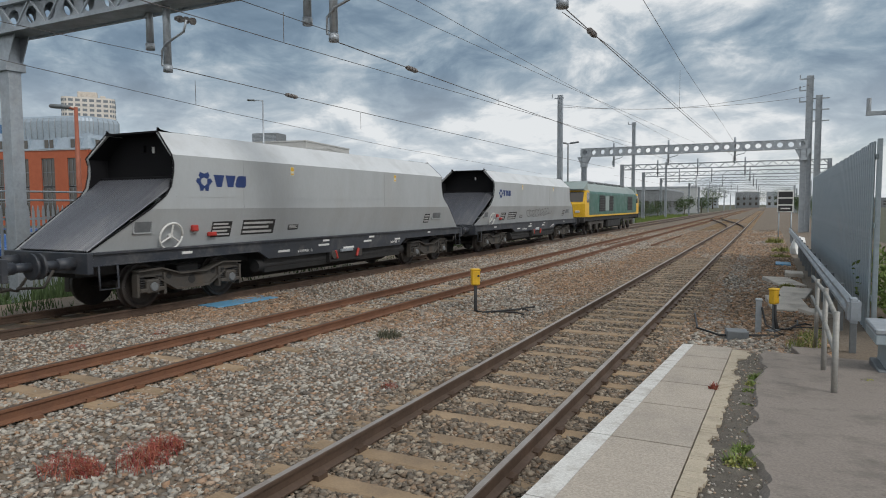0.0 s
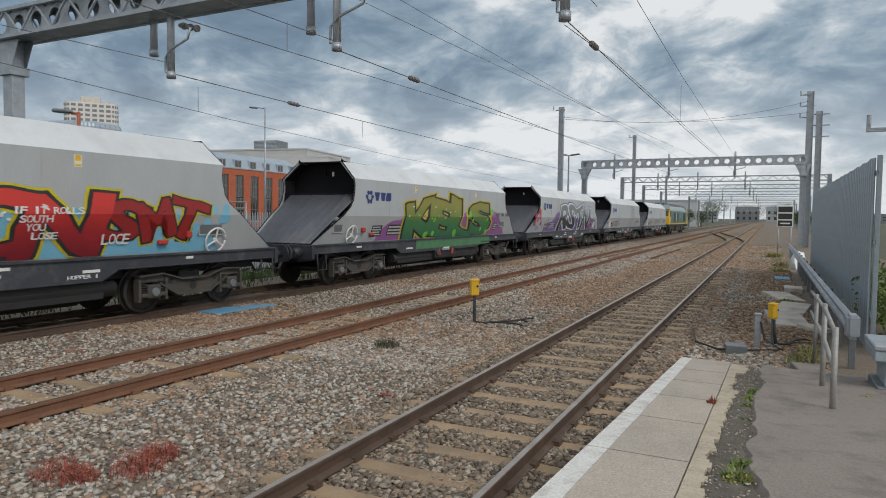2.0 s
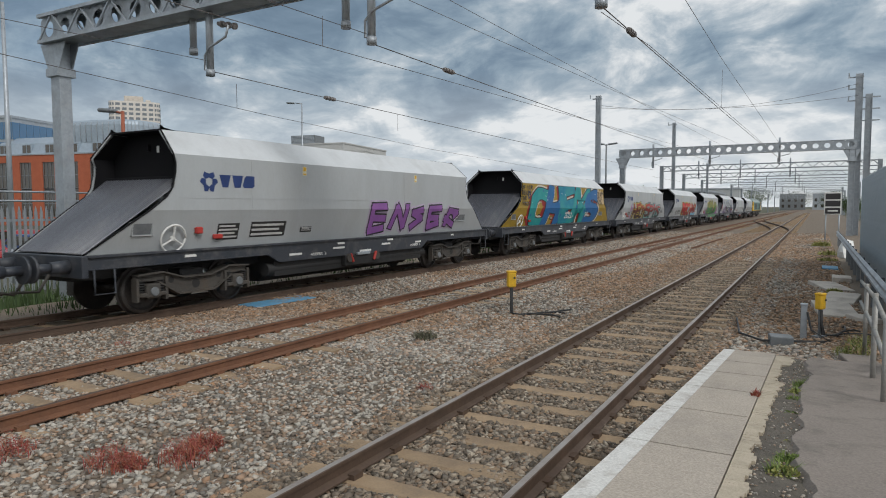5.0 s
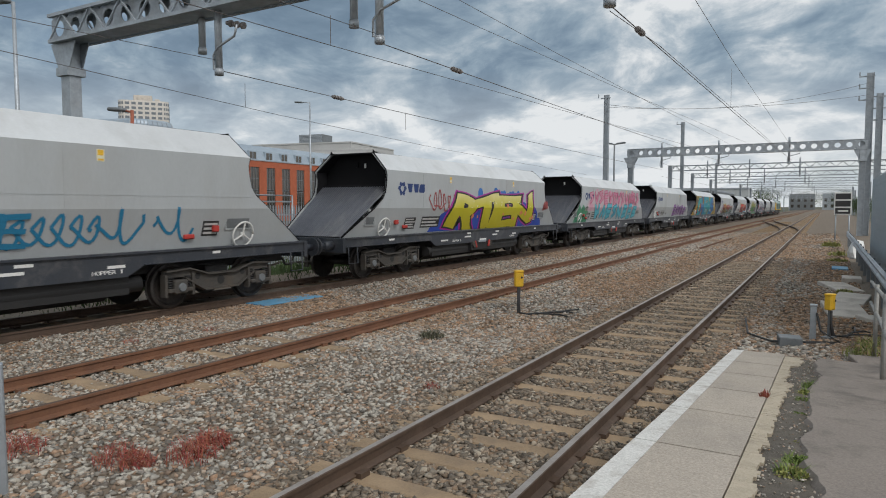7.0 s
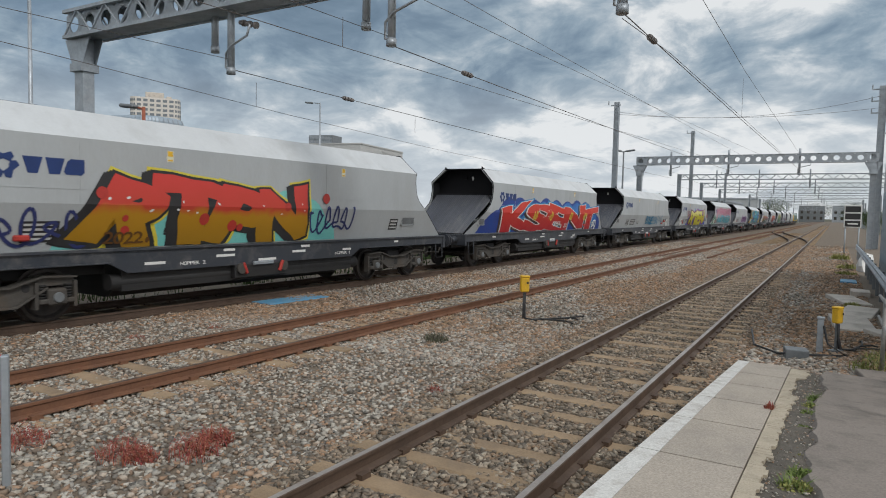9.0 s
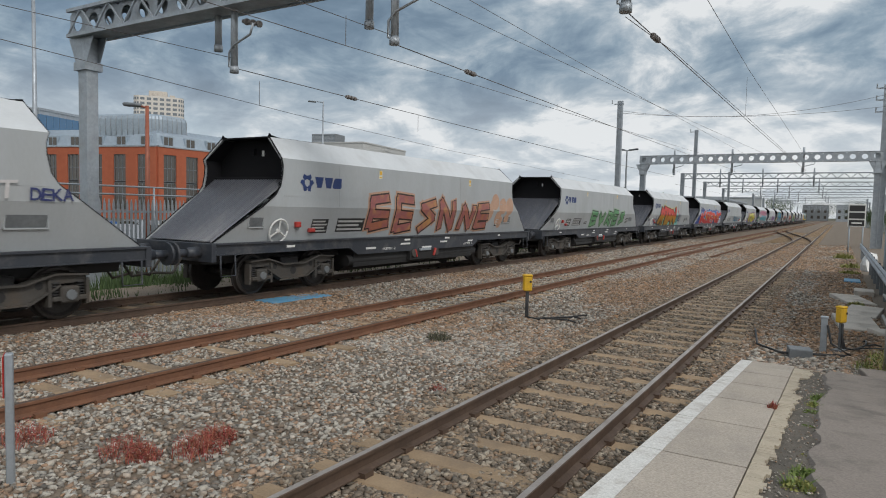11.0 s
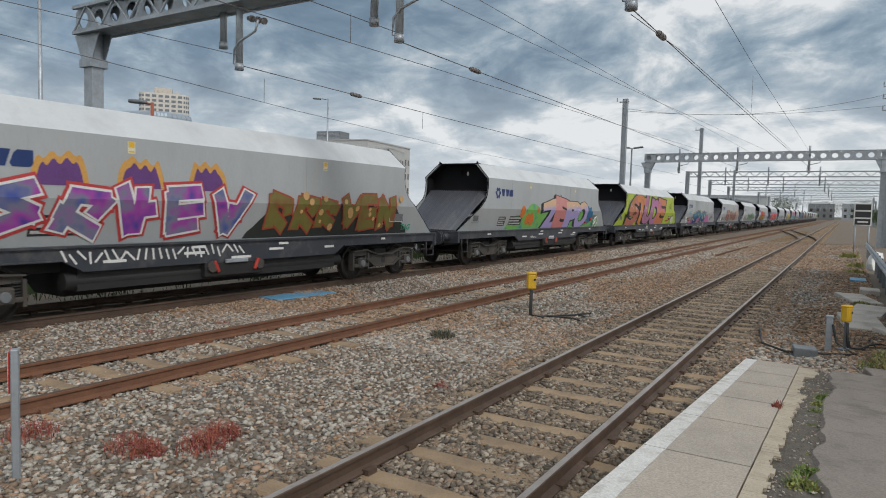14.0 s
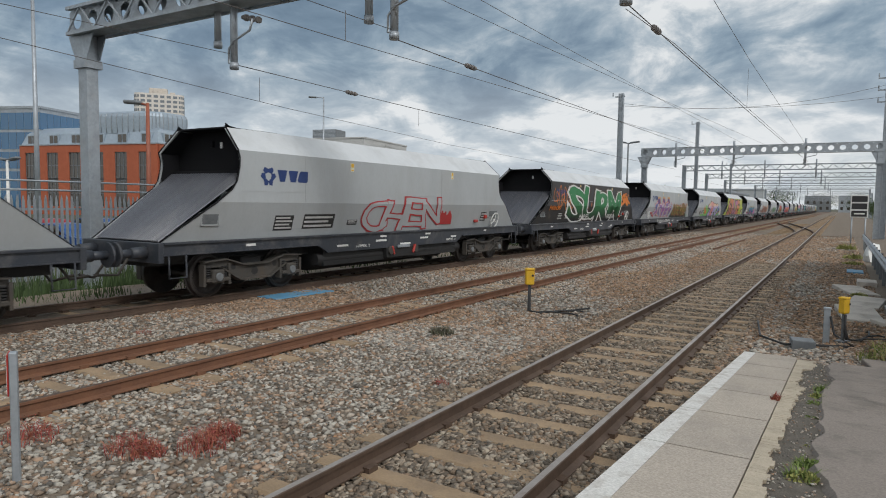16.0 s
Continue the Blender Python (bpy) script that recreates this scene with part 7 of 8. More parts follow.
        cloud(w, 10.9, 12.7, 2.3, 3.12, P("p_tan", (0.56, 0.42, 0.24)), 8, 3, 0.2, 0.009)
        for k, row in enumerate(("THE CHEMIST", "HAS THE", "MOST WCS", "IN THE", "YARD YES.")):
            words(w, row, 11.25, 11.25 + 0.125 * len(row), 2.88 - 0.15 * k, 3.0 - 0.15 * k, black, 3 + k, 0.006)
        words(w, "2022.", 5.8, 7.2, 1.55, 1.85, white, 3, 0.008)
        words(w, "SMT...", 9.2, 10.3, 1.6, 1.85, white, 4, 0.008)
    if n == 8:
        wildstyle(w, 5, 6.5, 12.0, 1.32, 2.3, P("p_purples", (0.19, 0.07, 0.27), (0.3, 0.12, 0.36)), black, P("p_lilac", (0.46, 0.38, 0.5)), 41, 0.2, "purple painted bars")
    if n == 9:
        cloud(w, 0.6, 12.6, 1.9, 3.15, P("p_pinkish", (0.5, 0.33, 0.38), (0.46, 0.4, 0.42), (0.6, 0.22, 0.34)), 9, 12, 0.5)
        wildstyle(w, 12, 1.2, 12.2, 2.25, 3.1, P("p_pink", (0.56, 0.14, 0.28), (0.5, 0.3, 0.36)), P("p_rose", (0.45, 0.06, 0.14)), None, 44, 0.12, "pink painted bars")
        wildstyle(w, 8, 2.2, 11.8, 1.32, 2.35, P("p_cyans", (0.04, 0.35, 0.48), (0.10, 0.42, 0.5), (0.05, 0.22, 0.35)), P("p_deepteal", (0.02, 0.2, 0.25)), None, 45, 0.2, "cyan painted bars")
        cloud(w, -0.8, 1.4, 1.28, 2.2, P("p_fern", (0.06, 0.25, 0.14)), 12, 4, 0.4)
    if n == 10:
        cloud(w, 2.6, 12.6, 1.28, 2.35, P("p_royal", (0.02, 0.05, 0.32), (0.03, 0.09, 0.42)), 10, 8, 0.35)
        spots(w, 5.6, 10.6, 2.45, 2.66, P("p_azure", (0.03, 0.16, 0.48)), 6, 14, 0.2, 0.005)
        piece(w, "RTEN", 4.1, 11.0, 1.34, 2.44, fade("p_lemon", (1.4, (0.42, 0.36, 0.015)), (2.1, (0.52, 0.47, 0.02)), (2.6, (0.68, 0.62, 0.25))), black, P("p_magenta", (0.4, 0.03, 0.3)), 0.22, 51, "yellow block letters edged in purple")
        spots(w, 4.8, 12.1, 1.6, 2.2, P("p_salmon", (0.7, 0.24, 0.12)), 9, 10, 0.1, 0.031)
        for y in (3.2, 12.7):
            scrawl(w, y - 0.9 if y < 9 else y - 0.3, y + 0.9 if y < 9 else y + 0.3, 1.9, 2.7 if y < 9 else 2.4, P("p_dullred", (0.33, 0.07, 0.07)), int(y), 5, 0.025)
        words(w, "2021", 12.3, 13.0, 2.0, 2.2, P("p_dullred", (0.33, 0.07, 0.07)), 3)
    if n == 11:
        blue = P("p_marker_blue", (0.02, 0.19, 0.34))
        scrawl(w, 7.3, 9.2, 1.4, 2.05, blue, 5, 5, 0.03)
        words(w, "BOUE", 6.0, 7.8, 1.45, 2.0, blue, 6, 0.02, 1.5)
        scrawl(w, 9.0, 10.1, 1.35, 2.15, blue, 9, 2, 0.032)
        scrawl(w, 10.0, 11.1, 1.4, 2.2, blue, 15, 2, 0.03)
    if n == 12:
        cloud(w, -1.0, 13.8, 1.28, 2.72, P("p_navy", (0.015, 0.04, 0.22), (0.02, 0.07, 0.32)), 12, 14, 0.25)
        cloud(w, 2.5, 13.0, 1.6, 2.62, P("p_azure", (0.02, 0.17, 0.45)), 15, 9, 0.4, 0.007)
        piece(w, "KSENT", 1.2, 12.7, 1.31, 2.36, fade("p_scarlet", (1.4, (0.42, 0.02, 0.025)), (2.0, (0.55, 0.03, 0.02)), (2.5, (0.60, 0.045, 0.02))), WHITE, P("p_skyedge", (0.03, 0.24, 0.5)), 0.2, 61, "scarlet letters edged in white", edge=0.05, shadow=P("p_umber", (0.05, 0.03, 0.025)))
        for y in (4.2, 6.1, 8.7, 10.8):
            scrawl(w, y - 0.25, y + 0.25, 1.7, 2.2, P("p_brightyellow", (0.66, 0.55, 0.06)), int(y * 7), 4, 0.018, 0.026)
        words(w, "SLEW", 6.6, 7.5, 1.48, 1.7, white, 3, 0.008)
        words(w, "22", 8.0, 8.4, 1.42, 1.6, white, 3, 0.008)
    if n == 13:
        cloud(w, 1.6, 9.0, 1.28, 2.45, P("p_mint", (0.16, 0.5, 0.47), (0.2, 0.55, 0.5)), 13, 9, 0.5)
        scrawl(w, 0.3, 2.4, 1.3, 2.0, P("p_navyline", (0.03, 0.04, 0.14)), 4, 5, 0.03)
        scrawl(w, 7.8, 9.6, 1.4, 2.2, P("p_navyline", (0.03, 0.04, 0.14)), 8, 5, 0.03)
        piece(w, "RTPN", 2.4, 7.6, 1.31, 2.42, fade("p_red_gold", (1.4, (0.33, 0.17, 0.008)), (1.88, (0.42, 0.21, 0.01)), (2.06, (0.50, 0.05, 0.03)), (2.6, (0.58, 0.05, 0.04))), black, P("p_brightyellow", (0.66, 0.55, 0.06)), 0.26, 71, "red and gold letters edged in yellow", shadow=black)
        words(w, "2022.", 2.5, 3.5, 1.36, 1.58, P("p_brownline", (0.12, 0.05, 0.01)), 3, 0.008)
        spots(w, 1.2, 8.4, 1.6, 2.6, RED, 21, 8, 0.12)
    if n == 14:
        wildstyle(w, 5, 4.5, 11.0, 1.32, 2.3, P("p_greenish", (0.08, 0.26, 0.12), (0.2, 0.36, 0.18)), black, P("p_palegreen", (0.3, 0.44, 0.3)), 81, 0.2, "faded green painted bars")
    if n == 15:
        wildstyle(w, 6, 3.2, 10.8, 1.32, 2.5, P("p_rusts", (0.4, 0.15, 0.06), (0.27, 0.09, 0.12), (0.48, 0.26, 0.1)), P("p_umber", (0.05, 0.03, 0.025)), P("p_apricot", (0.52, 0.32, 0.22)), 83, 0.22, "rust and orange painted bars")
        spots(w, 10.6, 12.5, 1.6, 2.5, P("p_apricot", (0.52, 0.32, 0.22)), 5, 10, 0.3, 0.006)
    if n == 16:
        cloud(w, 1.2, 11.4, 1.28, 2.0, P("p_hotpink", (0.5, 0.13, 0.36), (0.58, 0.2, 0.42)), 16, 6, 0.5)
        piece(w, "SPYS", 2.9, 8.3, 1.31, 2.18, fade("p_petrol", (1.4, (0.012, 0.03, 0.20)), (1.75, (0.015, 0.13, 0.30)), (2.05, (0.02, 0.24, 0.38)), (2.3, (0.13, 0.06, 0.07))), P("p_straw", (0.55, 0.52, 0.24)), black, 0.17, 91, "petrol blue letters edged in straw yellow")
        words(w, "ORIN-SMT", 9.8, 12.1, 2.12, 2.4, P("p_silver", (0.55, 0.53, 0.52)), 3, 0.012, 0.6)
        words(w, "DEKA", 12.3, 13.0, 2.1, 2.3, P("p_navyline", (0.03, 0.04, 0.14)), 3, 0.008)
        words(w, "HHA", 2.2, 2.55, 1.74, 1.83, white, 3, 0.003, 0)
        scrawl(w, 0.6, 1.6, 2.0, 2.3, P("p_cyanline", (0.05, 0.4, 0.5)), 3, 2, 0.04)
    if n == 17:
        cloud(w, -2, 14.6, 1.28, 3.2, P("p_limes", (0.36, 0.47, 0.03), (0.42, 0.50, 0.04), (0.40, 0.47, 0.05), (0.12, 0.46, 0.18)), 17, 9, cut=True)
        piece(w, "STUOE", 0.8, 9.6, 1.38, 2.95, [P("p_candy_rose", (0.50, 0.12, 0.15), (0.36, 0.21, 0.03)), P("p_candy_orange", (0.62, 0.24, 0.02), (0.50, 0.17, 0.12)), P("p_candy_dusk", (0.36, 0.19, 0.24), (0.44, 0.14, 0.33)), P("p_candy_violet", (0.46, 0.13, 0.40), (0.40, 0.22, 0.26)), P("p_candy_coral", (0.52, 0.13, 0.11), (0.60, 0.24, 0.02), (0.46, 0.12, 0.42))], black, None, 0.36, 101, "pink, ochre, orange and violet bubble letters", edge=0.1, shadow=black)
        spots(w, 1.9, 4.6, 1.9, 2.4, P("p_blush", (0.56, 0.28, 0.27)), 2, 6, 0.12)
        words(w, "OTM", 1.55, 2.2, 1.9, 2.1, black, 3, 0.008)
        words(w, "DELMS", -0.2, 0.5, 1.75, 1.95, black, 3, 0.008)
        scrawl(w, 11.0, 12.0, 2.3, 2.9, black, 5, 3, 0.018, 0.03)
        words(w, "22", 12.3, 12.7, 1.75, 1.95, black, 3, 0.008)
        scrawl(w, 0.3, 1.8, 2.5, 3.0, P("p_palelime", (0.6, 0.66, 0.3)), 8, 4, 0.012)
        w["label"] = "hopper wagon painted lime green with large bubble-letter graffiti"
    if n == 18:
        cloud(w, 1.8, 13.2, 1.28, 2.3, P("p_pastelgreen", (0.14, 0.42, 0.08), (0.2, 0.46, 0.1), (0.03, 0.2, 0.34)), 18, 7, 0.6)
        lilac = fade("p_pastel_lilac", (1.5, (0.36, 0.31, 0.56)), (2.1, (0.38, 0.33, 0.58)), (2.3, (0.64, 0.43, 0.27)), (2.7, (0.66, 0.46, 0.30)))
        rose = fade("p_pastel_rose", (1.5, (0.56, 0.2, 0.2)), (2.6, (0.60, 0.26, 0.24)))
        piece(w, "ZEPO", 5.5, 10.9, 1.31, 2.46, [lilac, rose, lilac, lilac], black, None, 0.3, 111, "lilac, rose and peach bubble letters", shadow=black, edge=0.07)
        spots(w, 3.0, 4.8, 1.4, 2.1, P("p_orange", (0.66, 0.18, 0.03)), 2, 5, 0.24, 0.009)
        spots(w, 11.0, 12.2, 1.5, 2.3, P("p_oceanblue", (0.02, 0.16, 0.33)), 7, 8, 0.22, 0.009)
    if n == 19:
        for y in (2.5, 4.0, 5.5):
            cloud(w, y - 0.5, y + 0.5, 2.3, 2.85, P("p_orangeglow", (0.62, 0.33, 0.08)), int(y), 1, 0.2, 0.005)
            cloud(w, y - 0.4, y + 0.4, 2.3, 2.72, P("p_plum", (0.13, 0.05, 0.2)), int(y), 1, 0.2, 0.008)
        wildstyle(w, 5, 1.2, 6.6, 1.32, 2.5, P("p_violets", (0.03, 0.05, 0.28), (0.42, 0.06, 0.36), (0.22, 0.22, 0.27), (0.05, 0.09, 0.35)), WHITE, P("p_tomato", (0.5, 0.05, 0.05)), 121, 0.26, "violet and blue painted bars edged in white")
        cloud(w, 6.6, 13.0, 1.28, 2.15, P("p_sooty", (0.03, 0.035, 0.03)), 22, 7, 0.6)
        wildstyle(w, 6, 7.1, 12.2, 1.34, 2.42, P("p_moss", (0.13, 0.13, 0.03), (0.19, 0.16, 0.04), (0.2, 0.07, 0.03)), P("p_brick", (0.33, 0.06, 0.03)), None, 122, 0.26, "moss and brick-red painted bars")
        spots(w, 8.2, 12.4, 1.45, 2.3, P("p_peach", (0.6, 0.36, 0.15)), 11, 18, 0.09)
        words(w, "TAG", 12.6, 13.1, 1.38, 1.55, P("p_mintline", (0.06, 0.35, 0.22)), 3, 0.012)
        for k in range(26):
            rg = random.Random(k)
            bm = bmesh.new()
            box(bm, 1.272, 1.279, -0.018, 0.018, -0.11, 0.11, 0, pose(0, 2.6 + 0.155 * k, 1.06 + rg.uniform(-0.04, 0.04), rg.uniform(-50, 50)))
            part("graffiti_stroke", bm, white, w)
    if n == 20:
        cloud(w, -2, 14.6, 1.28, 3.2, P("p_blacks", (0.018, 0.018, 0.02), (0.03, 0.03, 0.032), (0.07, 0.06, 0.05)), 20, 9, cut=True)
        piece(w, "SURM", 2.3, 10.7, 1.35, 2.85, fade("p_forest", (1.4, (0.012, 0.015, 0.016)), (1.75, (0.015, 0.09, 0.035)), (2.2, (0.025, 0.18, 0.06)), (2.9, (0.03, 0.2, 0.07))), WHITE, P("p_darkbrown", (0.06, 0.035, 0.025)), 0.17, 131, "forest green and black letters edged in white")
        orange = P("p_sprayorange", (0.68, 0.19, 0.02))
        scrawl(w, 0.2, 2.9, 1.9, 3.05, orange, 4, 7, 0.02, 0.009)
        words(w, "SMK", 11.0, 12.5, 2.2, 2.75, orange, 5, 0.07, 2.0)
        spots(w, 10.5, 12.3, 2.2, 3.0, orange, 6, 9, 0.07)
        spots(w, 2.5, 11.0, 1.5, 2.9, P("p_rustspray", (0.28, 0.09, 0.03)), 16, 14, 0.16, 0.007)
        words(w, "FREEDOM", 8.6, 10.0, 1.42, 1.62, white, 5, 0.008)
        words(w, "IN SLEW.", 4.0, 5.6, 1.42, 1.66, white, 5, 0.008)
        words(w, "PARNOR?", -0.2, 1.2, 1.9, 2.08, orange, 5, 0.008)
        w["label"] = "hopper wagon painted black with green and white graffiti letters"
    if n == 21:
        piece(w, "CHEN", 4.4, 8.4, 1.36, 2.2, WAGON_GREY, P("p_sprayred", (0.46, 0.03, 0.035), (0.36, 0.05, 0.05)), None, 0.03, 141, shine=False)
        cloud(w, 8.4, 9.3, 1.42, 1.85, P("p_sprayred", (0.46, 0.03, 0.035)), 5, 2, 0.3, 0.018)
    for y, t in ((4.1, "HOPPER 2"), (8.9, "HOPPER 1")):
        if n in (4, 19):
            continue
        bm = glyphs(t, y, y + 0.62, 1.3, 1.37, 0.002, 3, 0)
        for v in bm.verts:
            v.co = Vector((1.275 + v.co.x * 0.2, v.co.y, v.co.z - 0.42))
        part("hopper_number", bm, white, w, "white stencilled hopper number")


LABELS = {1: "plain grey bogie hopper wagon with blue marks", 2: "grey bogie hopper wagon with blue company mark and white wheel", 3: "grey hopper wagon with slate letters on violet graffiti", 4: "grey hopper wagon with green bubble-letter graffiti",
          5: "grey hopper wagon with crimson graffiti on sky blue", 6: "grey hopper wagon with dark red wild-style graffiti", 7: "hopper wagon painted gold with teal wild-style graffiti", 8: "grey hopper wagon with purple graffiti",
          9: "hopper wagon with pink and cyan graffiti", 10: "grey hopper wagon with yellow block-letter graffiti on blue", 11: "grey hopper wagon with blue marker scrawls", 12: "hopper wagon with scarlet graffiti on blue",
          13: "grey hopper wagon with red and gold graffiti", 14: "grey hopper wagon with faded green graffiti", 15: "grey hopper wagon with rust-orange graffiti", 16: "grey hopper wagon with petrol blue graffiti on pink",
          17: "hopper wagon painted lime green with bubble-letter graffiti", 18: "grey hopper wagon with pastel bubble-letter graffiti", 19: "grey hopper wagon with violet and moss graffiti", 20: "hopper wagon painted black with green graffiti",
          21: "grey hopper wagon with red outline graffiti", 22: "plain grey bogie hopper wagon with white brake wheel"}


def build_locomotive():
    green = mat("loco_green", (0.025, 0.11, 0.085), (0.035, 0.13, 0.10), rough=0.4, scale=2, bump=0.02, dirt=(0.09, 0.09, 0.08), dirt_amount=0.4)
    grey = mat("loco_roof_grey", (0.24, 0.30, 0.29), (0.30, 0.34, 0.33), rough=0.5, scale=2, bump=0.05)
    w = thing("diesel_locomotive", "green and yellow diesel locomotive with a grey roof", "locomotive", Matrix())
    bm = bmesh.new()
    sec = [(-1.32, 1.3), (1.32, 1.3), (1.32, 2.95), (1.25, 3.1), (-1.25, 3.1), (-1.32, 2.95)]
    extrude(bm, sec, "y", 1.5, 19.7)
    body = part("body", bm, green, w)
    bm = bmesh.new()
    extrude(bm, [(-1.25, 3.1), (1.25, 3.1), (0.95, 3.55), (0.4, 3.8), (-0.4, 3.8), (-0.95, 3.55)], "y", 1.4, 19.8)
    part("roof", bm, grey, w)
    for k in range(5):
        bm = bmesh.new()
        box(bm, -0.6, 0.6, 4.0 + 2.9 * k, 6.0 + 2.9 * k, 3.76, 3.9, 0.03)
        part("roof_hatch", bm, GALV_DARK, w)
    for y0, y1, d in ((0.3, 1.5, -1), (19.7, 20.9, 1)):
        e = y0 if d < 0 else y1
        i = y1 if d < 0 else y0
        bm = bmesh.new()
        out = [(i, 1.3), (e, 1.3), (e, 2.2), (e - d * 0.45, 3.15), (i, 3.15)]
        extrude(bm, out, "x", -1.32, 1.32)
        cab = part("cab", bm, YELLOW, w, "yellow cab end")
        bm = bmesh.new()
        out = [(i, 3.15), (e - d * 0.25, 3.15), (e - d * 0.2, 3.25), (i, 3.8)]
        extrude(bm, out, "x", -1.2, 1.2)
        part("cab_roof", bm, grey, cab)
        bm = bmesh.new()
        for s in (-1, 1):
            q = [(s * 0.15, e - d * 0.06 + d * 0.01, 2.35), (s * 1.15, e - d * 0.06 + d * 0.01, 2.35), (s * 1.15, e - d * 0.41 + d * 0.02, 3.05), (s * 0.15, e - d * 0.41 + d * 0.02, 3.05)]
            bm.faces.new([bm.verts.new(p) for p in q])
        part("windscreen", bm, GLASS, cab)
        for s in (-1, 1):
            bm = bmesh.new()
            box(bm, *sorted((s * 1.318, s * 1.33)), min(i, i + d * 0.7), max(i, i + d * 0.7), 2.3, 3.0)
            part("side_window", bm, GLASS, cab)
            bm = bmesh.new()
            box(bm, s * 0.8 - 0.15, s * 0.8 + 0.15, *sorted((e, e + d * 0.05)), 1.6, 1.75, 0.02)
            part("lamp_cluster", bm, WHITE, cab)
        bm = bmesh.new()
        box(bm, -1.3, 1.3, *sorted((e - d * 0.1, e + d * 0.15)), 0.9, 1.3, 0.02)
        part("buffer_beam", bm, BLACK, w)
        for s in (-0.87, 0.87):
            bm = bmesh.new()
            tube(bm, (s, e + d * 0.1, 1.06), (s, e + d * 0.55, 1.06), 0.1, n=12)
            tube(bm, (s, e + d * 0.55, 1.06), (s, e + d * 0.6, 1.06), 0.24, n=16)
            part("buffer", bm, BLACK, w)
    for s in (-1, 1):
        bm = bmesh.new()
        box(bm, *sorted((s * 1.322, s * 1.345)), 0.4, 20.8, 1.3, 1.42)
        part("yellow_stripe", bm, YELLOW, w)
        for y, ww in ((4.6, 1.9), (8.0, 1.4), (15.4, 2.2)):
            bm = bmesh.new()
            box(bm, *sorted((s * 1.322, s * 1.335)), y, y + ww, 1.65, 2.85)
            g = part("grille", bm, BLACK, body)
            bm = bmesh.new()
            for k in range(9):
                box(bm, *sorted((s * 1.335, s * 1.345)), y, y + ww, 1.72 + 0.125 * k, 1.76 + 0.125 * k)
            part("grille_slat", bm, UNDER, g)
        bm = bmesh.new()
        box(bm, *sorted((s * 1.322, s * 1.332)), 6.6, 7.9, 1.7, 2.8)
        part("body_panel", bm, grey, body)
    bm = bmesh.new()
    box(bm, -1.25, 1.25, 0.5, 20.7, 1.0, 1.3)
    part("frame", bm, UNDER, w)
    bm = bmesh.new()
    box(bm, -1.2, 1.2, 8.0, 13.0, 0.35, 1.0, 0.1)
    part("fuel_tank", bm, UNDER, w)
    bogies = []
    for yc in (4.4, 16.6):
        b = new("bogie")
        b.parent, b.matrix_basis = w, pose(0, yc, 0)
        bogies.append(b)
        for s in (-1, 1):
            bm = bmesh.new()
            extrude(bm, [(-2.4, 0.75), (2.4, 0.75), (2.4, 0.95), (-2.4, 0.95)], "x", *sorted((s * 1.0, s * 1.15)))
            for u in (-1.85, 0, 1.85):
                box(bm, *sorted((s * 1.0, s * 1.2)), u - 0.25, u + 0.25, 0.35, 0.75, 0.04)
            part("side_frame", bm, BOGIE, b)
    return w, bogies


TRAIN, WHEELS, WHEEL = [], [], []


def add_wheelset(parent, y, first=None):
    """Every wheelset stands at its own axle and rolls alike."""
    if not WHEELS:
        o = part("wheelset", build_wheelset(), TYRE, parent)
        WHEEL.append(part("wheel", wheel_mesh(), TYRE, o))
        shared("wheel", WHEEL[0], o, pose(0, 0, 0, 0, 0, 180))
        o.matrix_parent_inverse = pose(0, y, WHEEL_R)
        WHEELS.append(o)
        return
    o = WHEELS[0].copy()
    scene.collection.objects.link(o)
    o.parent, o.matrix_parent_inverse = parent, pose(0, y, WHEEL_R)
    for turn in (0, 180):
        shared("wheel", WHEEL[0], o, pose(0, 0, 0, 0, 0, turn))
    WHEELS.append(o)


def build_train():
    base, bogies = wagon_base()
    add_wheelset(bogies[0], -1.1)
    rows = []
    turn = SPEED / FPS / WHEEL_R
    for k in range(int(16 * FPS) + 1):
        rows.append((k / FPS, Matrix.Rotation(-turn * k, 4, "X")))
    walk(WHEELS[0], rows)
    add_wheelset(bogies[0], 1.1)
    add_wheelset(bogies[1], -1.1)
    add_wheelset(bogies[1], 1.1)
    front_wheel = (3, 5, 11, 12, 17, 18, 20, 21)
    wagons = [base] + [copy_thing(base, Matrix()) for _ in range(21)]
    for n, w in enumerate(wagons, 1):
        w.name = "hopper_wagon"
        w["label"] = LABELS[n]
        hand_wheel(w, n in front_wheel)
        decorate(n, w)
        TRAIN.append((w, HOOD0 - PITCH * (n - 2)))
    loco, lb = build_locomotive()
    for b in lb:
        for u in (-1.85, 0, 1.85):
            add_wheelset(b, u)
    TRAIN.append((loco, HOOD0 + PITCH + 14.44 + 1.9))


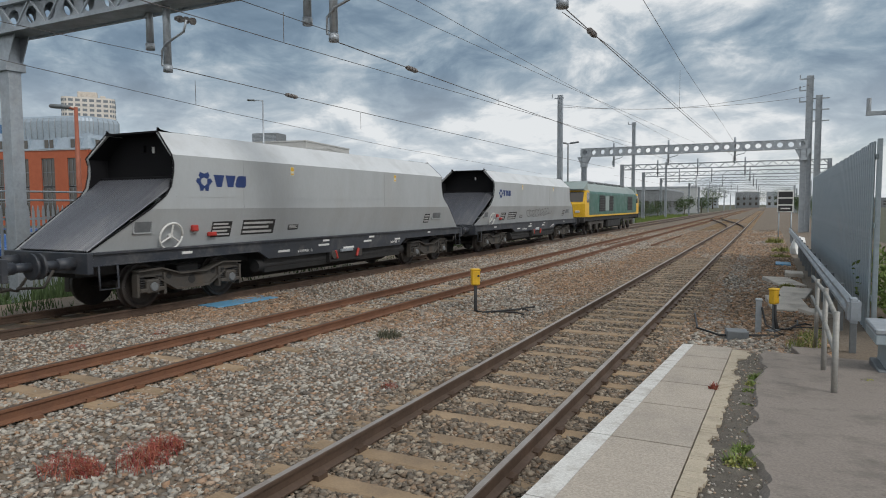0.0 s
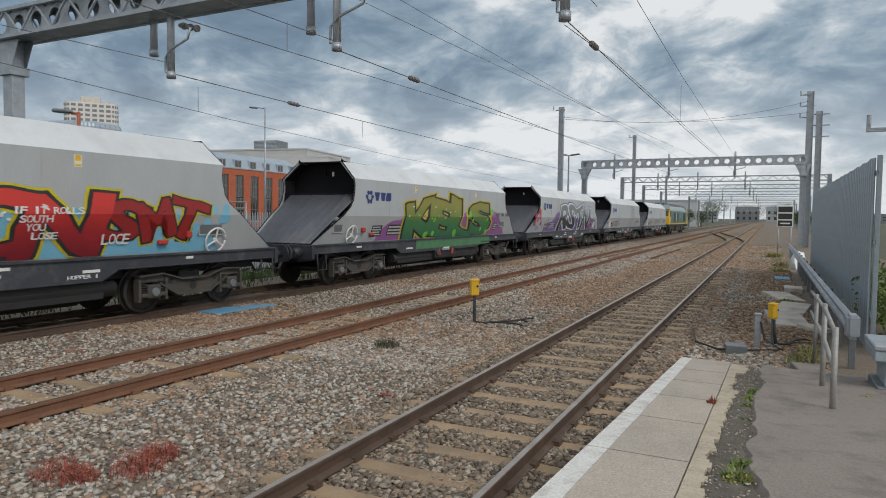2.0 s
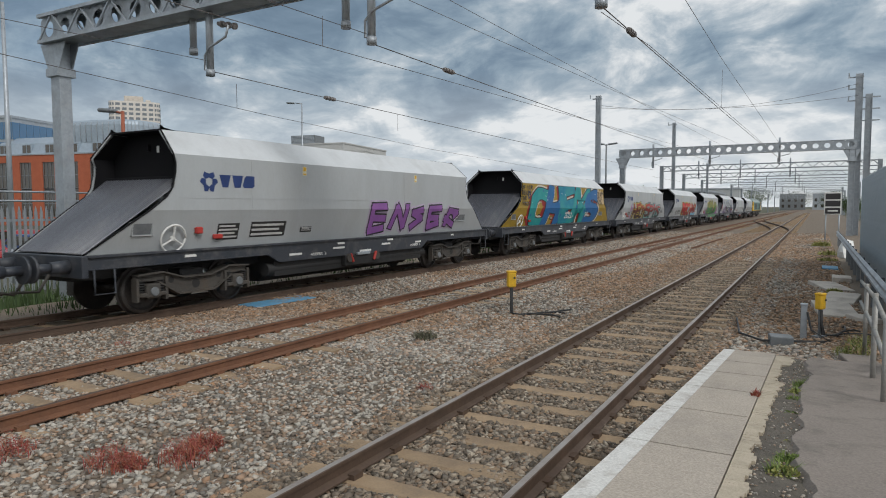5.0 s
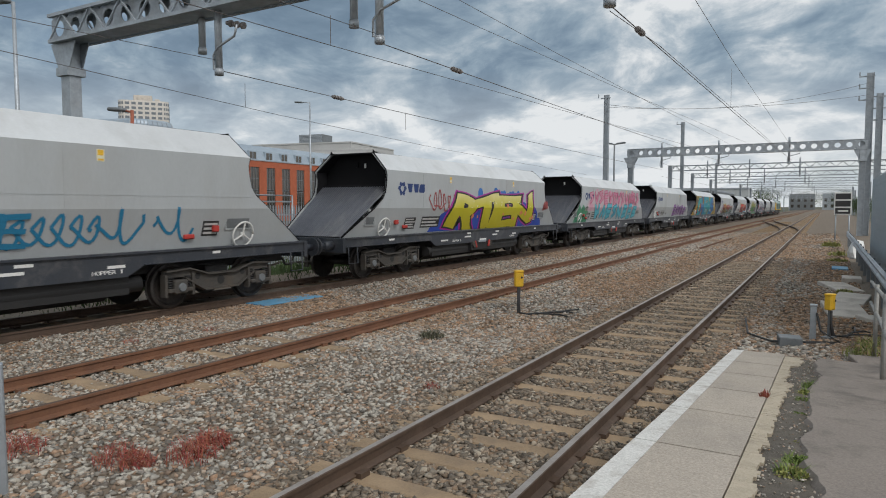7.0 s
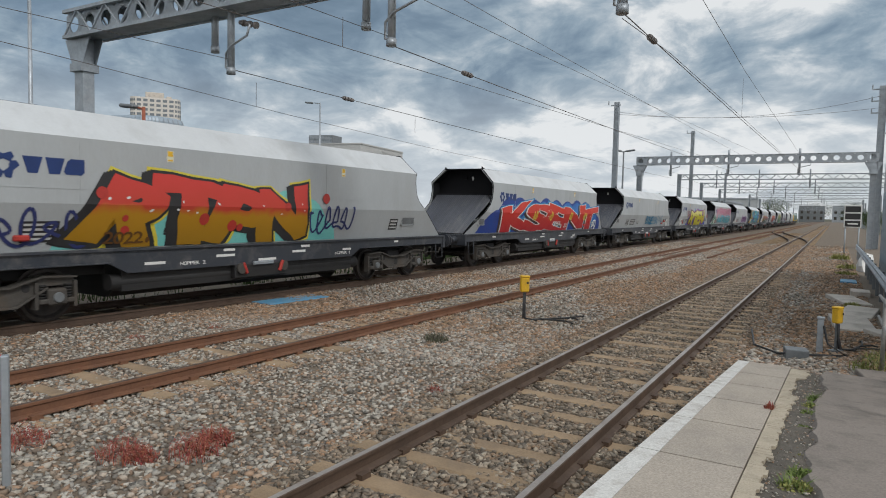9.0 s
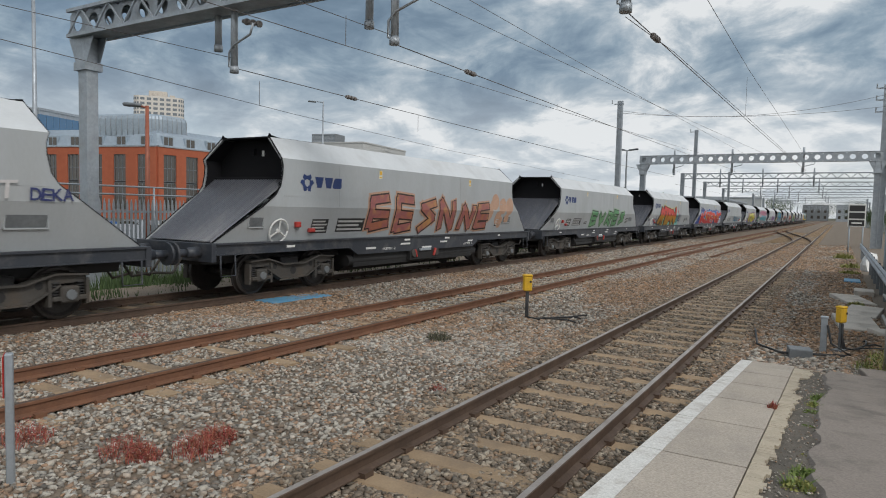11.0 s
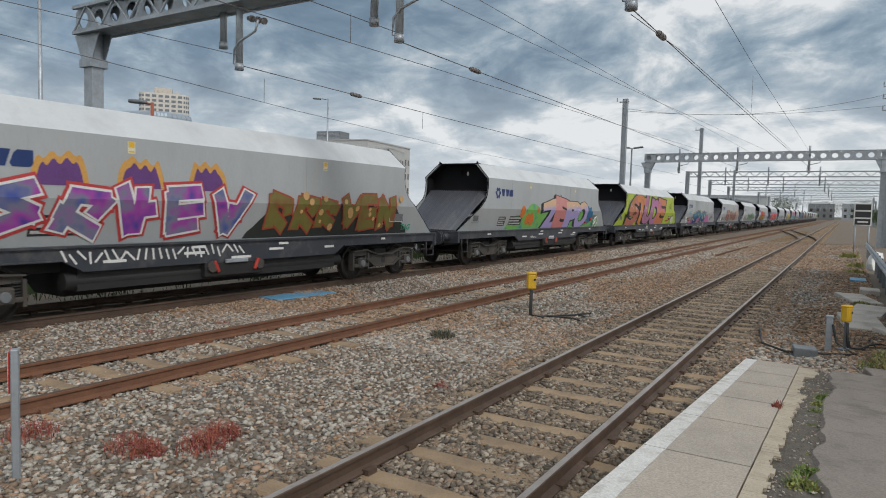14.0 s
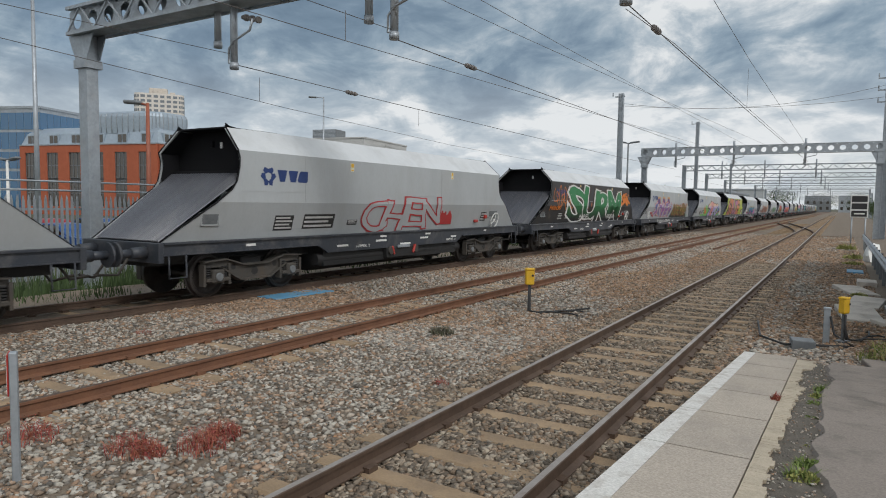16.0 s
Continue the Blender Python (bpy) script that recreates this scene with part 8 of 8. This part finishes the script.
build_ground()
build_track("near_track", NEAR_X, "railway track on pale concrete sleepers with worn brown rails", RAIL_N, RAIL_TOP, -8.2, 62, 0.0)
build_track("middle_track", MID_X, "rusty railway track with sleepers half buried in ballast", RUST, RAIL_N, -8.9, 62, 0.015)
build_track("far_track", FAR_X, "dark railway track under the train", RAIL_N, RAIL_N, -7.9, 40, 0.02)
build_turnout()
build_platform()
build_overhead()
build_lineside()
build_right_side()
build_town()
build_train()
build_plants()
for a, lo, hi, cnt, pw, size in ((0, 2.0, 11.0, 52000, 1.25, 0.037), (1, 8.5, 32.0, 80000, 1.5, 0.046)):
    stones("ballast_stones", cnt, -12.2, 0.9, lo, hi, pw, size, STONE, lambda x, y: rusty(x, y) < 0.28 and not (x > -1.35 and y < 10.9) and abs(x - NEAR_X) > 1.35 and not on_sleeper(x, y, MID_X, -8.9, 0.95), "loose grey and tan ballast stones")
    stones("rusty_ballast_stones", cnt, -12.2, 0.9, lo, hi, pw, size, STONE_RUST, lambda x, y: rusty(x, y) >= 0.12 and not (x > -1.35 and y < 10.9) and abs(x - NEAR_X) > 1.25 and not on_sleeper(x, y, MID_X, -8.9, 0.95), "loose rust-brown ballast stones")

stones("ballast_stones", 52000, -12.2, 0.9, 30, 64, 1.2, 0.06, STONE, lambda x, y: rusty(x, y) < 0.3, "loose grey and tan ballast stones")
stones("rusty_ballast_stones", 52000, -12.2, 0.9, 30, 64, 1.2, 0.06, STONE_RUST, lambda x, y: rusty(x, y) >= 0.12, "loose rust-brown ballast stones")
stones("oily_ballast_stones", 56000, NEAR_X - 1.42, NEAR_X + 1.42, 1.8, 34, 1.5, 0.037, STONE_DARK, lambda x, y: not on_sleeper(x, y, NEAR_X, -8.2, 1.2), "dark oily ballast stones between the rails")
stones("platform_grit", 1100, -0.42, 0.04, 2.2, 10.6, 1.0, 0.011, STONE, lambda x, y: True, "loose grit on the platform dirt strip", lambda x, y: ramp_z(y) - 0.02)

SWAY = {4: -0.08, 7: -0.12, 12: 0.3, 13: 0.42, 14: 0.3, 15: 0.2, 16: 0.18, 24: -0.4, 25: 0.4, 26: 0.2, 29: -0.12, 31: -0.2, 32: -0.32}   # small gains on the steady run, by half seconds


def motions():
    """The train runs past at a steady speed."""
    for ob, y in TRAIN:
        walk(ob, [(0.5 * k, pose(FAR_X, y + SPEED * 0.5 * k + SWAY.get(k, 0.0), 0)) for k in range(33)])


motions()
